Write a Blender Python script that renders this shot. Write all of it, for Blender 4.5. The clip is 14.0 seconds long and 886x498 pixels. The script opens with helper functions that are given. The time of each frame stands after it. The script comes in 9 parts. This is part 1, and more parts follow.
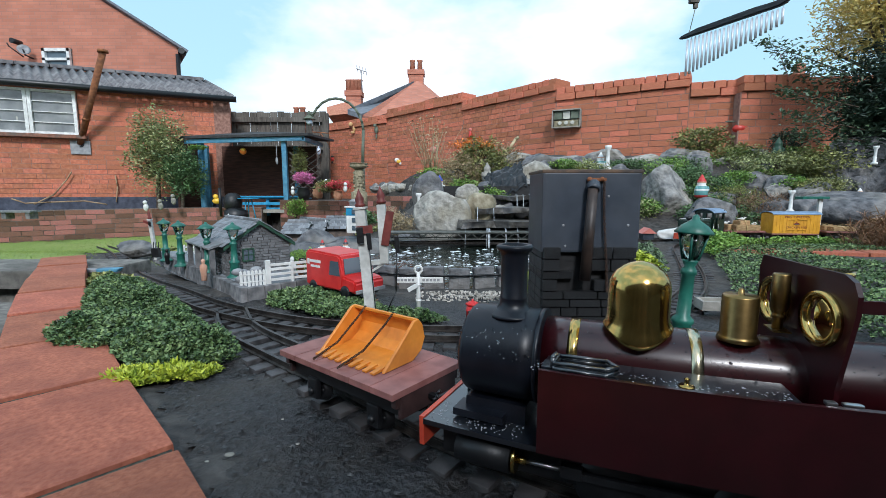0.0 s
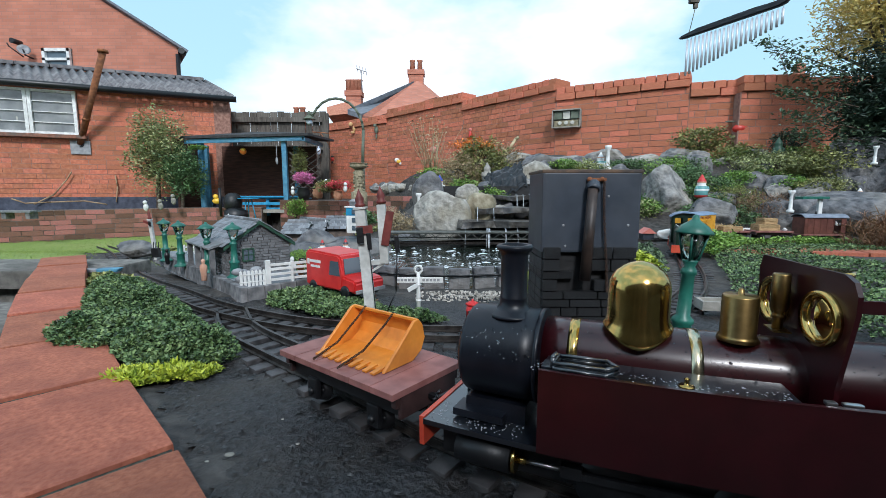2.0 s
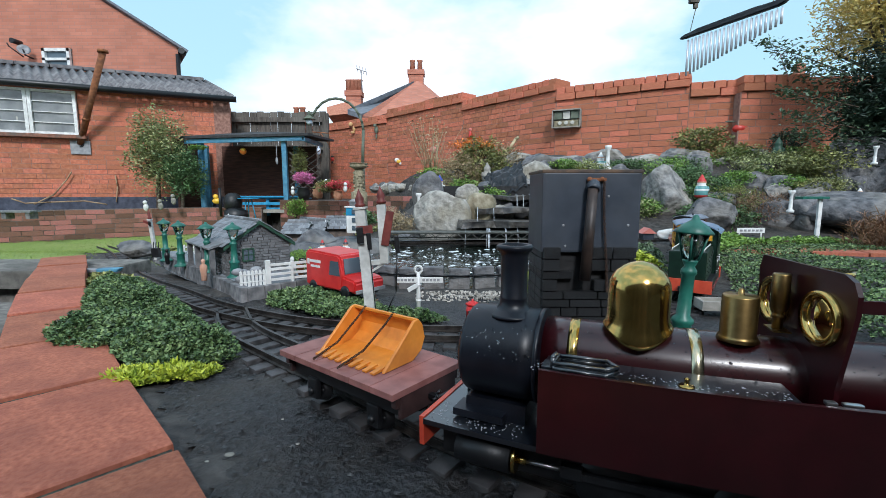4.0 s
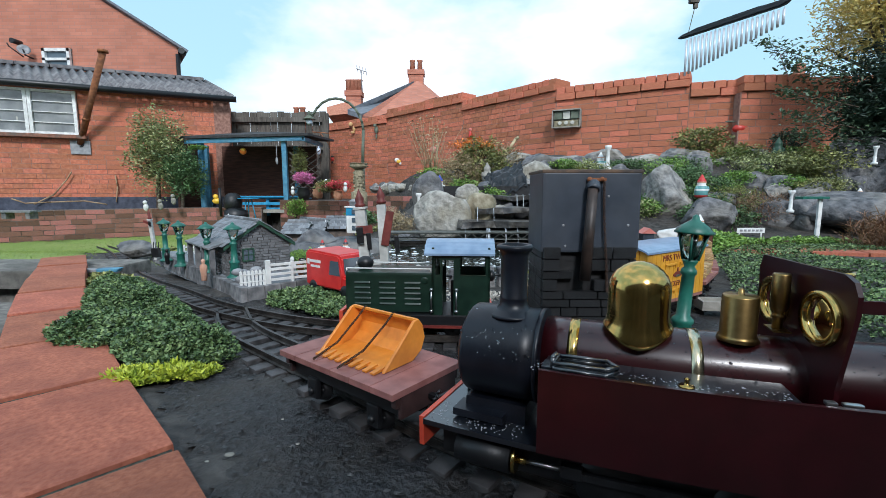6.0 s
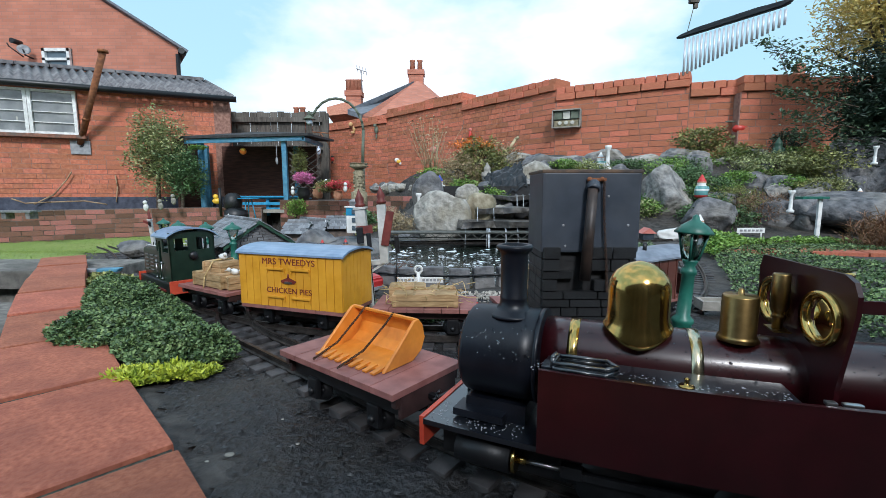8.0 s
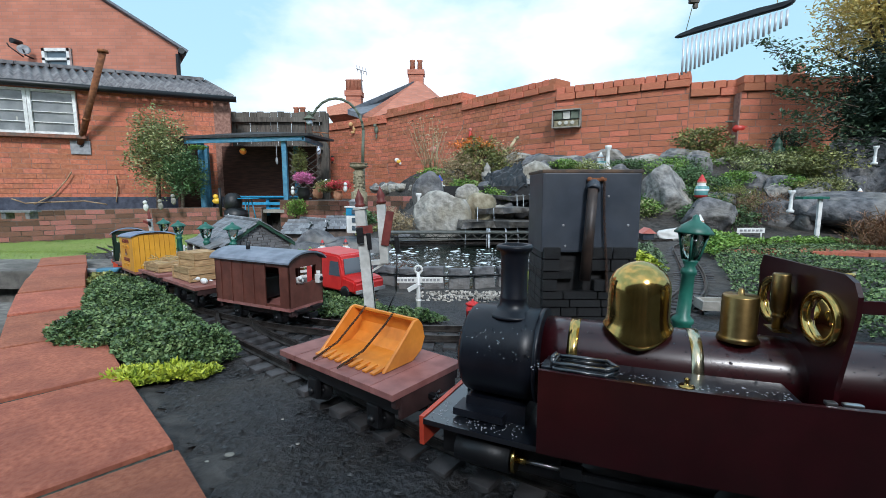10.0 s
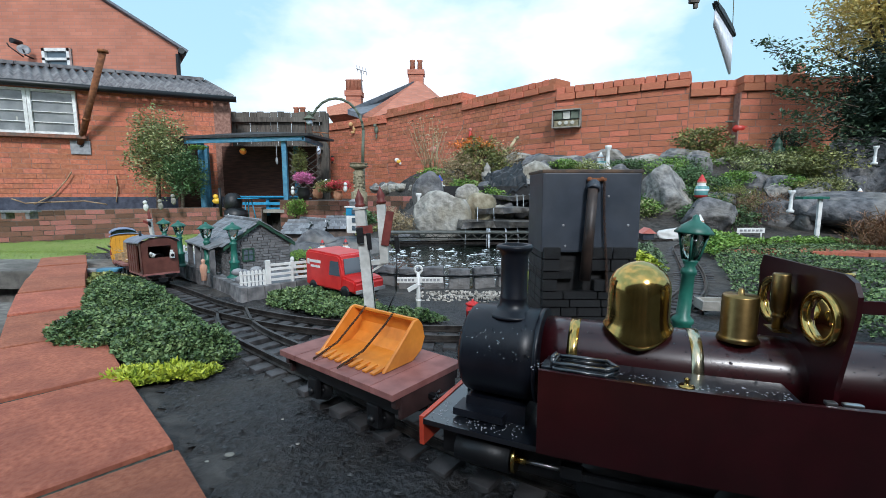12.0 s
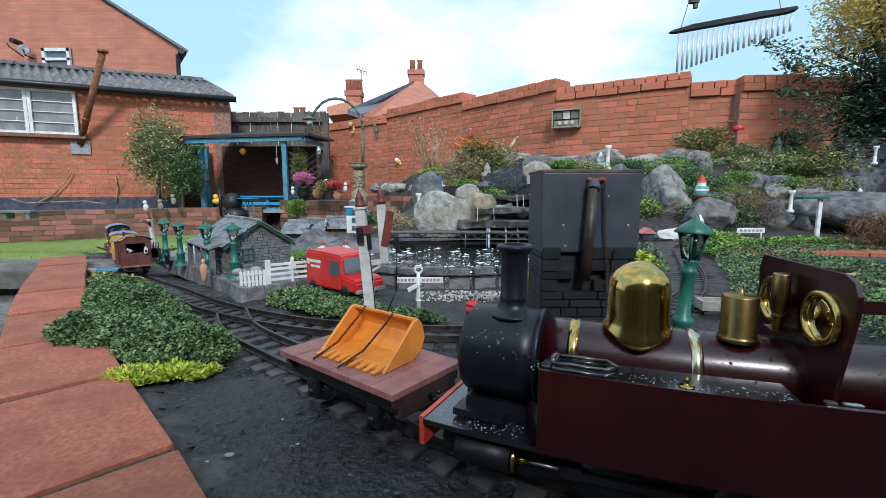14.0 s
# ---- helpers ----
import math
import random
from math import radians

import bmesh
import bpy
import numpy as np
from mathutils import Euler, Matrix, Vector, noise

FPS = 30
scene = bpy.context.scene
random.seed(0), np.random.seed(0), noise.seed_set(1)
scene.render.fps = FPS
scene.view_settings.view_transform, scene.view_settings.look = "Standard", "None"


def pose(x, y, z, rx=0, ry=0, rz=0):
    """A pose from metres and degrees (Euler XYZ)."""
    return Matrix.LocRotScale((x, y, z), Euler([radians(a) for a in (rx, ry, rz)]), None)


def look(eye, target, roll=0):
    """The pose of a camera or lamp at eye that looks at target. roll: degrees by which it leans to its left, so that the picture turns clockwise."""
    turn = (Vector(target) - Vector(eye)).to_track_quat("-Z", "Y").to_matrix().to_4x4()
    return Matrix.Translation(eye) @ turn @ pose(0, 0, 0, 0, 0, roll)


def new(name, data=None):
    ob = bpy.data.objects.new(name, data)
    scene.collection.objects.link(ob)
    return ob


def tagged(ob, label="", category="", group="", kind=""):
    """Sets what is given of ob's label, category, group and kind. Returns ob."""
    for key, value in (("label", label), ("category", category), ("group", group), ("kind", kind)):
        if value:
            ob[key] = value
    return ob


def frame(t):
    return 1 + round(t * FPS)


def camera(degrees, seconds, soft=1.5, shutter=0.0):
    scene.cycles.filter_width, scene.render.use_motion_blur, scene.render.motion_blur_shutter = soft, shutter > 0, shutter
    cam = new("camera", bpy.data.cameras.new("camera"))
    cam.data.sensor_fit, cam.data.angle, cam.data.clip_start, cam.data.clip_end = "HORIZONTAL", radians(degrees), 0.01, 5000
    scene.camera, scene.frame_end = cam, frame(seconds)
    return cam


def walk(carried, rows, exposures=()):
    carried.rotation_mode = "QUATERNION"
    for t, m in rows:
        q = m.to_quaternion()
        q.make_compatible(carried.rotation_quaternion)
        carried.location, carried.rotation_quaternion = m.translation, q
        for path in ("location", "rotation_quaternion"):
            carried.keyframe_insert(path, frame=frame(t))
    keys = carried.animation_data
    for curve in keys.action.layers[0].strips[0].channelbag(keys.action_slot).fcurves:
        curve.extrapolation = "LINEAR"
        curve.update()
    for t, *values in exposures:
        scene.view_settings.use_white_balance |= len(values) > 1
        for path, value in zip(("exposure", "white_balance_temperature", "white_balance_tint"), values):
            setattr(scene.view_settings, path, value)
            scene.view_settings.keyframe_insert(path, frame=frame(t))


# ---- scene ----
# camera: low on the garden bed, standing still
cam = camera(90, 14.0, soft=0.85)
EYE = pose(0, 0, 0.22, 90 - 7.34, 0, 0)
walk(cam, [(0, EYE), (14.0, EYE)], exposures=[(0, 0.12, 5750, 10), (14.0, 0.10, 5750, 10)])

# ---- world and sun ----
SUN_EL, SUN_AZ = 38, 172
world = bpy.data.worlds.new("sky")
scene.world = world
world.use_nodes = True
wn, wl = world.node_tree.nodes, world.node_tree.links
wn.clear()
w_out = wn.new("ShaderNodeOutputWorld")
w_bg = wn.new("ShaderNodeBackground")
w_sky = wn.new("ShaderNodeTexSky")
w_sky.sky_type = "NISHITA"
w_sky.sun_disc = False
w_sky.sun_elevation, w_sky.sun_rotation = radians(SUN_EL), radians(SUN_AZ)
w_sky.air_density, w_sky.dust_density = 1.0, 2.0
w_co = wn.new("ShaderNodeTexCoord")
w_map = wn.new("ShaderNodeMapping")
w_map.inputs["Scale"].default_value = (1.0, 1.0, 2.0)
w_map.inputs["Location"].default_value = (0.05, 0.3, 0.42)
w_noise = wn.new("ShaderNodeTexNoise")
w_noise.inputs["Scale"].default_value = 1.7
w_noise.inputs["Detail"].default_value = 7
w_noise.inputs["Roughness"].default_value = 0.52
w_ramp = wn.new("ShaderNodeValToRGB")
w_ramp.color_ramp.elements[0].position = 0.47
w_ramp.color_ramp.elements[1].position = 0.60
w_mix = wn.new("ShaderNodeMix")
w_mix.data_type = "RGBA"
w_mix.inputs[7].default_value = (7.4, 7.5, 7.6, 1)
wl.new(w_co.outputs["Generated"], w_map.inputs["Vector"])
wl.new(w_map.outputs["Vector"], w_noise.inputs["Vector"])
wl.new(w_noise.outputs["Fac"], w_ramp.inputs["Fac"])
wl.new(w_ramp.outputs["Color"], w_mix.inputs["Factor"])
w_lift = wn.new("ShaderNodeMix")
w_lift.data_type = "RGBA"
w_lift.inputs["Factor"].default_value = 0.75
w_lift.inputs[7].default_value = (4.0, 5.9, 6.4, 1)
wl.new(w_sky.outputs["Color"], w_lift.inputs[6])
wl.new(w_lift.outputs[2], w_mix.inputs[6])
wl.new(w_mix.outputs[2], w_bg.inputs["Color"])
wl.new(w_bg.outputs["Background"], w_out.inputs["Surface"])
w_bg.inputs["Strength"].default_value = 0.15

sun = new("sun", bpy.data.lights.new("sun", "SUN"))
sun.data.energy, sun.data.angle, sun.data.color = 2.4, radians(10), (1.0, 0.95, 0.88)
az, el = radians(SUN_AZ), radians(SUN_EL)
sun.matrix_world = look((0, 0, 0), (-math.sin(az) * math.cos(el), -math.cos(az) * math.cos(el), -math.sin(el)))


# ---- materials ----
def surf(name, a, b, scale=20.0, rough=0.7, bump=0.2, metal=0.0, stain=None, stain_scale=3.0, stain_amount=0.4,
         rnd=0.0, depth=0.004, stretch=(1, 1, 1), rough_var=0.15, coat=0.0, low=0.35, high=0.68):
    """Two mixed colours of fine grain, a larger stain, varied gloss and fine relief."""
    m = bpy.data.materials.new(name)
    m.use_nodes = True
    n, l = m.node_tree.nodes, m.node_tree.links
    bsdf = n["Principled BSDF"]
    co = n.new("ShaderNodeTexCoord")
    mp = n.new("ShaderNodeMapping")
    mp.inputs["Scale"].default_value = stretch
    l.new(co.outputs["Object"], mp.inputs["Vector"])
    fine = n.new("ShaderNodeTexNoise")
    fine.inputs["Scale"].default_value = scale
    fine.inputs["Detail"].default_value = 8
    l.new(mp.outputs["Vector"], fine.inputs["Vector"])
    ramp = n.new("ShaderNodeValToRGB")
    ramp.color_ramp.elements[0].position, ramp.color_ramp.elements[1].position = low, high
    ramp.color_ramp.elements[0].color, ramp.color_ramp.elements[1].color = (*a, 1), (*b, 1)
    l.new(fine.outputs["Fac"], ramp.inputs["Fac"])
    col = ramp.outputs["Color"]
    big = n.new("ShaderNodeTexNoise")
    big.inputs["Scale"].default_value = stain_scale
    big.inputs["Detail"].default_value = 5
    l.new(co.outputs["Object"], big.inputs["Vector"])
    if stain:
        r2 = n.new("ShaderNodeMapRange")
        r2.inputs["From Min"].default_value, r2.inputs["From Max"].default_value = 0.45, 0.7
        r2.inputs["To Max"].default_value = stain_amount
        l.new(big.outputs["Fac"], r2.inputs["Value"])
        mix = n.new("ShaderNodeMix")
        mix.data_type = "RGBA"
        mix.inputs[7].default_value = (*stain, 1)
        l.new(r2.outputs["Result"], mix.inputs["Factor"])
        l.new(col, mix.inputs[6])
        col = mix.outputs[2]
    if rnd:
        info, geo = n.new("ShaderNodeObjectInfo"), n.new("ShaderNodeNewGeometry")
        add = n.new("ShaderNodeMath")
        add.operation = "ADD"
        l.new(info.outputs["Random"], add.inputs[0])
        l.new(geo.outputs["Random Per Island"], add.inputs[1])
        fr = n.new("ShaderNodeMath")
        fr.operation = "FRACT"
        l.new(add.outputs[0], fr.inputs[0])
        mr = n.new("ShaderNodeMapRange")
        mr.inputs["To Min"].default_value, mr.inputs["To Max"].default_value = 1 - rnd, 1 + rnd
        l.new(fr.outputs[0], mr.inputs["Value"])
        hsv = n.new("ShaderNodeHueSaturation")
        l.new(mr.outputs["Result"], hsv.inputs["Value"])
        hm = n.new("ShaderNodeMapRange")
        hm.inputs["To Min"].default_value, hm.inputs["To Max"].default_value = 0.5 + 0.03 * rnd, 0.5 - 0.03 * rnd
        l.new(fr.outputs[0], hm.inputs["Value"])
        l.new(hm.outputs["Result"], hsv.inputs["Hue"])
        l.new(col, hsv.inputs["Color"])
        col = hsv.outputs["Color"]
    l.new(col, bsdf.inputs["Base Color"])
    rr = n.new("ShaderNodeMapRange")
    rr.inputs["To Min"].default_value, rr.inputs["To Max"].default_value = max(0.02, rough - rough_var), min(1, rough + rough_var)
    l.new(big.outputs["Fac"], rr.inputs["Value"])
    l.new(rr.outputs["Result"], bsdf.inputs["Roughness"])
    bsdf.inputs["Metallic"].default_value = metal
    bsdf.inputs["Coat Weight"].default_value = coat
    bsdf.inputs["Coat Roughness"].default_value = 0.14
    if bump:
        bp = n.new("ShaderNodeBump")
        bp.inputs["Strength"].default_value, bp.inputs["Distance"].default_value = bump, depth
        l.new(fine.outputs["Fac"], bp.inputs["Height"])
        l.new(bp.outputs["Normal"], bsdf.inputs["Normal"])
    return m


def glass(name, tint=(0.9, 0.95, 0.95), rough=0.02):
    m = bpy.data.materials.new(name)
    m.use_nodes = True
    b = m.node_tree.nodes["Principled BSDF"]
    b.inputs["Base Color"].default_value = (*tint, 1)
    b.inputs["Roughness"].default_value = rough
    b.inputs["Transmission Weight"].default_value = 1.0
    b.inputs["IOR"].default_value = 1.3
    return m


M = {}
M["soil"] = surf("soil", (0.018, 0.016, 0.015), (0.075, 0.068, 0.062), 45, 0.75, 0.9, stain=(0.05, 0.04, 0.03), stain_scale=4, stain_amount=0.7, depth=0.01)
M["ballast"] = surf("coal_grit", (0.003, 0.003, 0.0034), (0.040, 0.039, 0.043), 170, 0.55, 1.0, stain=(0.050, 0.040, 0.030), stain_scale=7, stain_amount=0.6, depth=0.006, rough_var=0.25)
M["grass"] = surf("grass", (0.15, 0.22, 0.04), (0.27, 0.36, 0.08), 30, 0.8, 0.4, stain=(0.30, 0.33, 0.11), stain_scale=2, stain_amount=0.5, rnd=0.25)
M["lawn"] = surf("lawn", (0.14, 0.20, 0.035), (0.27, 0.36, 0.08), 90, 0.9, 0.8, stain=(0.32, 0.34, 0.12), stain_scale=2.5, stain_amount=0.5, depth=0.01)
M["brick"] = surf("red_brick", (0.40, 0.118, 0.058), (0.57, 0.205, 0.11), 35, 0.85, 0.5, stain=(0.33, 0.13, 0.09), stain_scale=9, stain_amount=0.5, rnd=0.22)
M["old_brick"] = surf("old_brick", (0.17, 0.065, 0.045), (0.40, 0.17, 0.11), 30, 0.88, 0.7, stain=(0.15, 0.12, 0.10), stain_scale=14, stain_amount=0.9, rnd=0.65)
M["mortar"] = surf("mortar", (0.20, 0.095, 0.07), (0.36, 0.20, 0.15), 30, 0.95, 0.4, stain=(0.38, 0.30, 0.25), stain_scale=2.0, stain_amount=0.5)
M["old_mortar"] = surf("old_mortar", (0.10, 0.08, 0.07), (0.22, 0.17, 0.14), 40, 0.95, 0.5)
M["coping"] = surf("terracotta", (0.29, 0.080, 0.040), (0.46, 0.152, 0.082), 190, 0.78, 0.5, stain=(0.24, 0.075, 0.045), stain_scale=24, stain_amount=0.7, rnd=0.14, depth=0.003)
M["slate"] = surf("slate", (0.13, 0.14, 0.155), (0.28, 0.29, 0.31), 40, 0.55, 0.4, stain=(0.22, 0.21, 0.19), stain_scale=8, stain_amount=0.5, rnd=0.35)
M["rock"] = surf("rock", (0.10, 0.10, 0.102), (0.32, 0.31, 0.295), 26, 0.88, 1.0, stain=(0.38, 0.34, 0.27), stain_scale=5, stain_amount=0.6, depth=0.02, low=0.32, high=0.64)
M["dark_rock"] = surf("dark_rock", (0.05, 0.052, 0.058), (0.18, 0.18, 0.19), 24, 0.8, 1.0, stain=(0.24, 0.22, 0.18), stain_scale=6, stain_amount=0.55, depth=0.02, low=0.32, high=0.64)
M["pale_rock"] = surf("pale_rock", (0.20, 0.19, 0.17), (0.45, 0.43, 0.385), 30, 0.9, 1.0, stain=(0.17, 0.145, 0.09), stain_scale=9, stain_amount=0.75, depth=0.02, low=0.30, high=0.64)
M["brown_rock"] = surf("lichened_rock", (0.16, 0.13, 0.08), (0.42, 0.37, 0.27), 24, 0.88, 0.9, stain=(0.12, 0.11, 0.06), stain_scale=8, stain_amount=0.8, depth=0.02)
M["concrete"] = surf("concrete", (0.22, 0.21, 0.185), (0.38, 0.36, 0.32), 40, 0.9, 0.5, stain=(0.13, 0.12, 0.09), stain_scale=5, stain_amount=0.6)
M["corrugated"] = surf("corrugated_cement", (0.09, 0.085, 0.09), (0.19, 0.18, 0.185), 14, 0.85, 0.5, stain=(0.33, 0.32, 0.31), stain_scale=6, stain_amount=0.5)
M["rust"] = surf("rust", (0.16, 0.055, 0.022), (0.34, 0.13, 0.05), 25, 0.85, 0.5, stain=(0.10, 0.05, 0.03), stain_scale=4, stain_amount=0.6)
M["white"] = surf("white_paint", (0.62, 0.62, 0.60), (0.82, 0.82, 0.80), 30, 0.55, 0.2, stain=(0.45, 0.43, 0.38), stain_scale=9, stain_amount=0.4)
M["blue"] = surf("blue_paint", (0.05, 0.18, 0.30), (0.10, 0.29, 0.42), 25, 0.6, 0.25, stain=(0.08, 0.14, 0.17), stain_scale=5, stain_amount=0.5)
M["dark_wood"] = surf("weathered_wood", (0.045, 0.038, 0.032), (0.14, 0.12, 0.10), 12, 0.85, 0.5, stain=(0.2, 0.185, 0.16), stain_scale=3, stain_amount=0.5, stretch=(8, 8, 0.6), rnd=0.3)
M["black_metal"] = surf("black_metal", (0.003, 0.003, 0.004), (0.010, 0.011, 0.013), 60, 0.45, 0.15, rough_var=0.2, depth=0.0006)
M["smokebox"] = surf("black_smokebox_paint", (0.004, 0.005, 0.009), (0.008, 0.010, 0.016), 70, 0.38, 0.2, rough_var=0.15, depth=0.0006)
M["gloss_black"] = surf("wet_black_paint", (0.003, 0.004, 0.007), (0.007, 0.009, 0.014), 50, 0.30, 0.10, rough_var=0.12, coat=0.5, depth=0.0004)
M["maroon"] = surf("maroon_paint", (0.019, 0.0011, 0.0024), (0.031, 0.0026, 0.0046), 60, 0.33, 0.06, stain=(0.014, 0.003, 0.004), stain_scale=12, stain_amount=0.5, coat=0.3, depth=0.0004)
M["brass"] = surf("brass", (0.46, 0.31, 0.09), (0.62, 0.44, 0.15), 90, 0.17, 0.06, metal=1.0, rough_var=0.1, depth=0.0004, stain=(0.30, 0.19, 0.06), stain_scale=30, stain_amount=0.6)
M["dull_brass"] = surf("dull_brass", (0.19, 0.125, 0.045), (0.32, 0.22, 0.09), 90, 0.36, 0.1, metal=1.0, depth=0.0004)
M["steel"] = surf("steel", (0.3, 0.3, 0.3), (0.55, 0.55, 0.56), 80, 0.35, 0.1, metal=1.0, depth=0.0004)
M["rail"] = surf("rail_steel", (0.035, 0.030, 0.028), (0.10, 0.088, 0.08), 70, 0.42, 0.3, metal=0.7, depth=0.001, rough_var=0.2)
M["sleeper"] = surf("sleeper", (0.015, 0.014, 0.015), (0.055, 0.052, 0.054), 80, 0.6, 0.5, stain=(0.085, 0.08, 0.08), stain_scale=20, stain_amount=0.5, rnd=0.35, depth=0.002)
M["red_beam"] = surf("red_paint", (0.45, 0.05, 0.025), (0.58, 0.085, 0.04), 60, 0.4, 0.1, depth=0.0005)
M["mail_red"] = surf("post_red_paint", (0.50, 0.018, 0.018), (0.62, 0.035, 0.03), 40, 0.33, 0.08, depth=0.0005)
M["orange"] = surf("orange_paint", (0.62, 0.20, 0.018), (0.78, 0.29, 0.035), 40, 0.45, 0.12, stain=(0.40, 0.13, 0.02), stain_scale=25, stain_amount=0.55, depth=0.0008)
M["deck"] = surf("red_oxide_planks", (0.20, 0.075, 0.065), (0.31, 0.13, 0.11), 60, 0.6, 0.2, stain=(0.24, 0.13, 0.12), stain_scale=20, stain_amount=0.5, rnd=0.1, depth=0.0008)
M["loco_green"] = surf("dark_green_paint", (0.005, 0.017, 0.011), (0.011, 0.029, 0.019), 60, 0.35, 0.08, depth=0.0005)
M["van_yellow"] = surf("yellow_paint", (0.58, 0.27, 0.012), (0.72, 0.36, 0.025), 50, 0.5, 0.12, stain=(0.50, 0.22, 0.02), stain_scale=25, stain_amount=0.4, depth=0.0006)
M["van_brown"] = surf("brown_paint", (0.085, 0.026, 0.018), (0.14, 0.048, 0.034), 50, 0.5, 0.12, depth=0.0006)
# on the diesel cab, this blue paints sky reflected by a dark roof
M["roof_sky_blue"] = surf("blue_grey_sky_roof", (0.16, 0.24, 0.36), (0.25, 0.34, 0.47), 50, 0.35, 0.1, depth=0.0006)
M["lamp_green"] = surf("green_lamp_paint", (0.012, 0.10, 0.072), (0.032, 0.18, 0.13), 60, 0.4, 0.12, stain=(0.03, 0.09, 0.07), stain_scale=30, stain_amount=0.5, depth=0.0006)
M["tank_grey"] = surf("grey_tank_paint", (0.028, 0.036, 0.050), (0.048, 0.058, 0.076), 30, 0.42, 0.12, stain=(0.085, 0.088, 0.095), stain_scale=14, stain_amount=0.4, depth=0.001)
# black pier stone; its near-black also stands for shade behind the falls
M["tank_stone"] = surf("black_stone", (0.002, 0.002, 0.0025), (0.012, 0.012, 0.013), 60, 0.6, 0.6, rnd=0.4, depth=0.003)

for _n, _ior in (("gloss_black", 1.85), ("smokebox", 1.42), ("maroon", 1.5)):
    M[_n].node_tree.nodes["Principled BSDF"].inputs["IOR"].default_value = _ior


# ---- mesh helpers ----
def box(bm, c, s, rot=None, bevel=0.0):
    r = bmesh.ops.create_cube(bm, size=1)
    m = Matrix.Translation(c) @ (rot.to_4x4() if rot else Matrix.Identity(4)) @ Matrix.Diagonal((*s, 1))
    bmesh.ops.transform(bm, matrix=m, verts=r["verts"])
    if bevel:
        es = list({e for v in r["verts"] for e in v.link_edges})
        bmesh.ops.bevel(bm, geom=es, offset=bevel, segments=2, profile=0.7, affect="EDGES")


def rod(bm, p, q, r, r2=None, seg=12):
    p, q = Vector(p), Vector(q)
    d = q - p
    g = bmesh.ops.create_cone(bm, cap_ends=True, segments=seg, radius1=r, radius2=r if r2 is None else r2, depth=d.length)
    m = Matrix.Translation((p + q) / 2) @ d.to_track_quat("Z", "Y").to_matrix().to_4x4()
    bmesh.ops.transform(bm, matrix=m, verts=g["verts"])
    for f in {f for v in g["verts"] for f in v.link_faces}:
        f.smooth = len(f.verts) == 4


def tube(bm, pts, r, seg=8):
    for p, q in zip(pts, pts[1:]):
        rod(bm, p, q, r, seg=seg)
    for p in pts[1:-1]:
        ball(bm, p, r, seg=seg)


def lathe(bm, prof, c=(0, 0, 0), seg=24, rot=None):
    """A turned form: prof holds (radius, height)."""
    rings = []
    m = Matrix.Translation(c) @ (rot.to_4x4() if rot else Matrix.Identity(4))
    for r, z in prof:
        rings.append([bm.verts.new(m @ Vector((max(r, 1e-5) * math.cos(2 * math.pi * k / seg), max(r, 1e-5) * math.sin(2 * math.pi * k / seg), z))) for k in range(seg)])
    for a, b in zip(rings, rings[1:]):
        for k in range(seg):
            f = bm.faces.new((a[k], a[(k + 1) % seg], b[(k + 1) % seg], b[k]))
            f.smooth = True
    bm.faces.new(rings[0][::-1])
    bm.faces.new(rings[-1])


def ball(bm, c, r, s=(1, 1, 1), seg=10):
    g = bmesh.ops.create_uvsphere(bm, u_segments=seg, v_segments=max(5, seg // 2 + 1), radius=r)
    bmesh.ops.transform(bm, matrix=Matrix.Translation(c) @ Matrix.Diagonal((*s, 1)), verts=g["verts"])
    for f in {f for v in g["verts"] for f in v.link_faces}:
        f.smooth = True


def prism(bm, outline, axis, a, b):
    """An outline of (u, v) swept along axis from a to b: axis 'x' takes (y, z), 'y' takes (x, z), 'z' takes (x, y)."""
    def at(u, v, w):
        return {"x": (w, u, v), "y": (u, w, v), "z": (u, v, w)}[axis]
    lo = [bm.verts.new(at(u, v, a)) for u, v in outline]
    hi = [bm.verts.new(at(u, v, b)) for u, v in outline]
    n = len(outline)
    bm.faces.new(lo)
    bm.faces.new(hi[::-1])
    for k in range(n):
        bm.faces.new((lo[k], hi[k], hi[(k + 1) % n], lo[(k + 1) % n]))


def mesh_of(name, bm, material):
    bmesh.ops.recalc_face_normals(bm, faces=bm.faces)
    me = bpy.data.meshes.new(name)
    bm.to_mesh(me)
    bm.free()
    me.materials.append(material)
    return me


def part(name, bm, material, parent, label="", at=None):
    ob = new(name, mesh_of(name, bm, material))
    ob.parent = parent
    if at:
        ob.matrix_basis = at
    return tagged(ob, label)


def solo(name, bm, material, label, category, group="", kind="", at=None):
    ob = new(name, mesh_of(name, bm, material))
    if at:
        ob.matrix_basis = at
    return tagged(ob, label, category, group, kind)


def thing(name, m, label, category, group="", kind=""):
    ob = new(name)
    ob.empty_display_size = 0.05
    ob.matrix_basis = m
    return tagged(ob, label, category, group, kind)


def smooth(a, b, v):
    u = min(1, max(0, (v - a) / (b - a)))
    return u * u * (3 - 2 * u)


# ---- the ground: one sheet ----
POND = (0.02, 1.55, 0.40, 0.44)


def fall(x, y):
    """The line and its bed drop gently beyond the station."""
    return -0.08 * smooth(0.85, 1.95, y) * smooth(-0.40, -0.75, x)


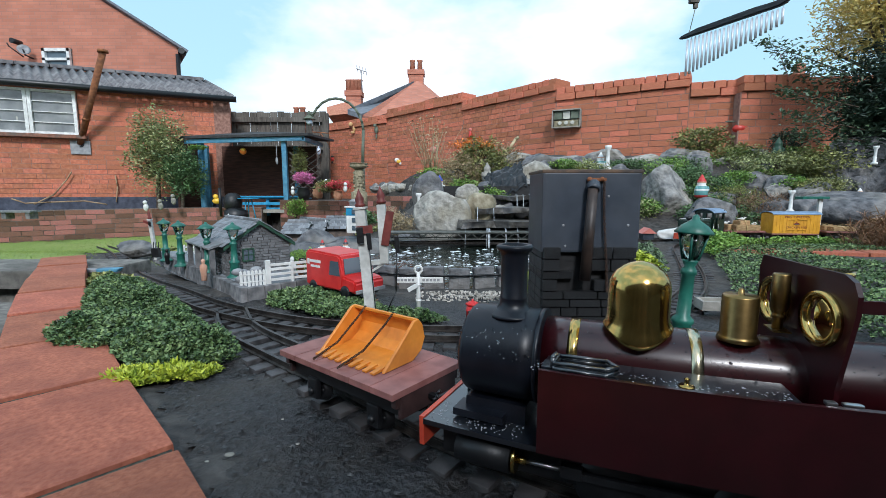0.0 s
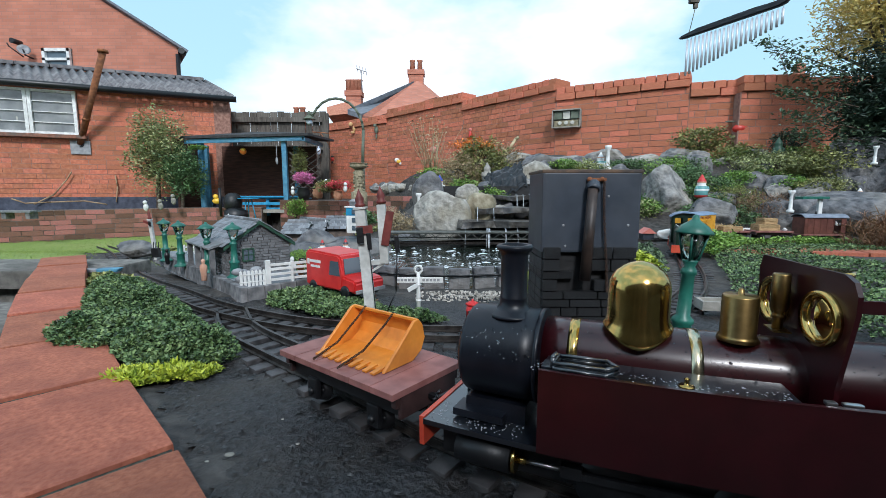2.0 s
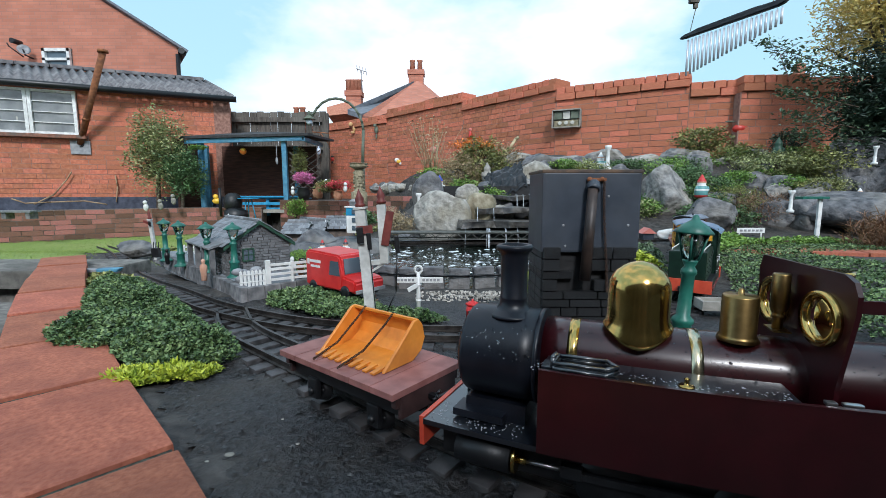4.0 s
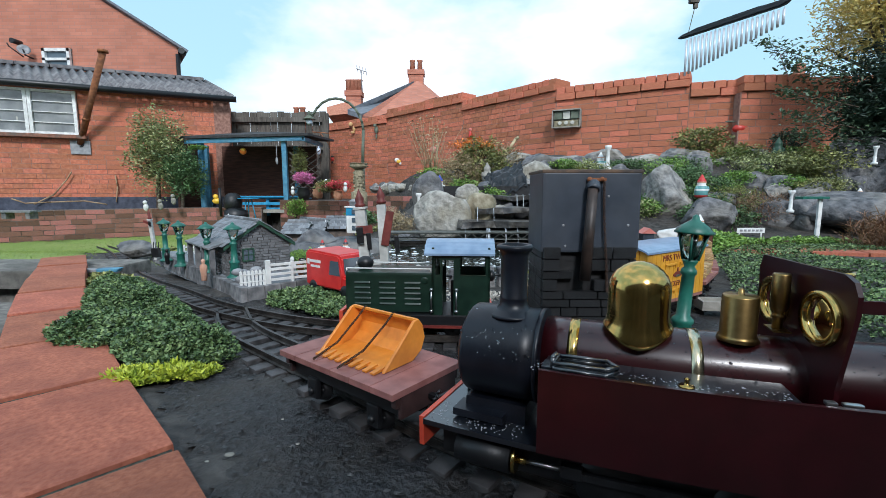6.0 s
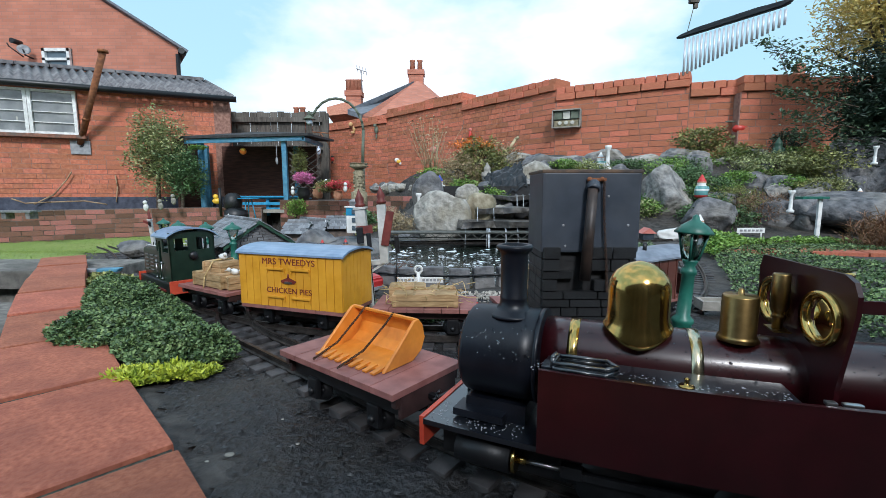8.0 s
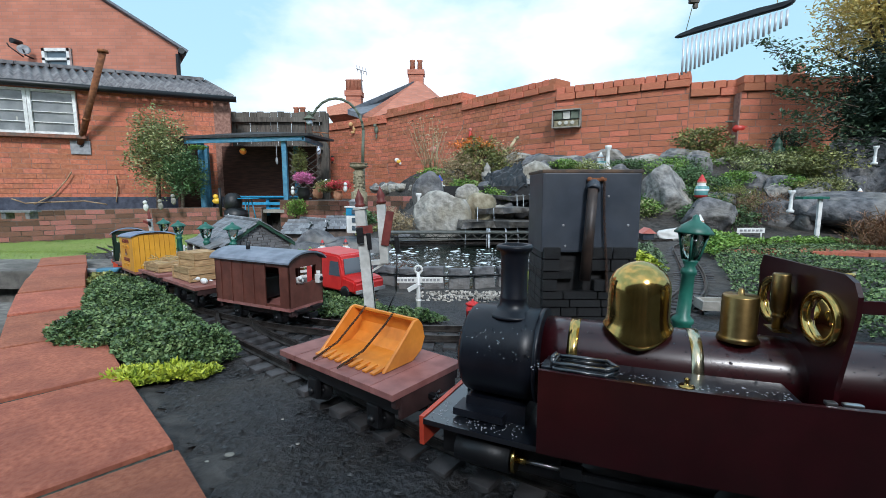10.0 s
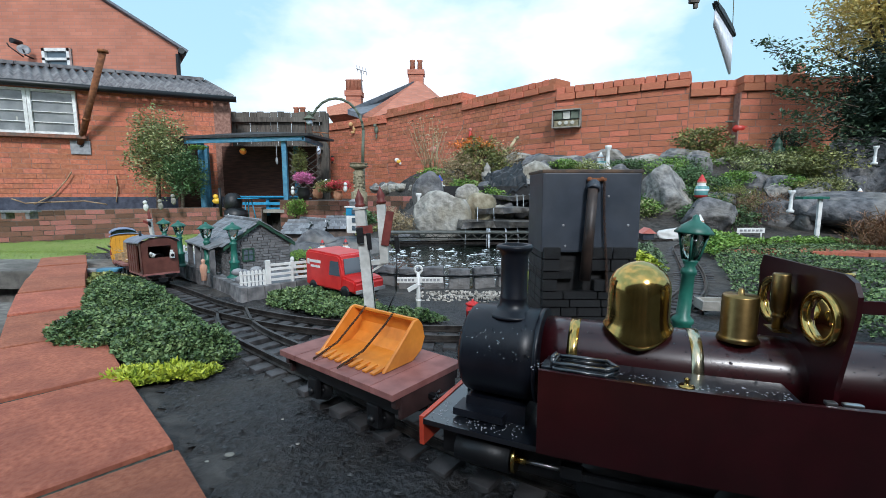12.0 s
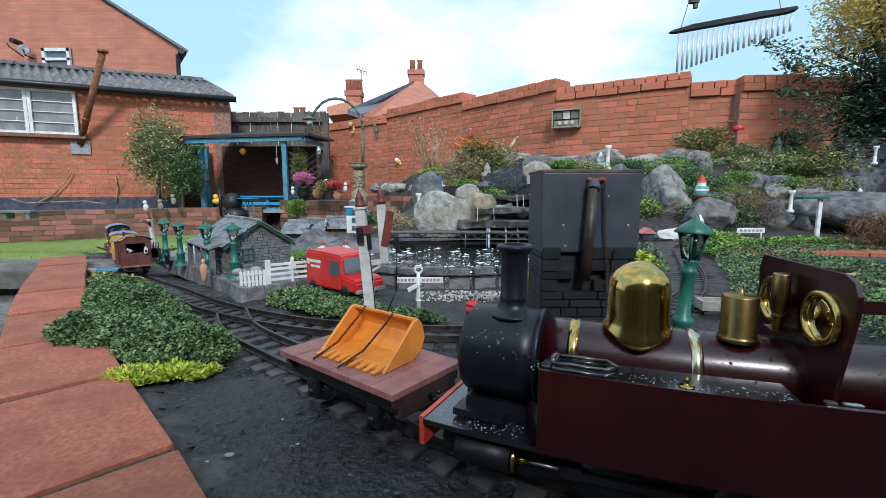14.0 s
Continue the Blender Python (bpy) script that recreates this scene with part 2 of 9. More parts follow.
def gz(x, y):
    z = fall(x, y)
    lawn = smooth(-0.2, -0.75, x) * smooth(1.9, 4.0, y)
    z -= 0.20 * lawn
    rise = smooth(-0.6, 0.5, x)
    z += rise * 0.50 * smooth(2.15, 3.6, y)
    wy = 3.9 + (x + 5.2) * 0.64 if x < -2.3 else 5.6 - (x + 2.05) * 0.755
    z += (1 - rise) * (0.27 if x < -2.3 else 0.40) * smooth(wy + 0.06, wy + 0.16, y)
    z += 0.08 * noise.noise((x * 2.1, y * 2.1, 3)) * smooth(2.1, 2.8, y) * rise
    z += 0.006 * noise.noise((x * 9, y * 9, 0))
    left = x + 0.80 * y + 0.10
    z -= 0.30 * smooth(0.0, -0.12, left) * smooth(1.6, 1.4, y)
    px, py = (x - POND[0]) / POND[2], (y - POND[1]) / POND[3]
    z -= 0.16 * smooth(1.05, 0.85, math.hypot(px, py))
    z -= 0.025 * smooth(0.0, 0.05, x + 0.887 * y - 0.14) * smooth(0.95, 0.9, y) * smooth(0.85, 0.8, x) * smooth(-0.9, -0.85, x)
    return z - 0.012


def spread(lo, hi, step):
    far = [20, 60, 200, 800]
    n = round((hi - lo) / step)
    return [lo - f for f in far[::-1]] + [lo + k * step for k in range(n + 1)] + [hi + f for f in far]


def build_ground():
    xs, ys = spread(-7.2, 5.4, 0.07), spread(-1.4, 8.4, 0.07)
    vs = [(x, y, gz(min(6, max(-8, x)), min(9, max(-2, y)))) for y in ys for x in xs]
    w = len(xs)
    fs = [(j * w + i, j * w + i + 1, (j + 1) * w + i + 1, (j + 1) * w + i) for j in range(len(ys) - 1) for i in range(w - 1)]
    me = bpy.data.meshes.new("ground")
    me.from_pydata(vs, [], fs)
    me.materials.append(M["soil"])
    me.shade_smooth()
    tagged(new("ground", me), "dark damp soil ground of a terraced garden", "ground", kind="structure")


build_ground()


# ---- walls of brick ----
def run_bricks(name, pts, tops, z0, thick, mat_b, mat_m, label, course=0.075, length=0.225, singles=None, lift=0.006, gap=0.0065):
    """A wall along the plan line pts, a top height for each stretch; bricks proud of a mortar core."""
    wall = thing(name, pose(0, 0, 0), label, "wall", kind="structure")
    bm = bmesh.new()
    rnd = random.Random(name)
    boxes, ones = [], []
    for (p, q), top in zip(zip(pts, pts[1:]), tops):
        p, q = Vector((*p, 0)), Vector((*q, 0))
        d = q - p
        n = Vector((d.y, -d.x, 0)).normalized()
        rot = Matrix.Rotation(math.atan2(d.y, d.x), 3, "Z")
        mid = (p + q) / 2 - n * (thick / 2)
        box(bm, (mid.x, mid.y, (z0 + top) / 2), (d.length + 0.01, thick, top - z0), rot)
        rows = int((top - z0) / course)
        for r in range(rows):
            z = top - (r + 0.5) * course
            s = -rnd.random() * length
            while s < d.length:
                w = length * (0.5 if rnd.random() < 0.22 else 1)
                a, b = max(0, s), min(d.length, s + w)
                s += w
                if b - a < 0.03:
                    continue
                c = p + d.normalized() * ((a + b) / 2) + n * (lift / 2 - 0.02 + rnd.uniform(-0.002, 0.002))
                boxes.append((Vector((c.x, c.y, z)), (b - a - gap, 0.04, course - gap), rot))
    part("mortar_core", bm, mat_m, wall)
    keep = [k for k, v in enumerate(boxes) if singles and singles(v[0])][:300]
    chosen = set(keep)
    unit = bmesh.new()
    box(unit, (0, 0, 0), (1, 1, 1))
    unit = mesh_of("brick", unit, mat_b)
    rest_v, rest_f = [], []
    corners = [Vector((x, y, z)) for x in (-0.5, 0.5) for y in (-0.5, 0.5) for z in (-0.5, 0.5)]
    quads = [(0, 1, 3, 2), (4, 6, 7, 5), (0, 4, 5, 1), (2, 3, 7, 6), (0, 2, 6, 4), (1, 5, 7, 3)]
    for k, (c, s, rot) in enumerate(boxes):
        if k in chosen:
            ob = new("brick", unit)
            ob.parent = wall
            ob.matrix_basis = Matrix.Translation(c) @ rot.to_4x4() @ Matrix.Diagonal((*s, 1))
        else:
            o = len(rest_v)
            rest_v += [c + rot @ Vector((v.x * s[0], v.y * s[1], v.z * s[2])) for v in corners]
            rest_f += [tuple(i + o for i in f) for f in quads]
    if rest_v:
        me = bpy.data.meshes.new("bricks")
        me.from_pydata(rest_v, [], rest_f)
        me.materials.append(mat_b)
        ob = new("bricks", me)
        ob.parent = wall
        tagged(ob, kind="stuff")
    return wall


# side wall of the garden, bending towards the far corner, its top stepping down by a course
SIDE = [(-2.4, 8.2), (-2.05, 7.9), (-0.84, 6.9), (0.25, 5.7), (1.135, 4.6), (2.136, 3.974), (2.56, 3.82), (3.6, 3.72), (5.2, 3.5)]
SIDE_TOP = [1.245, 1.255, 1.32, 1.22, 1.122, 1.026, 1.026, 1.026]
PIER, PIER_TOP = [(2.44, 3.755), (2.93, 3.69)], 1.03


def on_side(t, z, out=0.0):
    """A point on the side wall's face: t counts its stretches."""
    k = min(int(t), len(SIDE) - 2)
    p, q = Vector((*SIDE[k], z)), Vector((*SIDE[k + 1], z))
    d = q - p
    return p + d * (t - k) + Vector((d.y, -d.x, 0)).normalized() * out, math.atan2(d.y, d.x)


run_bricks("wall_side", SIDE, SIDE_TOP, -0.1, 0.22, M["brick"], M["mortar"], "tall red brick garden wall with stepped coping", 0.055, 0.175,
           singles=lambda c: 0.9 < c.x < 2.7 and c.z > 0.45)


def side_coping():
    """An oversailing course and bricks on edge along the top of the side wall."""
    unit = bmesh.new()
    box(unit, (0, 0, 0), (1, 1, 1), bevel=0.05)
    unit = mesh_of("coping_brick", unit, M["brick"])
    rnd = random.Random(4)
    cop = thing("wall_coping", pose(0, 0, 0), "red brick-on-edge coping with an oversailing course", "coping", kind="structure")
    for (p, q), top in list(zip(zip(SIDE, SIDE[1:]), SIDE_TOP)) + [(PIER, PIER_TOP)]:
        p, q = Vector((*p, 0)), Vector((*q, 0))
        d = q - p
        n = Vector((d.y, -d.x, 0)).normalized()
        rot = Matrix.Rotation(math.atan2(d.y, d.x), 4, "Z")
        for w, z, hgt, dep in ((0.19, top + 0.034, 0.062, 0.28), (0.088, top + 0.098, 0.060, 0.25)):
            cnt = max(1, round(d.length / w))
            for k in range(cnt):
                c = p + d * ((k + 0.5) / cnt) - n * (0.11 + rnd.uniform(-0.004, 0.004))
                ob = new("coping_brick", unit)
                ob.parent = cop
                ob.matrix_basis = Matrix.Translation((c.x, c.y, z + rnd.uniform(-0.003, 0.003))) @ rot @ Matrix.Diagonal((d.length / cnt - 0.008, dep, hgt, 1))


side_coping()

# retaining walls behind the lawn and under the flower bed
run_bricks("wall_lawn", [(-5.2, 3.9), (-2.78, 5.45), (-2.25, 5.5)], [0.03, 0.03], -0.4, 0.2, M["old_brick"], M["old_mortar"],
           "low weathered brick retaining wall behind the lawn", 0.052, 0.17, singles=lambda c: -4.6 < c.x < -2.2, lift=0.01)
run_bricks("wall_bed", [(-2.05, 5.6), (-1.0, 4.9), (-0.22, 4.3), (0.1, 4.0)], [0.12, 0.18, 0.24], -0.3, 0.2, M["old_brick"], M["old_mortar"],
           "low weathered brick retaining wall of the flower bed", 0.055, 0.17, singles=lambda c: True, lift=0.01)


# ---- brick coping of the near bed, and the steps beside it ----
def near_coping():
    wall = thing("wall_near", pose(0, 0, 0), "low garden wall capped with terracotta bricks", "wall", kind="structure")
    a, b = Vector((-0.105, 0.225, 0)), Vector((-1.165, 1.42, 0))
    d = (b - a).normalized()
    n = Vector((d.y, -d.x, 0))          # towards the bed
    ln = (b - a).length

    def spot(s):
        """The middle of the coping, which bows away from the bed."""
        u = (s - 0.1) / 1.5
        return a + d * s - n * (0.057 + 0.135 * max(0, u * (1 - u)) - 0.01 * u)

    unit = bmesh.new()
    box(unit, (0, 0, 0), (0.215, 0.118, 0.03), bevel=0.004)
    unit = mesh_of("coping_brick", unit, M["coping"])
    rnd = random.Random(9)
    bm = bmesh.new()
    s = 0.184 - 3 * 0.226
    while s < ln + 0.02:
        p, q = spot(s), spot(s + 0.226)
        c, e = (p + q) / 2, q - p
        ang = math.atan2(e.y, e.x)
        box(bm, (c.x, c.y, -0.165), (0.232, 0.096, 0.284), Matrix.Rotation(ang, 3, "Z"))
        ob = new("coping_brick", unit)
        ob.parent = wall
        ob.matrix_basis = pose(c.x, c.y, -0.015 + rnd.uniform(-0.002, 0.001), rnd.uniform(-0.6, 0.6), 0, math.degrees(ang) + rnd.uniform(-0.6, 0.6))
        jt = bmesh.new()
        box(jt, (0, 0, 0), (0.013, 0.112, 0.02))
        part("joint", jt, M["joint"], wall, at=pose(p.x, p.y, -0.0145, 0, 0, math.degrees(ang)))
        s += 0.226
    part("core", bm, M["old_mortar"], wall)
    # sunk steps on the far side of the coping
    bm = bmesh.new()
    for k, (y0, z) in enumerate(((1.40, -0.03), (1.02, -0.10), (0.70, -0.20), (0.45, -0.24))):
        box(bm, (-2.2 + 0.2 * k, y0 + 0.12, z - 0.03), (2.2, 0.26, 0.06), bevel=0.008)
        box(bm, (-2.2 + 0.2 * k, y0 + 0.06, z - 0.16), (2.2, 0.05, 0.22))
    steps = solo("garden_steps", bm, M["step"], "worn concrete garden steps with dark risers", "steps", kind="structure")


M["joint"] = surf("mossy_joint", (0.02, 0.022, 0.018), (0.10, 0.11, 0.085), 160, 0.95, 0.8, depth=0.003)
M["step"] = surf("dark_concrete", (0.10, 0.095, 0.085), (0.24, 0.225, 0.20), 40, 0.9, 0.5, stain=(0.06, 0.055, 0.045), stain_scale=5, stain_amount=0.8)
near_coping()

# a pier on the side wall, and an unseen shading screen added behind
run_bricks("wall_pier", PIER, [PIER_TOP], 0.2, 0.1, M["brick"], M["mortar"], "brick pier against the garden wall", 0.055, 0.175, singles=lambda c: True)


def shade_screen():
    # added to block low sun and sky from the near bed and engine
    f = thing("shade_screen", pose(0, 0, 0), "unseen dark board screen added to shade the near garden", "fence", kind="structure")
    for k in range(60):
        bm = bmesh.new()
        box(bm, (-6.0 + 0.2 * k, -1.30 + 0.012 * (k % 2), 0.49), (0.196, 0.02, 1.60))
        part("board", bm, M["dark_wood"], f)


shade_screen()


# ---- railway track ----
def curve(ctrl, step=0.02):
    """A smooth line through the plan points, with its length at each sample."""
    p = [Vector(v) for v in ctrl]
    p = [2 * p[0] - p[1]] + p + [2 * p[-1] - p[-2]]
    out = []
    for a, b, c, d in zip(p, p[1:], p[2:], p[3:]):
        n = max(2, int((c - b).length / step))
        for k in range(n):
            t = k / n
            out.append(0.5 * (2 * b + (c - a) * t + (2 * a - 5 * b + 4 * c - d) * t * t + (3 * b - a - 3 * c + d) * t ** 3))
    out.append(p[-2])
    s = [0.0]
    for a, b in zip(out, out[1:]):
        s.append(s[-1] + (b - a).length)
    return out, s


def along(line, s):
    pts, ss = line
    k = int(np.clip(np.searchsorted(ss, s) - 1, 0, len(pts) - 2))
    t = (s - ss[k]) / (ss[k + 1] - ss[k])
    return pts[k].lerp(pts[k + 1], t) if 0 <= t <= 1 else pts[k] + (pts[k + 1] - pts[k]) * t


MAIN = curve([(3.6, 1.9), (2.6, 1.95), (1.976, 1.98), (1.65, 2.0), (1.35, 2.02), (1.14, 1.97), (0.975, 1.80), (0.83, 1.50), (0.70, 1.22), (0.575, 1.0),
              (0.43, 0.83), (0.307, 0.745), (0.2, 0.705), (0.1, 0.69), (-0.03, 0.69), (-0.153, 0.708), (-0.280, 0.751), (-0.416, 0.827), (-0.516, 0.904), (-0.742, 1.118), (-0.965, 1.365), (-1.09, 1.52), (-1.22, 1.69),
              (-1.37, 1.89), (-1.53, 2.09), (-1.72, 2.30), (-1.92, 2.48)])
SIDING = curve([(-0.406, 0.827), (-0.333, 0.708), (-0.205, 0.589), (-0.10, 0.50), (0.0, 0.405), (0.09, 0.345), (0.20, 0.29), (0.40, 0.22), (0.7, 0.15)])
LOOP = curve([(1.14, 2.12), (0.9, 2.06), (0.6, 2.0), (0.3, 1.97), (0.0, 1.96), (-0.3, 1.97), (-0.5, 2.05)])
GAUGE = 0.05


def rails(track, line, a, b, name="rail"):
    """Two rails of I section swept along the line."""
    sec = [(-0.0045, -0.010), (0.0045, -0.010), (0.0045, -0.0085), (0.0012, -0.0075), (0.0012, -0.003), (0.0022, -0.002), (0.0022, 0), (-0.0022, 0), (-0.0022, -0.002), (-0.0012, -0.003), (-0.0012, -0.0075), (-0.0045, -0.0085)]
    n = max(2, int((b - a) / 0.03))
    for side in (-1, 1):
        bm = bmesh.new()
        rings = []
        for k in range(n + 1):
            s = a + (b - a) * k / n
            p, q = along(line, s - 0.01), along(line, s + 0.01)
            d = (q - p).normalized()
            c, nn = (p + q) / 2, Vector((d.y, -d.x))
            c = c + nn * side * GAUGE / 2
            rings.append([bm.verts.new((c.x + nn.x * u, c.y + nn.y * u, v + fall(c.x, c.y))) for u, v in sec])
        for r0, r1 in zip(rings, rings[1:]):
            for i in range(len(sec)):
                bm.faces.new((r0[i], r0[(i + 1) % len(sec)], r1[(i + 1) % len(sec)], r1[i]))
        bm.faces.new(rings[0])
        bm.faces.new(rings[-1])
        part(name, bm, M["rail"], track)


_sl = bmesh.new()
box(_sl, (0, 0, 0), (0.017, 0.098, 0.01), bevel=0.0015)
SLEEPER = mesh_of("sleeper", _sl, M["sleeper"])


def sleepers(track, line, a, b, gap=0.034):
    rnd = random.Random(3)
    n = int((b - a) / gap)
    for k in range(n):
        s = a + (k + 0.5) * gap
        p, q = along(line, s - 0.01), along(line, s + 0.01)
        d = q - p
        ob = new("sleeper", SLEEPER)
        ob.parent = track
        ob.matrix_basis = pose((p.x + q.x) / 2, (p.y + q.y) / 2, -0.0155 + fall(p.x, p.y) + rnd.uniform(-0.001, 0.001), 0, rnd.uniform(-2, 2), math.degrees(math.atan2(d.y, d.x)) + rnd.uniform(-3, 3)) @ Matrix.Diagonal((rnd.uniform(0.9, 1.25), rnd.uniform(0.92, 1.1), 1, 1))


def build_tracks():
    main = thing("railway_track", pose(0, 0, 0), "curving steel model railway track on dark sleepers", "track", kind="structure")
    rails(main, MAIN, 0.0, MAIN[1][-1])
    sleepers(main, MAIN, 0.9, MAIN[1][-1] - 0.3)
    sid = thing("siding_track", pose(0, 0, 0), "steel model railway siding half sunk in coal grit", "track", kind="structure")
    rails(sid, SIDING, 0.0, SIDING[1][-1])
    sleepers(sid, SIDING, 0.10, SIDING[1][-1], 0.036)
    lo = thing("loop_track", pose(0, 0, 0), "far steel model railway track leading to the bridge", "track", kind="structure")
    rails(lo, LOOP, 0.0, LOOP[1][-1])
    sleepers(lo, LOOP, 0.0, 0.55)


build_tracks()


def build_bed():
    """The near bed of coal grit, uneven, with loose stones."""
    step = 0.012
    vs, fs, idx = [], [], {}
    for j in range(0, 78):
        for i in range(0, 150):
            x, y = -0.95 + i * step, 0.05 + j * step
            if x + 0.887 * y - 0.09 < 0:
                continue
            z = -0.016 + 0.006 * noise.noise((x * 14, y * 14, 1)) + 0.0055 * noise.noise((x * 45, y * 45, 5)) + 0.004 * noise.noise((x * 110, y * 110, 2))
            idx[i, j] = len(vs)
            vs.append((x, y, z))
    for (i, j), k in idx.items():
        if (i + 1, j) in idx and (i, j + 1) in idx and (i + 1, j + 1) in idx:
            fs.append((k, idx[i + 1, j], idx[i + 1, j + 1], idx[i, j + 1]))
    me = bpy.data.meshes.new("grit_bed")
    me.from_pydata(vs, [], fs)
    me.materials.append(M["ballast"])
    me.shade_smooth()
    tagged(new("grit_bed", me), "black damp coal grit bed with brown patches", "gravel", kind="structure")


build_bed()


# ---- the buildings ----
def brickwork(name, a, b, mortar, row=0.075):
    m = bpy.data.materials.new(name)
    m.use_nodes = True
    n, l = m.node_tree.nodes, m.node_tree.links
    bs = n["Principled BSDF"]
    co = n.new("ShaderNodeTexCoord")
    sep, comb = n.new("ShaderNodeSeparateXYZ"), n.new("ShaderNodeCombineXYZ")
    l.new(co.outputs["Object"], sep.inputs[0])
    add = n.new("ShaderNodeMath")
    l.new(sep.outputs["X"], add.inputs[0])
    l.new(sep.outputs["Y"], add.inputs[1])
    l.new(add.outputs[0], comb.inputs["X"])
    l.new(sep.outputs["Z"], comb.inputs["Y"])
    tx = n.new("ShaderNodeTexBrick")
    tx.inputs["Scale"].default_value = 1.0
    tx.inputs["Brick Width"].default_value, tx.inputs["Row Height"].default_value = 0.225, row
    tx.inputs["Mortar Size"].default_value = 0.006
    tx.inputs["Color1"].default_value, tx.inputs["Color2"].default_value = (*a, 1), (*b, 1)
    tx.inputs["Mortar"].default_value = (*mortar, 1)
    l.new(comb.outputs[0], tx.inputs["Vector"])
    ns = n.new("ShaderNodeTexNoise")
    ns.inputs["Scale"].default_value = 2.2
    ns.inputs["Detail"].default_value = 8
    l.new(co.outputs["Object"], ns.inputs["Vector"])
    mx = n.new("ShaderNodeMix")
    mx.data_type, mx.blend_type = "RGBA", "MULTIPLY"
    mx.inputs["Factor"].default_value = 0.5
    rp = n.new("ShaderNodeValToRGB")
    rp.color_ramp.elements[0].position, rp.color_ramp.elements[1].position = 0.3, 0.7
    rp.color_ramp.elements[0].color, rp.color_ramp.elements[1].color = (0.62, 0.6, 0.58, 1), (1.1, 1.05, 1.0, 1)
    l.new(ns.outputs["Fac"], rp.inputs["Fac"])
    l.new(tx.outputs["Color"], mx.inputs[6])
    l.new(rp.outputs["Color"], mx.inputs[7])
    l.new(mx.outputs[2], bs.inputs["Base Color"])
    bs.inputs["Roughness"].default_value = 0.9
    bp = n.new("ShaderNodeBump")
    bp.inputs["Strength"].default_value, bp.inputs["Distance"].default_value = 0.5, 0.01
    bp.invert = True
    l.new(tx.outputs["Fac"], bp.inputs["Height"])
    l.new(bp.outputs["Normal"], bs.inputs["Normal"])
    return m


M["far_brick"] = brickwork("far_brick", (0.47, 0.18, 0.115), (0.55, 0.225, 0.15), (0.40, 0.20, 0.15), 0.065)
HOUSE_A, HOUSE_B = Vector((-7.0, 4.73, 0)), Vector((-3.02, 6.46, 0))


def build_shed():
    """The brick outbuilding with its corrugated roof. Its face runs from HOUSE_A to HOUSE_B."""
    d = (HOUSE_B - HOUSE_A).normalized()
    n = Vector((-d.y, d.x, 0))
    back = HOUSE_B + n * 2.2
    run_bricks("wall_shed", [tuple(HOUSE_A.xy), tuple(HOUSE_B.xy), tuple(back.xy)], [1.5, 1.5], -0.1, 0.2, M["brick"], M["mortar"],
               "red brick wall of a single-storey outbuilding", 0.062, 0.19, singles=lambda c: -4.5 < c.x < -3.6 and c.z > 0.5)
    ang = math.degrees(math.atan2(d.y, d.x))
    roof = thing("shed_roof", pose(HOUSE_B.x, HOUSE_B.y, 1.5, 0, 0, ang), "grey corrugated cement roof with lichen patches", "roof", kind="structure")
    # local: x along the eave (negative to the far end), y inwards, z up
    bm = bmesh.new()
    L, N = 4.6, 46 * 6
    prev = None
    for k in range(N + 1):
        x = 0.07 - L * k / N
        w = 0.022 * math.cos(2 * math.pi * k / 6)
        row = [bm.verts.new((x - 0.42 * t, -0.12 + 1.22 * t, 0.035 + 0.44 * t + w + dz)) for t, dz in ((0, 0), (0.5, 0), (1, 0), (1, -0.012), (0, -0.012))]
        if prev:
            for i in range(5):
                bm.faces.new((prev[i], prev[(i + 1) % 5], row[(i + 1) % 5], row[i]))
        prev = row
    for f in bm.faces:
        f.smooth = True
    part("corrugated_sheet", bm, M["corrugated"], roof)
    bm = bmesh.new()
    for k in range(12):
        box(bm, (-0.37 - 0.383 * (k + 0.5), 1.1, 0.49), (0.375, 0.14, 0.05), Matrix.Rotation(0.1, 3, "X"), bevel=0.012)
    part("ridge_cap", bm, M["corrugated"], roof)
    bm = bmesh.new()
    rod(bm, (0.1, -0.16, -0.01), (-L, -0.16, 0.01), 0.04, seg=12)
    part("gutter", bm, M["black_metal"], roof, "black half-round gutter")


build_shed()


# ---- the maroon engine on the siding ----
BEND_R, BEND_0 = 0.30 / radians(16), radians(-8)


def bent(bm):
    """The engine stands on the curve, its long parts follow it slightly."""
    for v in bm.verts:
        x, y, z = v.co
        a = BEND_0 + x / BEND_R
        v.co = (BEND_R * (math.sin(a) - math.sin(BEND_0)) - y * math.sin(a), -BEND_R * (math.cos(a) - math.cos(BEND_0)) + y * math.cos(a), z)
    return bm


def bar(bm, x0, x1, y0, y1, z0, z1, n=8, bevel=0.0):
    """A bar along x in n slices, so that it can follow the curve."""
    rings = []
    for k in range(n + 1):
        x = x0 + (x1 - x0) * k / n
        rings.append([bm.verts.new((x, y, z)) for y, z in ((y0, z0), (y1, z0), (y1, z1), (y0, z1))])
    for a, b in zip(rings, rings[1:]):
        for i in range(4):
            bm.faces.new((a[i], a[(i + 1) % 4], b[(i + 1) % 4], b[i]))
    bm.faces.new(rings[0])
    bm.faces.new(rings[-1])


def drum(bm, x0, x1, r, z, n=6, seg=40, y=0.0, round_front=0.0):
    prof = [(r, x0 + (x1 - x0) * k / n) for k in range(n + 1)]
    if round_front:
        prof = [(r - round_front * (1 - math.sin(a)), x0 + round_front * (1 - math.cos(a))) for a in (0, 0.4, 0.8, 1.2)] + [(r, x0 + round_front + (x1 - x0 - round_front) * k / n) for k in range(n + 1)]
    lathe(bm, prof, (0, y, z), seg, Matrix.Rotation(math.pi / 2, 3, "Y"))


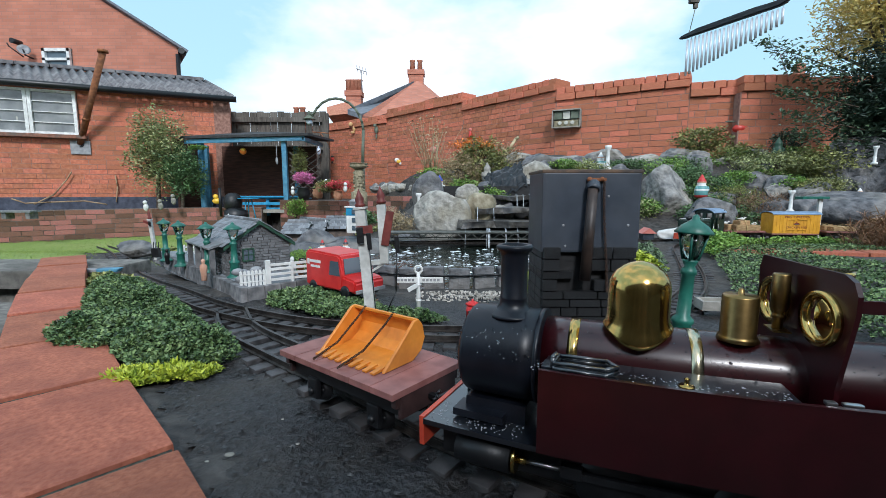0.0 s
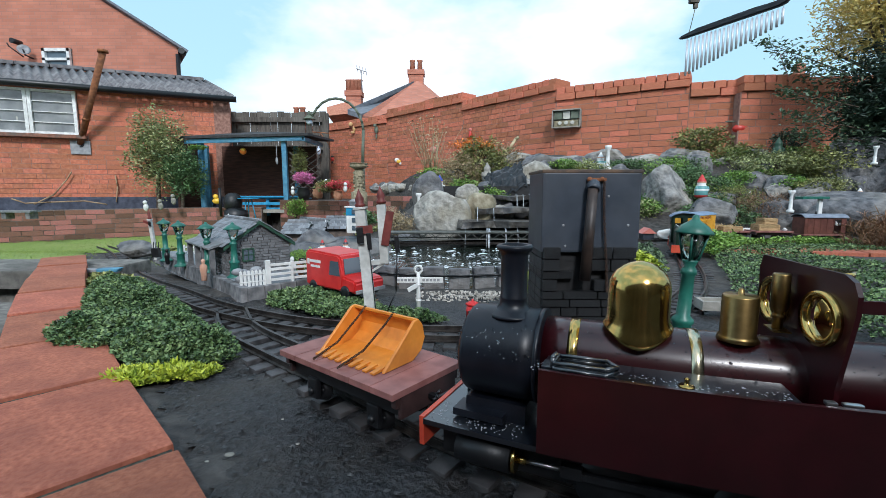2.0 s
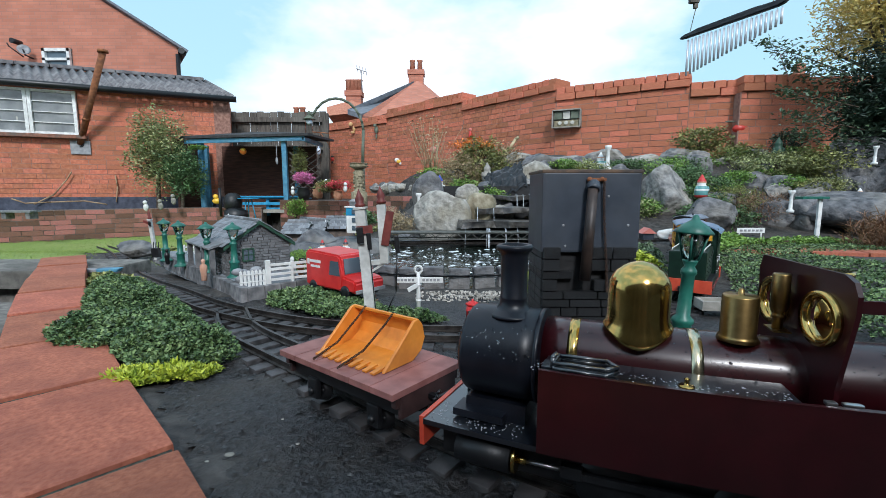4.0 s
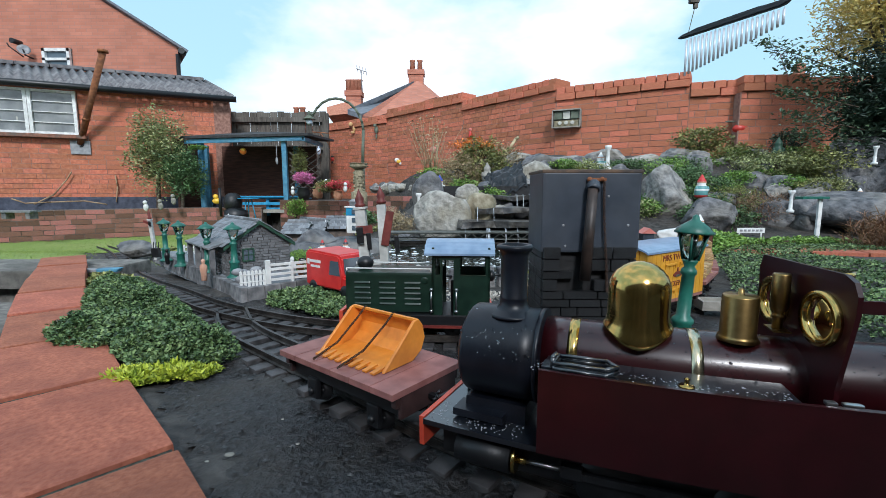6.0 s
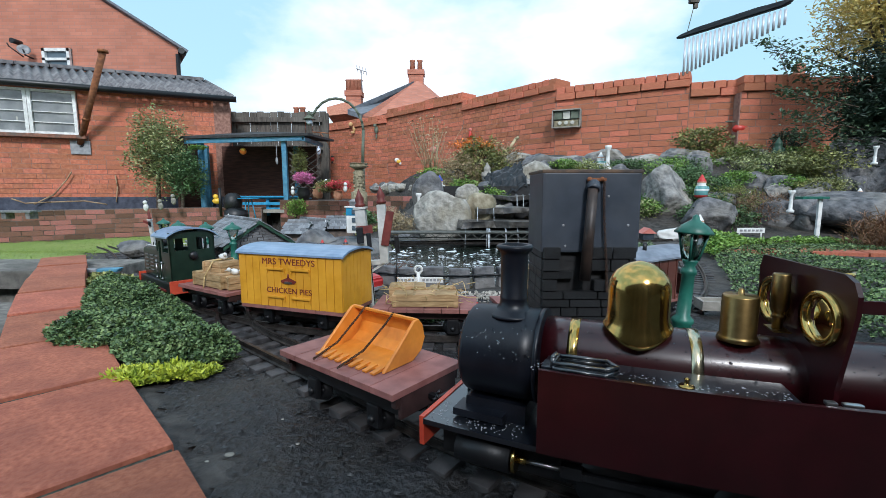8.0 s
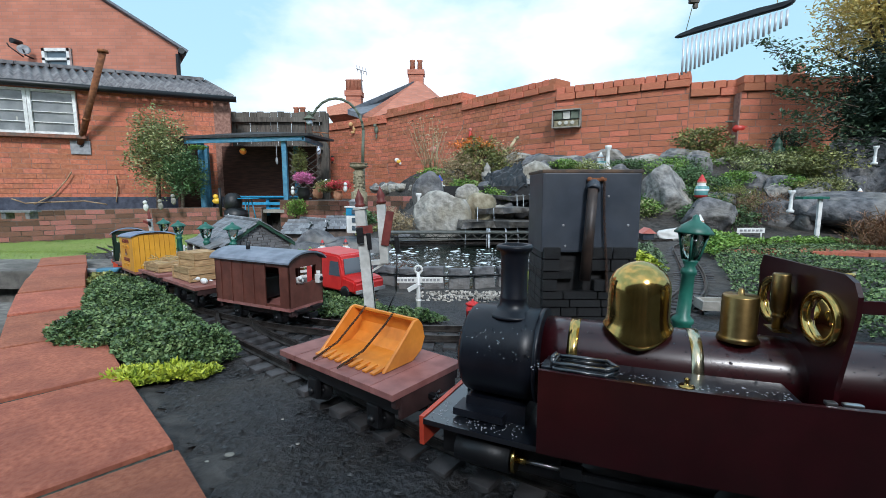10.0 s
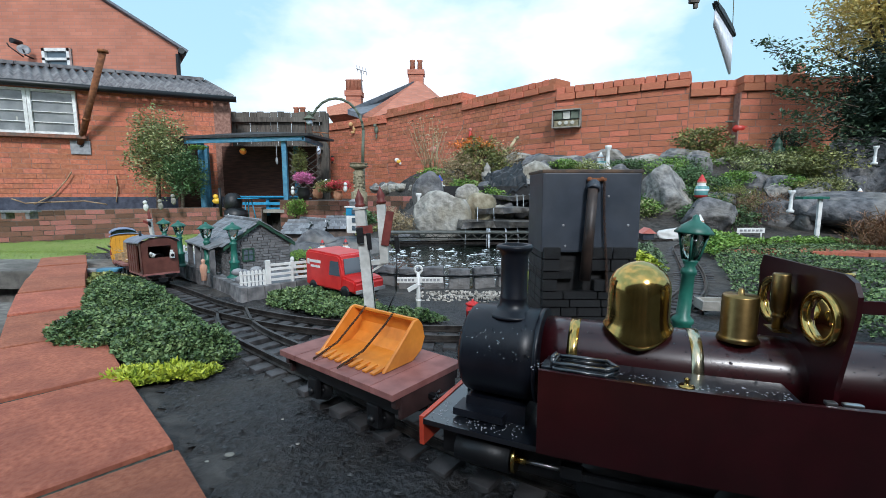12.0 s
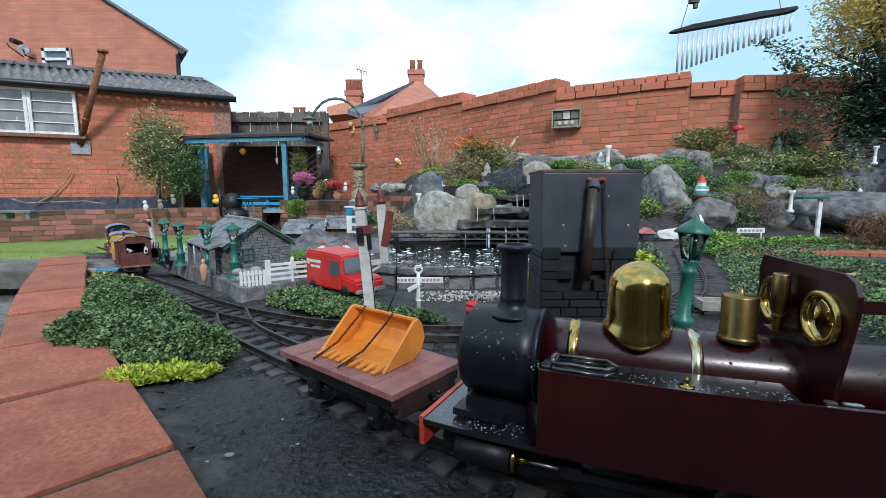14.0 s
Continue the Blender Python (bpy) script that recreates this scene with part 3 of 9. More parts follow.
def drops(parent, spots, mat, name="water_drops"):
    """Rain drops standing on the paint."""
    bm = bmesh.new()
    for p, n, r in spots:
        g = bmesh.ops.create_icosphere(bm, subdivisions=1, radius=r)
        m = Matrix.Translation(p) @ Vector(n).to_track_quat("Z", "Y").to_matrix().to_4x4() @ Matrix.Diagonal((1, 1, 0.45, 1))
        bmesh.ops.transform(bm, matrix=m, verts=g["verts"])
    for f in bm.faces:
        f.smooth = True
    bent(bm)
    ob = part(name, bm, M[mat], parent, "rain drops on the paint")
    tagged(ob, kind="stuff")


# pale grey base paints the sky glint into the drops on black
M["glint_bead"] = surf("glint_bead", (0.22, 0.23, 0.25), (0.36, 0.37, 0.4), 40, 0.06, 0.0, coat=1.0, rough_var=0.02)
M["water_drop"] = glass("water_drop", (0.9, 0.92, 0.95), 0.02)


def build_engine():
    e = thing("steam_locomotive", pose(0.004, 0.356, 0, 0, 0, -20), "maroon and black model steam locomotive with brass dome, wet with rain", "locomotive")
    P = lambda name, bm, m, label="": part(name, bent(bm), M[m], e, label)
    bz = 0.098
    BR, BY, BZ = 0.0258, 0.007, 0.1005
    bm = bmesh.new()
    bar(bm, 0.002, 0.40, -0.0445, 0.0445, 0.046, 0.050, 16)
    P("footplate", bm, "gloss_black", "wet black running plate")
    bm = bmesh.new()
    box(bm, (0, 0, 0.0395), (0.004, 0.0865, 0.023), bevel=0.0006)
    P("buffer_beam", bm, "red_beam", "bright red buffer beam")
    bm = bmesh.new()
    drum(bm, 0.024, 0.080, 0.0345, bz, 4, 48, round_front=0.004)
    P("smokebox", bm, "smokebox", "matt black smokebox beaded with rain")
    bm = bmesh.new()
    drum(bm, 0.0215, 0.026, 0.027, bz, 1, 40)
    for k in range(10):
        a = k * math.pi / 5
        ball(bm, (0.0235, 0.0305 * math.cos(a), bz + 0.0305 * math.sin(a)), 0.0012, seg=6)
    box(bm, (0.019, 0, bz), (0.004, 0.004, 0.03), bevel=0.001)
    P("smokebox_door", bm, "smokebox")
    bm = bmesh.new()
    drum(bm, 0.078, 0.081, 0.0352, bz, 1, 48)
    P("smokebox_ring", bm, "smokebox")
    bm = bmesh.new()
    drum(bm, 0.080, 0.40, BR, BZ, 16, 48, y=BY)
    P("boiler", bm, "maroon", "glossy maroon boiler beaded with rain")
    for x, m in ((0.102, "brass"), (0.178, "steel_band")):
        bm = bmesh.new()
        drum(bm, x - 0.0035, x + 0.0035, BR + 0.0006, BZ, 2, 48, y=BY)
        P("boiler_band", bm, m, "bright brass boiler band")
    bm = bmesh.new()
    lathe(bm, [(0.021, 0.1275), (0.019, 0.1295), (0.0135, 0.1315), (0.0108, 0.135), (0.0102, 0.139), (0.0104, 0.14), (0.0104, 0.1412), (0.0100, 0.142), (0.0102, 0.172), (0.0112, 0.176), (0.0134, 0.1772), (0.0138, 0.1795), (0.0128, 0.1808), (0.0095, 0.1808), (0.0090, 0.165)], (0.056, 0, 0), 36)
    P("chimney", bm, "smokebox", "black chimney with a rusty capped rim")
    bm = bmesh.new()
    prof = [(0.0226, 0.1165), (0.0224, 0.1195), (0.0213, 0.1235), (0.0204, 0.130), (0.0200, 0.138), (0.0200, 0.152)]
    prof += [(0.0200 * math.cos(a), 0.155 + 0.0185 * math.sin(a)) for a in (0, 0.25, 0.5, 0.75, 1.0, 1.25, 1.45)]
    lathe(bm, prof + [(0.002, 0.1735)], (0.143, 0, 0), 48)
    for v in bm.verts:                     # the skirt sits down over the boiler
        k = max(0.0, min(1.0, (0.134 - v.co.z) / 0.0175))
        drop = 0.0285 - math.sqrt(max(0.0, 0.0285 ** 2 - min(v.co.y ** 2, 0.0245 ** 2)))
        v.co.z += k * (0.0125 - drop)
    P("dome", bm, "brass", "polished brass steam dome")
    bm = bmesh.new()
    lathe(bm, [(0.0125, 0.125), (0.0112, 0.1275), (0.0104, 0.129), (0.0104, 0.1535), (0.0098, 0.1545), (0.002, 0.1545), (0.0018, 0.158), (0.001, 0.159)], (0.203, 0, 0), 32)
    P("safety_valve", bm, "dull_brass", "tarnished brass safety valve cover")
    # side tanks
    for sy in (-1, 1):
        bm = bmesh.new()
        y0, y1 = (-0.0515, -0.0485) if sy < 0 else (0.0485, 0.0515)
        bar(bm, 0.086, 0.40, y0, y1, 0.0502, 0.1065, 16)
        bar(bm, 0.086, 0.089, min(0, sy * 0.0485), max(0, sy * 0.0485), 0.0502, 0.085, 1)
        P("tank_side", bm, "maroon", "maroon side tank panel")
        bm = bmesh.new()
        bar(bm, 0.0865, 0.222, -0.0485 if sy < 0 else 0.010, -0.010 if sy < 0 else 0.0485, 0.102, 0.1052, 10)
        P("tank_top", bm, "gloss_black", "wet black tank top")
        bm = bmesh.new()
        bar(bm, 0.086, 0.40, -0.0520 if sy < 0 else 0.0492, -0.0492 if sy < 0 else 0.0520, 0.1063, 0.1072, 16)
        P("tank_edge", bm, "maroon")
        # wheels, cylinder and motion below the plate
        yy = sy * 0.032
        bm = bmesh.new()
        bar(bm, 0.01, 0.40, yy - 0.001 - 0.006 * sy, yy + 0.001 - 0.006 * sy, 0.018, 0.046, 12)
        P("frame_plate", bm, "black_metal")
        bm = bmesh.new()
        drum(bm, 0.026, 0.066, 0.011, 0.030, 2, 24, y=yy)
        P("cylinder", bm, "black_metal")
        bm = bmesh.new()
        drum(bm, 0.0665, 0.0695, 0.010, 0.030, 1, 24, y=yy)
        drum(bm, 0.0695, 0.076, 0.003, 0.030, 1, 12, y=yy)
        P("cylinder_cover", bm, "brass", "brass cylinder end cover")
        bm = bmesh.new()
        rod(bm, (0.074, yy, 0.030), (0.10, yy, 0.030), 0.0016)
        P("piston_rod", bm, "steel", "bright steel piston rod")
        bm = bmesh.new()
        box(bm, (0.106, yy, 0.030), (0.014, 0.006, 0.009), bevel=0.001)
        bar(bm, 0.106, 0.30, yy - 0.002, yy + 0.002, 0.026, 0.031, 8)
        P("coupling_rod", bm, "black_metal")
        for x in (0.13, 0.21, 0.29):
            bm = bmesh.new()
            lathe(bm, [(0.006, -0.004), (0.021, -0.004), (0.0215, 0.0), (0.024, 0.0012), (0.024, 0.003), (0.003, 0.003)], (x, sy * 0.0255, 0.0225), 28, Matrix.Rotation(sy * math.pi / 2, 3, "X"))
            P("wheel", bm, "black_metal")
    bm = bmesh.new()
    prism(bm, [(-0.022, 0.050), (0.022, 0.050), (0.020, 0.064), (-0.020, 0.064)], "x", 0.026, 0.072)
    bar(bm, 0.020, 0.058, -0.031, -0.012, 0.052, 0.0575, 2)
    P("saddle", bm, "smokebox")
    # weatherboard with two round windows
    rows, hole = [], []
    bm = bmesh.new()
    outline = [(-0.036, 0.052), (0.044, 0.052), (0.045, 0.168), (0.042, 0.176), (-0.036, 0.176), (-0.043, 0.173), (-0.0465, 0.166), (-0.0465, 0.156), (-0.038, 0.112)]
    for cx in (-1, 1):
        ring = [(cx * 0.023 + 0.0118 * math.cos(a), 0.148 + 0.0135 * math.sin(a)) for a in [2 * math.pi * k / 20 for k in range(20)]]
        hole.append(ring)
    for x in (0.234, 0.2365):
        out_v = [bm.verts.new((x, u, v)) for u, v in outline]
        hole_v = [[bm.verts.new((x, u, v)) for u, v in ring] for ring in hole]
        es = [bm.edges.new((o[i], o[(i + 1) % len(o)])) for o in (out_v, *hole_v) for i in range(len(o))]
        rows.append((out_v, hole_v))
        bmesh.ops.triangle_fill(bm, use_beauty=True, edges=es)
    for a, b in zip([rows[0][0], *rows[0][1]], [rows[1][0], *rows[1][1]]):
        for i in range(len(a)):
            bm.faces.new((a[i], a[(i + 1) % len(a)], b[(i + 1) % len(b)], b[i]))
    bmesh.ops.rotate(bm, verts=bm.verts, cent=(0.2345, 0, 0), matrix=Matrix.Rotation(radians(7), 3, "Z"))
    P("weatherboard", bm, "maroon", "dark maroon cab front plate")
    for cx in (-1, 1):
        bm = bmesh.new()
        lathe(bm, [(0.0122, -0.003), (0.0158, -0.0035), (0.0163, -0.001), (0.0158, 0.0030), (0.0122, 0.0030), (0.0116, 0), (0.0122, -0.003)], (0.234, cx * 0.023, 0.148), 32, Matrix.Rotation(math.pi / 2, 3, "Y"))
        bmesh.ops.delete(bm, geom=[f for f in bm.faces if len(f.verts) > 4], context="FACES_ONLY")
        bmesh.ops.remove_doubles(bm, verts=bm.verts, dist=1e-6)
        bmesh.ops.rotate(bm, verts=bm.verts, cent=(0.2345, 0, 0), matrix=Matrix.Rotation(radians(7), 3, "Z"))
        P("window_ring", bm, "brass", "polished brass spectacle ring")
    bm = bmesh.new()
    lathe(bm, [(0.0030, 0.132), (0.0030, 0.140), (0.0036, 0.1405), (0.0036, 0.1425), (0.0026, 0.1435), (0.0050, 0.147), (0.0050, 0.168), (0.0045, 0.169), (0.001, 0.169)], (0.226, 0.004, 0), 20)
    box(bm, (0.226, 0.004, 0.133), (0.010, 0.016, 0.001))
    P("whistle", bm, "dull_brass", "brass whistle")
    for k in range(9):
        a = math.pi * k / 8
        bm = bmesh.new()
        rod(bm, (0.262 + 0.010 * math.cos(a), 0.022 + 0.010 * math.sin(a), 0.155), (0.262 + 0.010 * math.cos(a), 0.022 + 0.010 * math.sin(a), 0.166), 0.0006, seg=6)
        P("basket_rod", bm, "brass")
    bm = bmesh.new()
    lathe(bm, [(0.0095, 0.166), (0.0115, 0.166), (0.0115, 0.1695), (0.0095, 0.1695)], (0.262, 0.022, 0), 24)
    lathe(bm, [(0.0095, 0.120), (0.0115, 0.120), (0.0115, 0.1555), (0.0095, 0.1555)], (0.262, 0.022, 0), 24)
    P("burner_basket", bm, "brass")
    for sy in (-1, 1):
        bm = bmesh.new()
        bar(bm, 0.2365, 0.40, sy * 0.042 - 0.0015, sy * 0.042 + 0.0015, 0.137 if sy > 0 else 0.100, 0.146 if sy > 0 else 0.104, 6)
        P("cab_rail", bm, "maroon")
    # clamp and filler on the near tank top
    bm = bmesh.new()
    for z, w in ((0.1080, 0.0105), (0.1110, 0.0085)):
        tube(bm, [(0.094, -0.038 - w * 0.6, z), (0.096, -0.038 + w * 0.5, z + 0.001), (0.125, -0.037 + w * 0.5, z + 0.001), (0.131, -0.039, z), (0.124, -0.038 - w, z), (0.095, -0.037 - w, z), (0.094, -0.038 - w * 0.6, z)], 0.0014, 8)
    tube(bm, [(0.0935, -0.044, 0.107), (0.0935, -0.044, 0.114), (0.0945, -0.038, 0.1145)], 0.0016, 8)
    box(bm, (0.109, -0.0385, 0.1065), (0.045, 0.014, 0.002), bevel=0.0006)
    P("tank_clamp", bm, "gloss_black", "black wire clamp")
    bm = bmesh.new()
    lathe(bm, [(0.0042, 0.1052), (0.0042, 0.1062), (0.0015, 0.1064), (0.0012, 0.1095), (0.0018, 0.110), (0.0005, 0.111)], (0.168, -0.041, 0), 20)
    P("filler_plug", bm, "brass")
    bm = bmesh.new()
    box(bm, (0.2335, -0.046, 0.1075), (0.005, 0.004, 0.002), bevel=0.0006)
    box(bm, (0.243, -0.046, 0.1075), (0.009, 0.004, 0.002), bevel=0.0015)
    P("latch", bm, "steel")
    bm = bmesh.new()
    tube(bm, [(0.012, 0.020, 0.0505), (0.012, 0.020, 0.056)], 0.0025, 10)
    tube(bm, [(-0.002, 0.003, 0.040), (-0.010, 0.003, 0.041), (-0.013, 0.004, 0.046), (-0.010, 0.006, 0.049)], 0.0014, 8)
    P("coupling_hook", bm, "black_metal")
    rnd = random.Random(5)
    spots = []
    for k in range(560):
        x, a = rnd.uniform(0.03, 0.30), rnd.uniform(0.15, 2.9)
        if (abs(x - 0.143) < 0.025 or abs(x - 0.056) < 0.02) and 1.0 < a < 2.1:
            continue
        r = 0.0347 if x < 0.078 else BR + 0.0001
        n = Vector((0, -math.cos(a), math.sin(a)))
        spots.append((Vector((x, 0 if x < 0.078 else BY, bz if x < 0.078 else BZ)) + n * r, n, rnd.choice((0.0004, 0.0005, 0.0006, 0.0008, 0.0011))))
    drops(e, spots, "water_drop")
    spots = []
    for k in range(210):
        spots.append((Vector((rnd.uniform(0.08, 0.22), rnd.uniform(-0.048, -0.031), 0.1052)), (0, 0, 1), rnd.uniform(0.0003, 0.0008)))
        spots.append((Vector((rnd.uniform(0.004, 0.072), rnd.uniform(-0.042, -0.01), 0.0501)), (0, 0, 1), rnd.uniform(0.0003, 0.0009)))
    # these drops carry their highlight as pale colour
    drops(e, spots, "glint_bead")


M["steel_band"] = surf("pale_brass", (0.50, 0.42, 0.27), (0.68, 0.60, 0.42), 90, 0.25, 0.05, metal=1.0, depth=0.0004)
build_engine()


# ---- the flat wagon with the loader bucket ----
def chain(bm, pts, r=0.0007, size=0.0038):
    """Oval links in turn flat and upright along the points."""
    flip = 0
    for p, q in zip(pts, pts[1:]):
        p, q = Vector(p), Vector(q)
        n = max(1, int((q - p).length / (size * 0.72)))
        for k in range(n):
            c = p.lerp(q, (k + 0.5) / n)
            rot = (q - p).to_track_quat("X", "Z").to_matrix() @ Matrix.Rotation(math.pi / 2 * flip, 3, "X")
            flip = 1 - flip
            ring = [c + rot @ Vector((size * 0.5 * math.cos(a), size * 0.30 * math.sin(a), 0)) for a in [2 * math.pi * i / 8 for i in range(9)]]
            for a, b in zip(ring, ring[1:]):
                rod(bm, a, b, r, seg=5)


def wheelset(parent, x, gauge=GAUGE, r=0.0125, name="wheelset"):
    bm = bmesh.new()
    rod(bm, (0, -gauge / 2 - 0.006, 0), (0, gauge / 2 + 0.006, 0), 0.002, seg=8)
    for s in (-1, 1):
        lathe(bm, [(0.003, -0.002), (r * 0.5, -0.003), (r, -0.003), (r, 0.0015), (r + 0.0025, 0.002), (r + 0.0025, 0.0032), (0.003, 0.0032)], (0, s * (gauge / 2), 0), 18, Matrix.Rotation(s * math.pi / 2, 3, "X"))
        for k in range(4):
            a = k * math.pi / 2
            ball(bm, (r * 0.55 * math.cos(a), s * (gauge / 2 + 0.003), r * 0.55 * math.sin(a)), r * 0.16, seg=6)
    return part(name, bm, M["black_metal"], parent, at=pose(x, 0, r))


def chassis(t, L, W, deck_z, planks=7, deck="deck"):
    """Underframe, axleboxes, couplings and a planked deck with its top at deck_z."""
    bm = bmesh.new()
    for s in (-1, 1):
        box(bm, (0, s * 0.028, deck_z - 0.012), (L - 0.006, 0.006, 0.014), bevel=0.001)
    for s in (-1, 1):
        box(bm, (s * (L / 2 - 0.005), 0, deck_z - 0.010), (0.006, W - 0.012, 0.012), bevel=0.001)
    part("underframe", bm, M["underframe"], t)
    for sx in (-1, 1):
        for sy in (-1, 1):
            bm = bmesh.new()
            box(bm, (sx * L * 0.27, sy * 0.034, 0.016), (0.016, 0.006, 0.022), bevel=0.002)
            ball(bm, (sx * L * 0.27, sy * 0.0375, 0.013), 0.004, seg=8)
            part("axlebox", bm, M["black_metal"], t)
        bm = bmesh.new()
        box(bm, (sx * (L / 2 + 0.006), 0, deck_z - 0.018), (0.014, 0.006, 0.005), bevel=0.001)
        box(bm, (sx * (L / 2 + 0.013), 0, deck_z - 0.018), (0.003, 0.024, 0.010), bevel=0.001)
        part("coupling", bm, M["black_metal"], t)
    w = (L - 0.0) / planks
    for k in range(planks):
        bm = bmesh.new()
        box(bm, (-L / 2 + (k + 0.5) * w, 0, deck_z - 0.003), (w - 0.0006, W, 0.006), bevel=0.0006)
        part("plank", bm, M[deck], t)
    return [wheelset(t, s * L * 0.27) for s in (-1, 1)]


M["underframe"] = surf("dark_underframe", (0.025, 0.012, 0.012), (0.06, 0.03, 0.028), 50, 0.6, 0.2, depth=0.0006)


def build_bucket_wagon():
    w = thing("flat_wagon", pose(-0.078, 0.442, 0, 0, 0, -39), "red oxide planked flat wagon parked on the siding", "wagon", group="flat wagons")
    chassis(w, 0.172, 0.098, 0.052, 6)
    # black strips added to darken the gap under the deck and hide wheels
    for sy in (-1, 1):
        bm = bmesh.new()
        box(bm, (0, sy * 0.0325, 0.036), (0.160, 0.003, 0.022), bevel=0.001)
        part("dark_gap_strip", bm, M["black_metal"], w)
    for sx in (-1, 1):
        bm = bmesh.new()
        box(bm, (sx * 0.083, 0, 0.036), (0.004, 0.076, 0.022), bevel=0.001)
        part("headstock", bm, M["underframe"], w)
    b = thing("loader_bucket", pose(-0.072, 0.449, 0.052, 0, 0, -38), "orange steel loader bucket with teeth, chained to a wagon deck", "bucket")
    b.scale = (0.82, 0.80, 0.84)
    hw = 0.057
    prof = [(-0.040, 0.001), (-0.010, 0.001), (0.010, 0.003), (0.024, 0.012), (0.030, 0.025), (0.026, 0.040), (0.018, 0.047)]
    inner = [(y - 0.0012 * (1 if y > 0.01 else 0), z + 0.002) for y, z in prof[:-1]] + [(0.0155, 0.0465)]
    bm = bmesh.new()
    prism(bm, prof + inner[::-1], "x", -hw, hw)
    part("shell", bm, M["orange"], b)
    for s in (-1, 1):
        bm = bmesh.new()
        prism(bm, [(-0.043, 0.0005), (0.008, 0.001), (0.024, 0.010), (0.031, 0.025), (0.027, 0.041), (0.019, 0.050), (0.011, 0.048)], "x", s * hw - 0.0022, s * hw + 0.0022)
        bmesh.ops.bevel(bm, geom=list(bm.edges), offset=0.0006, segments=1, affect="EDGES")
        part("side_plate", bm, M["orange"], b)
    for k in range(9):
        bm = bmesh.new()
        x = -0.050 + 0.0125 * k
        prism(bm, [(-0.053, 0.0008), (-0.034, 0.0012), (-0.034, 0.0052), (-0.053, 0.0028)], "x", x - 0.0032, x + 0.0032)
        part("tooth", bm, M["orange"], b)
    bm = bmesh.new()
    box(bm, (0, 0.017, 0.0485), (2 * hw, 0.004, 0.0035), bevel=0.0008)
    part("top_lip", bm, M["orange"], b)
    for x0, x1 in ((-0.034, -0.040), (0.018, 0.006)):
        c = bmesh.new()
        chain(c, [(x0, 0.020, 0.046), (x0, 0.017, 0.0512), (x0 - 0.002, 0.006, 0.040), (x0 * 0.5 + x1 * 0.5, -0.030, 0.014), (x1, -0.066, 0.002)])
        part("lashing_chain", c, M["rust_chain"], b, "rusty lashing chain")


M["rust_chain"] = surf("rusty_chain", (0.045, 0.025, 0.018), (0.12, 0.065, 0.04), 200, 0.6, 0.3, metal=0.5, depth=0.0004)
build_bucket_wagon()


# ---- the moving train ----
SIZE = 1.1
TRAIN = []          # (vehicle, distance behind the front, half the wheelbase, wheelsets)


def writing(parent, words, m, size, mat, name="lettering"):
    cu = bpy.data.curves.new(name, "FONT")
    cu.body, cu.size, cu.extrude, cu.align_x, cu.align_y = words, size, 0.0004, "CENTER", "CENTER"
    tmp = bpy.data.objects.new("tmp", cu)
    scene.collection.objects.link(tmp)
    dg = bpy.context.evaluated_depsgraph_get()
    me = bpy.data.meshes.new_from_object(tmp.evaluated_get(dg))
    bpy.data.objects.remove(tmp)
    me.materials.clear()
    me.materials.append(mat)
    ob = new(name, me)
    ob.parent = parent
    ob.matrix_basis = m
    return ob


def curved_roof(bm, L, W, z, rise, t=0.003, n=10):
    prof = [(W / 2 * math.sin(a), z + rise * (math.cos(a) - math.cos(1.2)) / (1 - math.cos(1.2))) for a in [-1.2 + 2.4 * k / n for k in range(n + 1)]]
    prof = [(u / math.sin(1.2), v) for u, v in prof]
    prism(bm, prof + [(u, v - t) for u, v in prof[::-1]], "x", -L / 2, L / 2)


def panel_with_hole(bm, axis, a, b, u0, u1, v0, v1, hu0, hu1, hv0, hv1):
    """A wall panel with one rectangular opening."""
    for q in ((u0, hu0, v0, v1), (hu1, u1, v0, v1), (hu0, hu1, v0, hv0), (hu0, hu1, hv1, v1)):
        if q[1] - q[0] > 1e-5 and q[3] - q[2] > 1e-5:
            prism(bm, [(q[0], q[2]), (q[1], q[2]), (q[1], q[3]), (q[0], q[3])], axis, a, b)


M["rod_red"] = surf("dull_red_paint", (0.10, 0.012, 0.010), (0.17, 0.025, 0.018), 60, 0.5, 0.1, depth=0.0005)


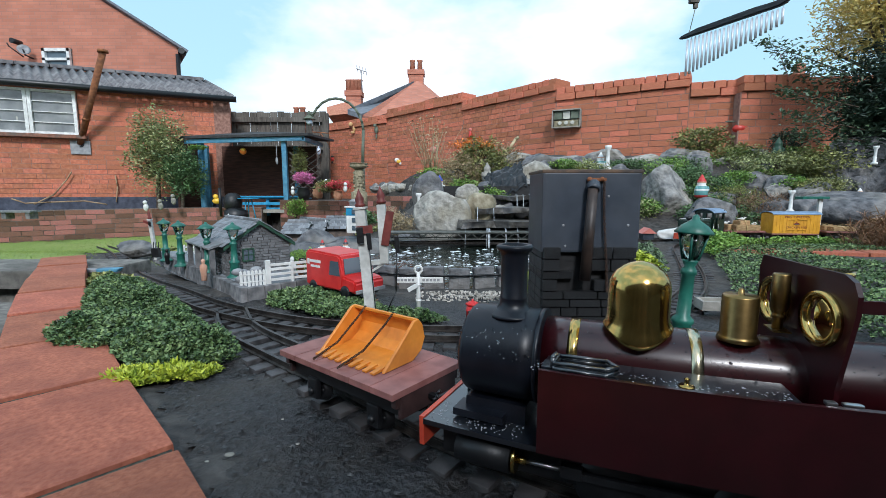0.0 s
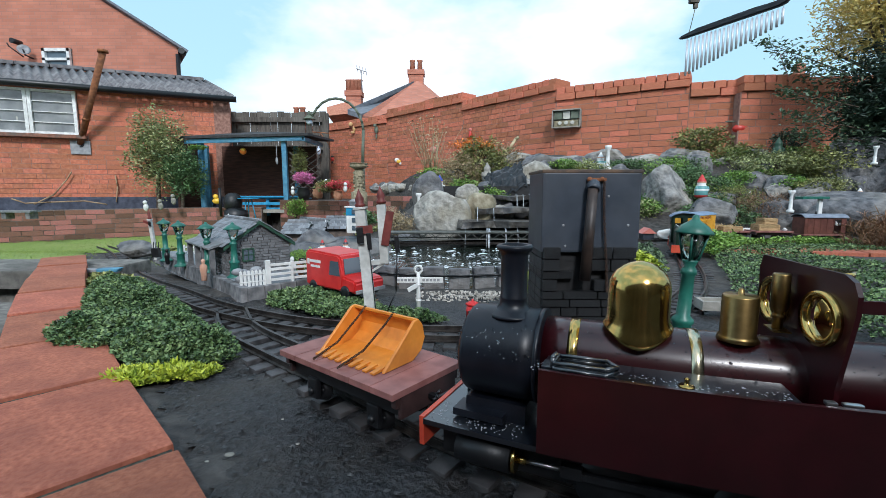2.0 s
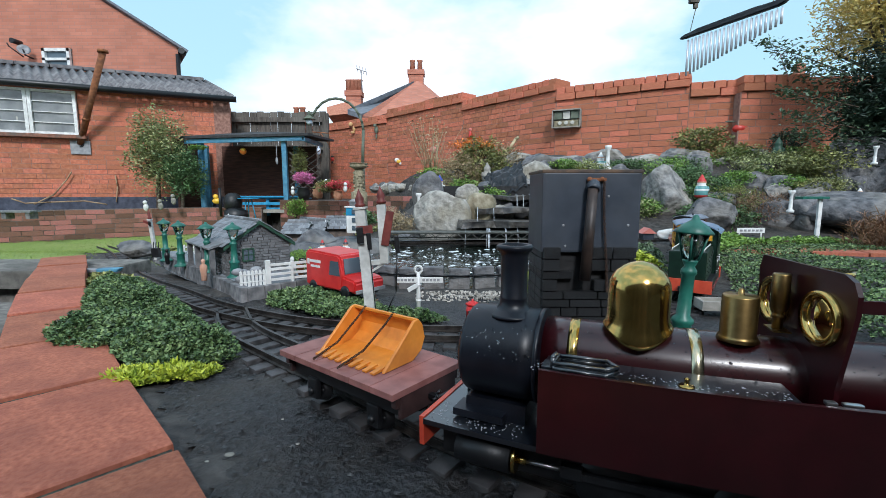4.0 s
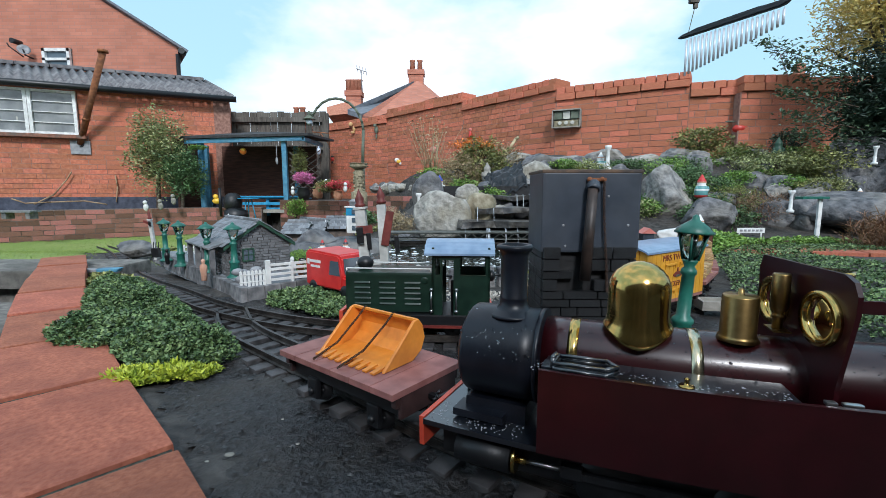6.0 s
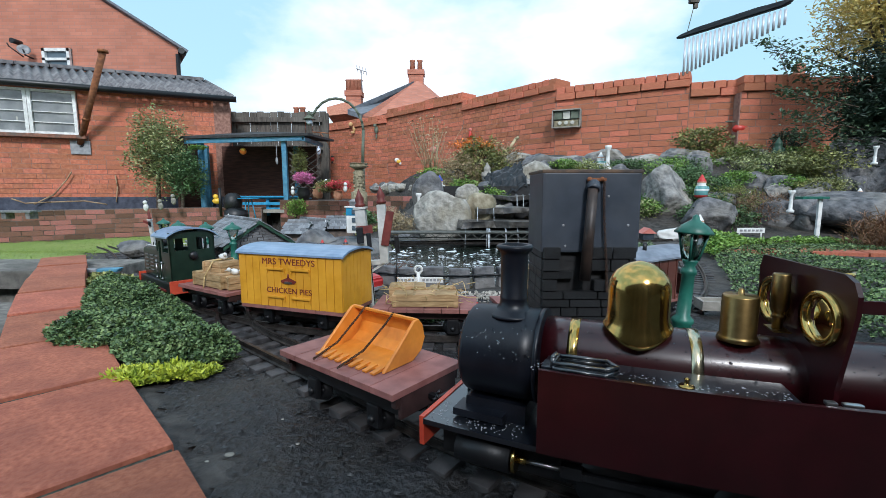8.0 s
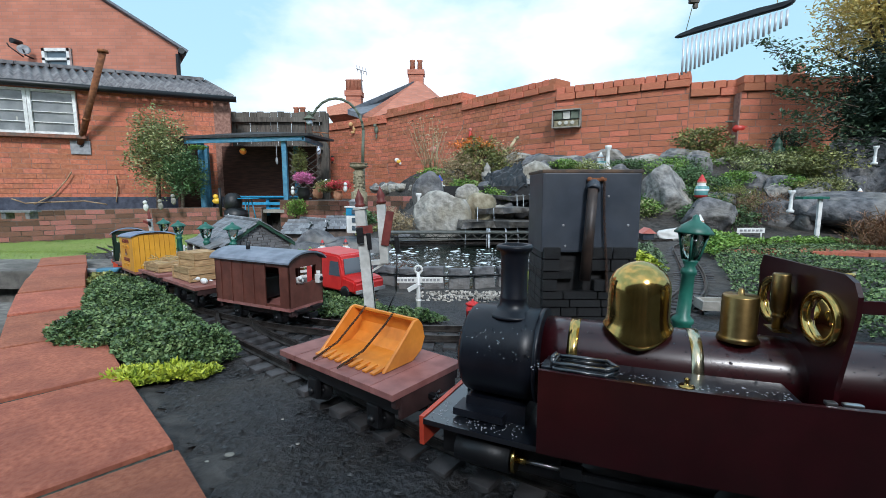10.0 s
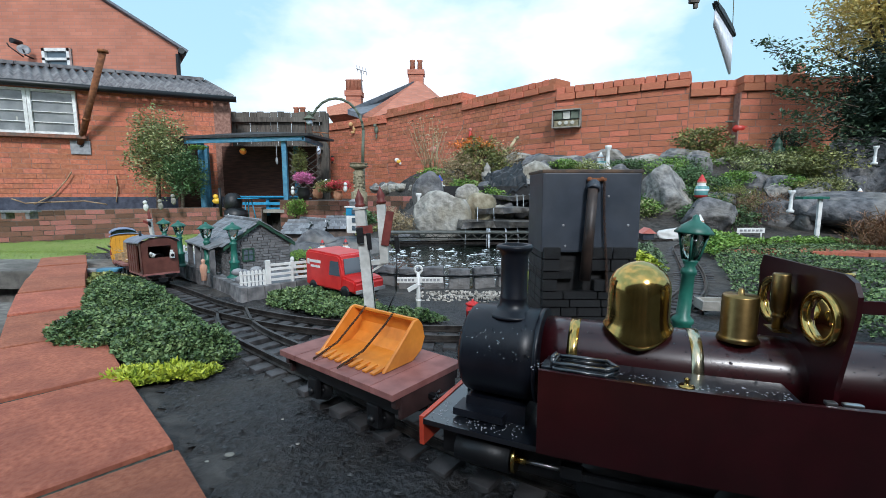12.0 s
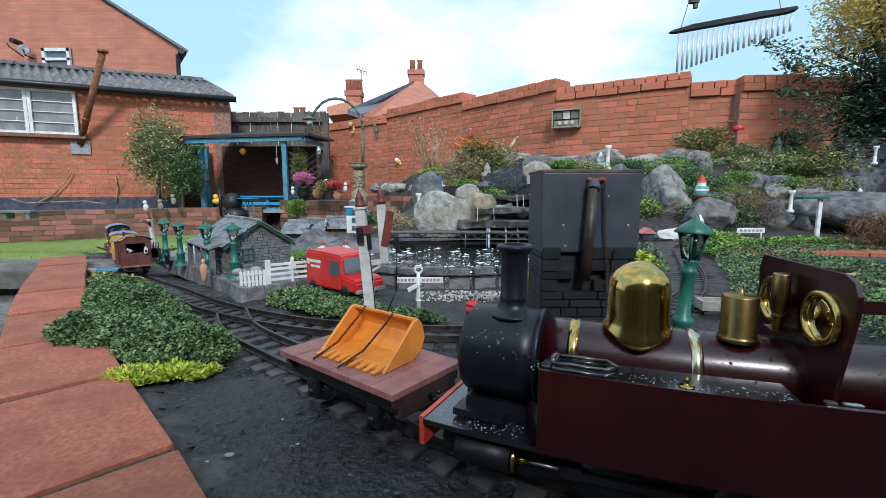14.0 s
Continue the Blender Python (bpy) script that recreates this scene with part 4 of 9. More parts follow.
def build_diesel():
    """Front towards +x; the cab at the back."""
    t = thing("diesel_locomotive", pose(0, 0, 0), "dark green model diesel locomotive, its cab roof coloured blue for reflected sky", "locomotive")
    bm = bmesh.new()
    box(bm, (0, 0, 0.026), (0.204, 0.092, 0.020), bevel=0.002)
    part("frame", bm, M["black_metal"], t)
    for s in (-1, 1):
        bm = bmesh.new()
        box(bm, (s * 0.103, 0, 0.028), (0.005, 0.098, 0.026), bevel=0.001)
        part("buffer_beam", bm, M["red_beam"], t, "red buffer beam")
        bm = bmesh.new()
        box(bm, (s * 0.108, 0, 0.022), (0.010, 0.026, 0.010), bevel=0.002)
        part("coupling", bm, M["black_metal"], t)
        bm = bmesh.new()
        bar(bm, -0.07, 0.07, s * 0.047 - 0.0015, s * 0.047 + 0.0015, 0.017, 0.021, 1)
        part("side_rod", bm, M["rod_red"], t, "dull dark red coupling rod")
    bm = bmesh.new()
    box(bm, (0.037, 0, 0.067), (0.124, 0.072, 0.060), bevel=0.003)
    part("hood", bm, M["loco_green"], t, "dark green engine hood")
    for s in (-1, 1):
        for gx in (0.075, 0.040, 0.005):
            for k in range(5):
                bm = bmesh.new()
                box(bm, (gx, s * 0.0365, 0.050 + 0.008 * k), (0.022, 0.0015, 0.003), Matrix.Rotation(s * 0.5, 3, "X"), bevel=0.0004)
                part("louvre", bm, M["loco_green"], t)
    bm = bmesh.new()
    ball(bm, (0.078, 0, 0.106), 0.012, (1, 1, 0.9), 16)
    rod(bm, (0.078, 0, 0.094), (0.078, 0, 0.104), 0.007)
    part("exhaust_drum", bm, M["black_metal"], t)
    bm = bmesh.new()
    for s in (-1, 1):
        tube(bm, [(0.098, s * 0.03, 0.098), (0.098, s * 0.03, 0.102), (-0.02, s * 0.03, 0.102), (-0.02, s * 0.03, 0.098)], 0.0011, 6)
    part("handrail", bm, M["white"], t, "pale handrails along the hood")
    # cab: four walls with openings
    for sy in (-1, 1):
        bm = bmesh.new()
        a, b = sorted((sy * 0.044, sy * 0.041))
        panel_with_hole(bm, "y", a, b, -0.101, -0.052, 0.036, 0.128, -0.095, -0.061, 0.096, 0.122)
        panel_with_hole(bm, "y", a, b, -0.037, -0.023, 0.036, 0.128, -0.034, -0.027, 0.096, 0.120)
        panel_with_hole(bm, "y", a, b, -0.052, -0.037, 0.118, 0.128, -0.045, -0.045, 0.12, 0.12)
        part("cab_side", bm, M["loco_green"], t, "dark green cab side with open windows")
    for x in (-0.101, -0.026):
        bm = bmesh.new()
        panel_with_hole(bm, "x", x, x + 0.003, -0.044, 0.0, 0.036, 0.136, -0.034, -0.008, 0.100, 0.124)
        panel_with_hole(bm, "x", x, x + 0.003, 0.0, 0.044, 0.036, 0.136, 0.008, 0.034, 0.100, 0.124)
        part("cab_end", bm, M["loco_green"], t, "dark green cab end with two windows")
    bm = bmesh.new()
    box(bm, (-0.062, 0, 0.06), (0.03, 0.05, 0.05), bevel=0.003)
    part("control_desk", bm, M["black_metal"], t)
    bm = bmesh.new()
    curved_roof(bm, 0.094, 0.100, 0.128, 0.017)
    bmesh.ops.translate(bm, verts=bm.verts, vec=(-0.060, 0, 0))
    part("cab_roof", bm, M["roof_sky_blue"], t, "arched cab roof, coloured blue-grey for reflected sky")
    for s in (-1, 1):
        for x in (-0.022, -0.056):
            bm = bmesh.new()
            rod(bm, (x, s * 0.0465, 0.042), (x, s * 0.0465, 0.074), 0.0012, seg=6)
            for z in (0.042, 0.074):
                ball(bm, (x, s * 0.046, z), 0.003, seg=6)
            part("grab_rail", bm, M["steel"], t, "steel grab rail")
    for s in (-1, 1):
        bm = bmesh.new()
        lathe(bm, [(0.0050, 0), (0.0050, 0.0012), (0.0042, 0.0018), (0.001, 0.0018)], (-0.012, s * 0.036, 0.086), 20, Matrix.Rotation(-s * math.pi / 2, 3, "X"))
        part("works_plate", bm, M["loco_green"], t)
    bm = bmesh.new()
    ball(bm, (-0.104, 0.0, 0.088), 0.009, (0.6, 1, 1), 12)
    part("tail_lamp", bm, M["black_metal"], t)
    TRAIN.append((t, 0.108, 0.05, [wheelset(t, s * 0.05, r=0.014) for s in (-1, 1)]))


def crate(t, c, s, ang=0.0):
    """A slatted wooden crate: a body and its slats."""
    rot = Matrix.Rotation(ang, 3, "Z")
    bm = bmesh.new()
    box(bm, c, (s[0] * 0.94, s[1] * 0.94, s[2] * 0.96), rot)
    body = part("crate", bm, M["crate_wood"], t, "slatted wooden crate")
    c = Vector(c)

    def slat(off, size):
        b2 = bmesh.new()
        box(b2, c + rot @ Vector(off), size, rot)
        part("slat", b2, M["crate_wood"], body)

    n = max(2, int(s[2] / 0.009))
    for k in range(n):
        z = -s[2] / 2 + (k + 0.5) * s[2] / n
        for sgn in (-1, 1):
            slat((0, sgn * s[1] / 2, z), (s[0], 0.0018, s[2] / n * 0.86))
            slat((sgn * s[0] / 2, 0, z), (0.0018, s[1], s[2] / n * 0.86))
    for sx in (-1, 1):
        for sy in (-1, 1):
            slat((sx * (s[0] / 2 - 0.003), sy * (s[1] / 2 + 0.0014), 0), (0.005, 0.0015, s[2]))
    for k in range(3):
        slat(((k - 1) * s[0] / 3, 0, s[2] / 2), (s[0] / 3 * 0.88, s[1] * 1.02, 0.002))


def gull(bm, c, ang, k=1.0):
    rot = Matrix.Rotation(ang, 3, "Z")
    c = Vector(c)
    for p, r, s in (((0, 0, 0.006), 0.0065, (1.7, 0.9, 0.9)), ((0.010, 0, 0.011), 0.0038, (1, 1, 1)), ((-0.012, 0, 0.0065), 0.003, (2.0, 0.9, 0.5))):
        ball(bm, c + rot @ (Vector(p) * k), r * k, s, 8)
    rod(bm, c + rot @ (Vector((0.013, 0, 0.011)) * k), c + rot @ (Vector((0.018, 0, 0.010)) * k), 0.0012 * k, 0.0003, seg=6)


M["crate_wood"] = surf("crate_wood", (0.30, 0.19, 0.085), (0.50, 0.34, 0.17), 60, 0.75, 0.3, stain=(0.24, 0.15, 0.07), stain_scale=30, stain_amount=0.5, rnd=0.2, depth=0.0008, stretch=(1, 1, 6))
M["straw"] = surf("straw", (0.36, 0.25, 0.10), (0.58, 0.45, 0.22), 80, 0.85, 0.3, rnd=0.25, depth=0.0008)


def build_flat(kind, behind):
    t = thing("flat_wagon", pose(0, 0, 0), "red oxide flat wagon loaded with wooden crates", "wagon", group="flat wagons")
    L, W, z = 0.145, 0.094, 0.045
    ws = chassis(t, L, W, z, 6)
    rnd = random.Random(kind)
    if kind == 1:
        spec = [((0.028, -0.02, 0.013), (0.060, 0.036, 0.024), 0.05), ((-0.030, -0.022, 0.011), (0.042, 0.034, 0.020), 0.2), ((0.0, 0.016, 0.013), (0.085, 0.036, 0.024), 0.0),
                ((0.004, 0.002, 0.035), (0.046, 0.040, 0.018), 0.15), ((-0.045, 0.012, 0.012), (0.036, 0.03, 0.022), -0.2)]
        birds = [((0.05, -0.030, 0.026), 2.6), ((-0.015, -0.046, 0.0), 0.3), ((0.0, 0.0, 0.046), 2.9), ((-0.045, 0.01, 0.024), 1.5)]
    elif kind == 2:
        spec = [((0.030, -0.018, 0.012), (0.052, 0.036, 0.022), 0.1), ((-0.018, -0.016, 0.010), (0.034, 0.040, 0.018), -0.3), ((0.0, 0.022, 0.010), (0.090, 0.030, 0.018), 0.05)]
        birds = []
    else:
        spec = [((0.014, 0, 0.014), (0.080, 0.066, 0.026), 0.0), ((0.010, 0.0, 0.041), (0.055, 0.050, 0.026), 0.15)]
        birds = [((-0.052, 0.02, 0.0), 1.0)]
    for c, s, a in spec:
        crate(t, (c[0], c[1], c[2] + z), s, a)
    for c, a in birds:
        bm = bmesh.new()
        gull(bm, (c[0], c[1], c[2] + z), a)
        part("gull_ornament", bm, M["white"], t, "small white bird ornament")
    if kind == 2:
        bm = bmesh.new()
        for k in range(110):
            p = Vector((rnd.uniform(-0.06, 0.06), rnd.uniform(-0.04, 0.035), z + rnd.uniform(0.003, 0.03)))
            q = p + Vector((rnd.uniform(-1, 1), rnd.uniform(-1, 1), rnd.uniform(-0.5, 0.3))).normalized() * 0.018
            q.z = max(q.z, z + 0.001)
            rod(bm, p, q, 0.0006, seg=4)
        ob = part("straw", bm, M["straw"], t, "loose straw packing")
        tagged(ob, kind="stuff")
    if kind == 1:
        bm = bmesh.new()
        tube(bm, [(0.0, -0.041, z), (0.002, -0.040, z + 0.024), (0.001, -0.02, z + 0.047), (0.0, 0.02, z + 0.047), (0.001, 0.038, z + 0.02), (0, 0.042, z)], 0.0014, 6)
        part("rope", bm, M["straw"], t, "pale lashing rope")
    TRAIN.append((t, behind, L * 0.27, ws))


M["dark_red"] = surf("dark_red_lettering", (0.14, 0.02, 0.012), (0.20, 0.035, 0.02), 60, 0.6, 0.0)


def planked(bm, axis, a, b, lo, hi, z0, z1, n):
    w = (hi - lo) / n
    for k in range(n):
        prism(bm, [(lo + k * w + 0.0004, z0), (lo + (k + 1) * w - 0.0004, z0), (lo + (k + 1) * w - 0.0004, z1), (lo + k * w + 0.0004, z1)], axis, a, b)


def build_yellow_van(behind):
    t = thing("goods_van", pose(0, 0, 0), "yellow planked goods van lettered for chicken pies, with a blue-grey roof", "wagon")
    L, W, z0, z1 = 0.178, 0.094, 0.036, 0.122
    ws = chassis(t, L, W, z0, 4)
    bm = bmesh.new()
    box(bm, (0, 0, (z0 + z1) / 2), (L - 0.006, W - 0.006, z1 - z0 - 0.001))
    for x in (-1, 1):
        prism(bm, [(-W / 2 + 0.004, z1 - 0.002), (W / 2 - 0.004, z1 - 0.002), (W / 4, z1 + 0.005), (-W / 4, z1 + 0.005)], "x", x * (L / 2 - 0.004), x * (L / 2 - 0.001))
    part("body", bm, M["van_seam"], t)
    for s in (-1, 1):
        for axis, half, lo, n in (("y", W / 2, -L / 2, 14), ("x", L / 2, -W / 2 + 0.003, 8)):
            wd = -2 * lo / n
            for k in range(n):
                bm = bmesh.new()
                planked(bm, axis, s * (half - 0.003), s * half, lo + k * wd, lo + (k + 1) * wd, z0, z1, 1)
                part("board", bm, M["van_yellow"], t)
        face = pose(0, s * (W / 2 + 0.0004), 0, 90, 0, 0 if s < 0 else 180)
        for words, z, size in (("MRS TWEEDYS", 0.1075, 0.0140), ("CHICKEN PIES", 0.0620, 0.0125)):
            writing(t, words, face @ pose(0, z, 0), size, M["dark_red"])
        for x in (-0.022, 0.021):
            for z in (0.0965, 0.0520):
                bm = bmesh.new()
                box(bm, (x * -s, s * (W / 2 + 0.0018), z), (0.032, 0.003, 0.0035), bevel=0.0008)
                box(bm, (x * -s + 0.015, s * (W / 2 + 0.001), z - 0.003), (0.002, 0.002, 0.008))
                box(bm, (x * -s - 0.015, s * (W / 2 + 0.001), z - 0.003), (0.002, 0.002, 0.008))
                part("hinge_bar", bm, M["van_yellow"], t, "yellow door bar")
        bm = bmesh.new()
        prism(bm, [(-0.014, 0.078), (0.0, 0.084), (0.014, 0.078), (0.010, 0.074), (-0.010, 0.074)], "y", s * (W / 2 + 0.0002), s * (W / 2 + 0.0012))
        rod(bm, (0, s * (W / 2 + 0.0006), 0.083), (0, s * (W / 2 + 0.0006), 0.089), 0.0014, seg=6)
        part("pie_emblem", bm, M["dark_red"], t, "painted pie emblem")
        bm = bmesh.new()
        box(bm, (0, s * (W / 2 + 0.0012), 0.0755), (0.013, 0.0012, 0.0035))
        part("pie_dish", bm, M["steel"], t)
    bm = bmesh.new()
    curved_roof(bm, L + 0.008, W + 0.006, z1 - 0.001, 0.010)
    part("roof", bm, M["roof_sky_blue"], t, "arched blue-grey roof")
    TRAIN.append((t, behind, L * 0.27, ws))


M["van_seam"] = surf("van_seam", (0.25, 0.11, 0.01), (0.33, 0.15, 0.015), 50, 0.7, 0.1)


def build_brake_van(behind):
    t = thing("brake_van", pose(0, 0, 0), "dark red-brown brake van with an open end window", "wagon")
    L, W, z0, z1 = 0.185, 0.096, 0.036, 0.116
    ws = chassis(t, L, W, z0, 4)
    bm = bmesh.new()
    panel_with_hole(bm, "x", -L / 2, -L / 2 + 0.003, -W / 2, W / 2, z0, z1, -0.030, 0.030, 0.076, 0.106)
    prism(bm, [(-W / 2 + 0.004, z1), (W / 2 - 0.004, z1), (W / 4, z1 + 0.012), (-W / 4, z1 + 0.012)], "x", -L / 2, -L / 2 + 0.003)
    part("end_panel", bm, M["van_brown"], t, "red-brown end with an open window")
    bm = bmesh.new()
    box(bm, (L / 2 - 0.0015, 0, (z0 + z1) / 2), (0.003, W, z1 - z0))
    part("front_panel", bm, M["van_brown"], t)
    for s in (-1, 1):
        bm = bmesh.new()
        a, b = sorted((s * W / 2, s * (W / 2 - 0.003)))
        panel_with_hole(bm, "y", a, b, -L / 2, L / 2, z0, z1, -0.070, -0.036, z0 + 0.004, 0.108)
        part("side_panel", bm, M["van_brown"], t, "red-brown side with a doorway")
        for k in range(5):
            bm = bmesh.new()
            box(bm, (0.02 + (k - 2) * 0.028, s * (W / 2 + 0.0008), (z0 + z1) / 2), (0.003, 0.0016, z1 - z0), bevel=0.0004)
            part("batten", bm, M["van_brown"], t)
    bm = bmesh.new()
    box(bm, (0.01, 0, 0.06), (0.04, 0.06, 0.04), bevel=0.003)
    part("stove_bench", bm, M["black_metal"], t)
    bm = bmesh.new()
    curved_roof(bm, L + 0.012, W + 0.014, z1 + 0.002, 0.016)
    part("roof", bm, M["roof_grey"], t, "arched grey roof")
    bm = bmesh.new()
    rod(bm, (0.03, 0.02, 0.128), (0.03, 0.02, 0.146), 0.004)
    part("stove_pipe", bm, M["black_metal"], t)
    bm = bmesh.new()
    box(bm, (-L / 2 - 0.005, -0.030, 0.080), (0.010, 0.012, 0.016), bevel=0.002)
    rod(bm, (-L / 2 - 0.004, -0.030, 0.087), (-L / 2 - 0.004, -0.030, 0.094), 0.004)
    part("tail_lamp", bm, M["white"], t, "white tail lamp")
    bm = bmesh.new()
    rod(bm, (-L / 2 - 0.0095, -0.030, 0.080), (-L / 2 - 0.0125, -0.030, 0.080), 0.0042)
    part("lamp_lens", bm, M["black_metal"], t)
    bm = bmesh.new()
    gull(bm, (-L / 2 + 0.004, 0.018, 0.076), 2.5, 1.1)
    part("gull_ornament", bm, M["white"], t, "small white bird ornament at the window")
    bm = bmesh.new()
    for s in (-1, 1):
        box(bm, (-L / 2 - 0.004, s * 0.022, z0 - 0.006), (0.008, 0.03, 0.003))
    part("footboard", bm, M["black_metal"], t)
    TRAIN.append((t, behind, L * 0.27, ws))


M["roof_grey"] = surf("grey_roof", (0.14, 0.16, 0.20), (0.24, 0.27, 0.33), 40, 0.5, 0.15, depth=0.0006)
build_diesel()
build_flat(1, 0.318)
build_yellow_van(0.508)
build_flat(2, 0.698)
build_flat(3, 0.872)
build_brake_van(1.065)
for _v in TRAIN:
    _v[0].scale = (SIZE, 0.97, 1.02) if _v[0].name != "brake_van" else (0.95, 0.80, 0.92)


# ---- far buildings and the end of the garden ----
M["slate_roof"] = surf("slate_roof", (0.10, 0.115, 0.14), (0.17, 0.185, 0.21), 9, 0.55, 0.3, stain=(0.2, 0.2, 0.2), stain_scale=2, stain_amount=0.4)
M["pot"] = surf("chimney_pot", (0.38, 0.15, 0.09), (0.5, 0.22, 0.14), 20, 0.8, 0.3)
M["pane"] = glass("pane", (0.75, 0.8, 0.82), 0.03)
# near-black that paints the unlit room behind the shed window
M["room_shade_slab"] = surf("room_shade_slab", (0.03, 0.03, 0.035), (0.09, 0.085, 0.08), 4, 0.9, 0.0, stain=(0.2, 0.19, 0.18), stain_scale=3, stain_amount=0.6)
M["lead"] = surf("lead_flashing", (0.2, 0.2, 0.21), (0.34, 0.34, 0.35), 20, 0.6, 0.3)
M["curtain"] = surf("pale_curtain", (0.35, 0.34, 0.3), (0.6, 0.58, 0.52), 9, 0.9, 0.1)


def back_off(bm, y):
    """The house stands askew: its depth runs away to the side."""
    for v in bm.verts:
        v.co.x -= (v.co.y - y) * 0.75


def build_gable_house():
    h = thing("house", pose(0, 0, 0), "two-storey red brick house with a plain gable end", "house")
    y = 9.5
    bm = bmesh.new()
    prism(bm, [(-10.8, -0.3), (-5.42, -0.3), (-5.42, 3.14), (-7.95, 4.72), (-10.8, 3.35)], "y", y, y + 3)
    back_off(bm, y)
    part("wall", bm, M["far_brick"], h)
    bm = bmesh.new()
    for (a, b) in (((-5.25, 3.02), (-8.0, 4.78)), ((-7.9, 4.78), (-11.0, 3.30))):
        prism(bm, [a, b, (b[0], b[1] + 0.045), (a[0] + (0.03 if a[0] > -6 else 0), a[1] + 0.04)], "y", y - 0.10, y + 3.1)
    back_off(bm, y)
    part("roof", bm, M["slate_roof"], h)
    bm = bmesh.new()
    rod(bm, (-5.28, y - 0.12, 3.05), (-5.32, y, 3.05), 0.06)
    rod(bm, (-5.40, y - 0.05, 3.0), (-5.45, y - 0.05, -0.2), 0.04)
    part("gutter", bm, M["black_metal"], h)
    w = part("window", bmesh.new(), M["white"], h)
    bm = bmesh.new()
    a, b = Vector((-8.140, 9.450, 2.827)), Vector((-7.579, 9.450, 3.113))
    for q in ((a.x, a.x + 0.06, a.z - 0.5, b.z), (b.x - 0.06, b.x, a.z - 0.5, b.z), (a.x, b.x, b.z - 0.06, b.z), (a.x, b.x, b.z - 0.24, b.z - 0.19), (a.x, b.x, a.z - 0.5, a.z - 0.44)):
        box(bm, ((q[0] + q[1]) / 2, 9.45, (q[2] + q[3]) / 2), (q[1] - q[0], 0.08, q[3] - q[2]))
    part("frame", bm, M["white"], w, "white window frame")
    bm = bmesh.new()
    box(bm, ((a.x + b.x) / 2, 9.475, (a.z + b.z) / 2 - 0.25), (b.x - a.x, 0.02, b.z - a.z + 0.5))
    part("pane", bm, M["window_dark"], w)
    d = thing("satellite_dish", pose(*(-8.388, 9.300, 3.046)), "grey satellite dish on a gable wall", "dish")
    bm = bmesh.new()
    lathe(bm, [(0.005, -0.03), (0.06, -0.024), (0.105, 0.0), (0.108, 0.004), (0.06, -0.019), (0.005, -0.026)], (0, 0, 0), 24, Euler((radians(70), 0, radians(40))).to_matrix())
    part("bowl", bm, M["lead"], d)
    bm = bmesh.new()
    tube(bm, [(0, 0.2, -0.12), (0, 0.02, -0.1), (0, -0.02, 0)], 0.015)
    tube(bm, [(0, -0.02, -0.15), (-0.1, -0.2, 0.0), (-0.12, -0.22, 0.06)], 0.012)
    part("arm", bm, M["black_metal"], d)
    v = thing("wall_vent", pose(*(-8.616, 9.420, 3.224)), "small dark flue cowl on a gable wall", "vent")
    bm = bmesh.new()
    rod(bm, (0, 0.1, 0), (0, -0.12, 0), 0.05)
    part("cowl", bm, M["black_metal"], v)


M["window_dark"] = surf("window_glass_dark", (0.05, 0.07, 0.09), (0.12, 0.15, 0.18), 2, 0.05, 0.0, coat=1.0, rough_var=0.02)
build_gable_house()


def build_shed_window():
    """The white window in the outbuilding; local x along the wall, y inwards."""
    d = (HOUSE_B - HOUSE_A).normalized()
    ang = math.atan2(d.y, d.x)
    right = 1.73           # its distance from the wall's corner
    base = HOUSE_B - d * right
    w = thing("window_1", Matrix.Translation((base.x, base.y, 0)) @ Matrix.Rotation(ang, 4, "Z"), "white painted small-paned window, reflected sky painted pale on its panes", "window", kind="structure")
    z0, z1, W = 0.93, 1.462, 1.9
    # thin dark slab in place of an unlit room
    bm = bmesh.new()
    box(bm, (-W / 2, 0.0, (z0 + z1) / 2), (W, 0.03, z1 - z0))
    part("room_shade_slab", bm, M["room_shade_slab"], w)
    for x0 in (0, -0.48, -0.96, -1.44):
        bm = bmesh.new()
        for x in (x0 - 0.02, x0 - 0.46):
            box(bm, (x, -0.035, (z0 + z1) / 2), (0.035, 0.04, z1 - z0 + (0.004 if x0 in (0, -0.96) else 0)))
        for k in range(5):
            z = z0 + 0.015 + (z1 - z0 - 0.03) * k / 4
            box(bm, (x0 - 0.24, -0.033, z), (0.44, 0.03, 0.030 if k in (0, 4) else 0.010))
        part("frame", bm, M["white"], w)
        for k in range(4):
            bm = bmesh.new()
            box(bm, (x0 - 0.24, -0.0225, z0 + 0.015 + (z1 - z0 - 0.03) * (k + 0.5) / 4), (0.42, 0.004, 0.115))
            p = part("pane", bm, M["window_sky_pale"], w)
    bm = bmesh.new()
    box(bm, (-W / 2 + 0.05, -0.05, z0 - 0.025), (W + 0.05, 0.10, 0.045), bevel=0.008)
    part("sill", bm, M["old_brick"], w, "red brick sill")
    rnd = random.Random(8)
    for x, z, s in ((-0.17, 1.40, 0.05), (-0.20, 0.99, 0.08), (-0.75, 1.43, 0.03), (-0.6, 1.1, 0.10), (-0.35, 1.06, 0.06)):
        bm = bmesh.new()
        ball(bm, (x, -0.019, z), s, (1, 0.06, 0.75), 8)
        part("paper_patch", bm, M["curtain"], w, "pale paper against the pane")


# pale grey in the pane colour stands in for reflected sky
M["window_sky_pale"] = surf("sky_pale_pane", (0.10, 0.11, 0.115), (0.24, 0.25, 0.25), 5, 0.12, 0.0, stain=(0.36, 0.36, 0.34), stain_scale=4, stain_amount=0.6, rough_var=0.1, coat=0.5)
build_shed_window()


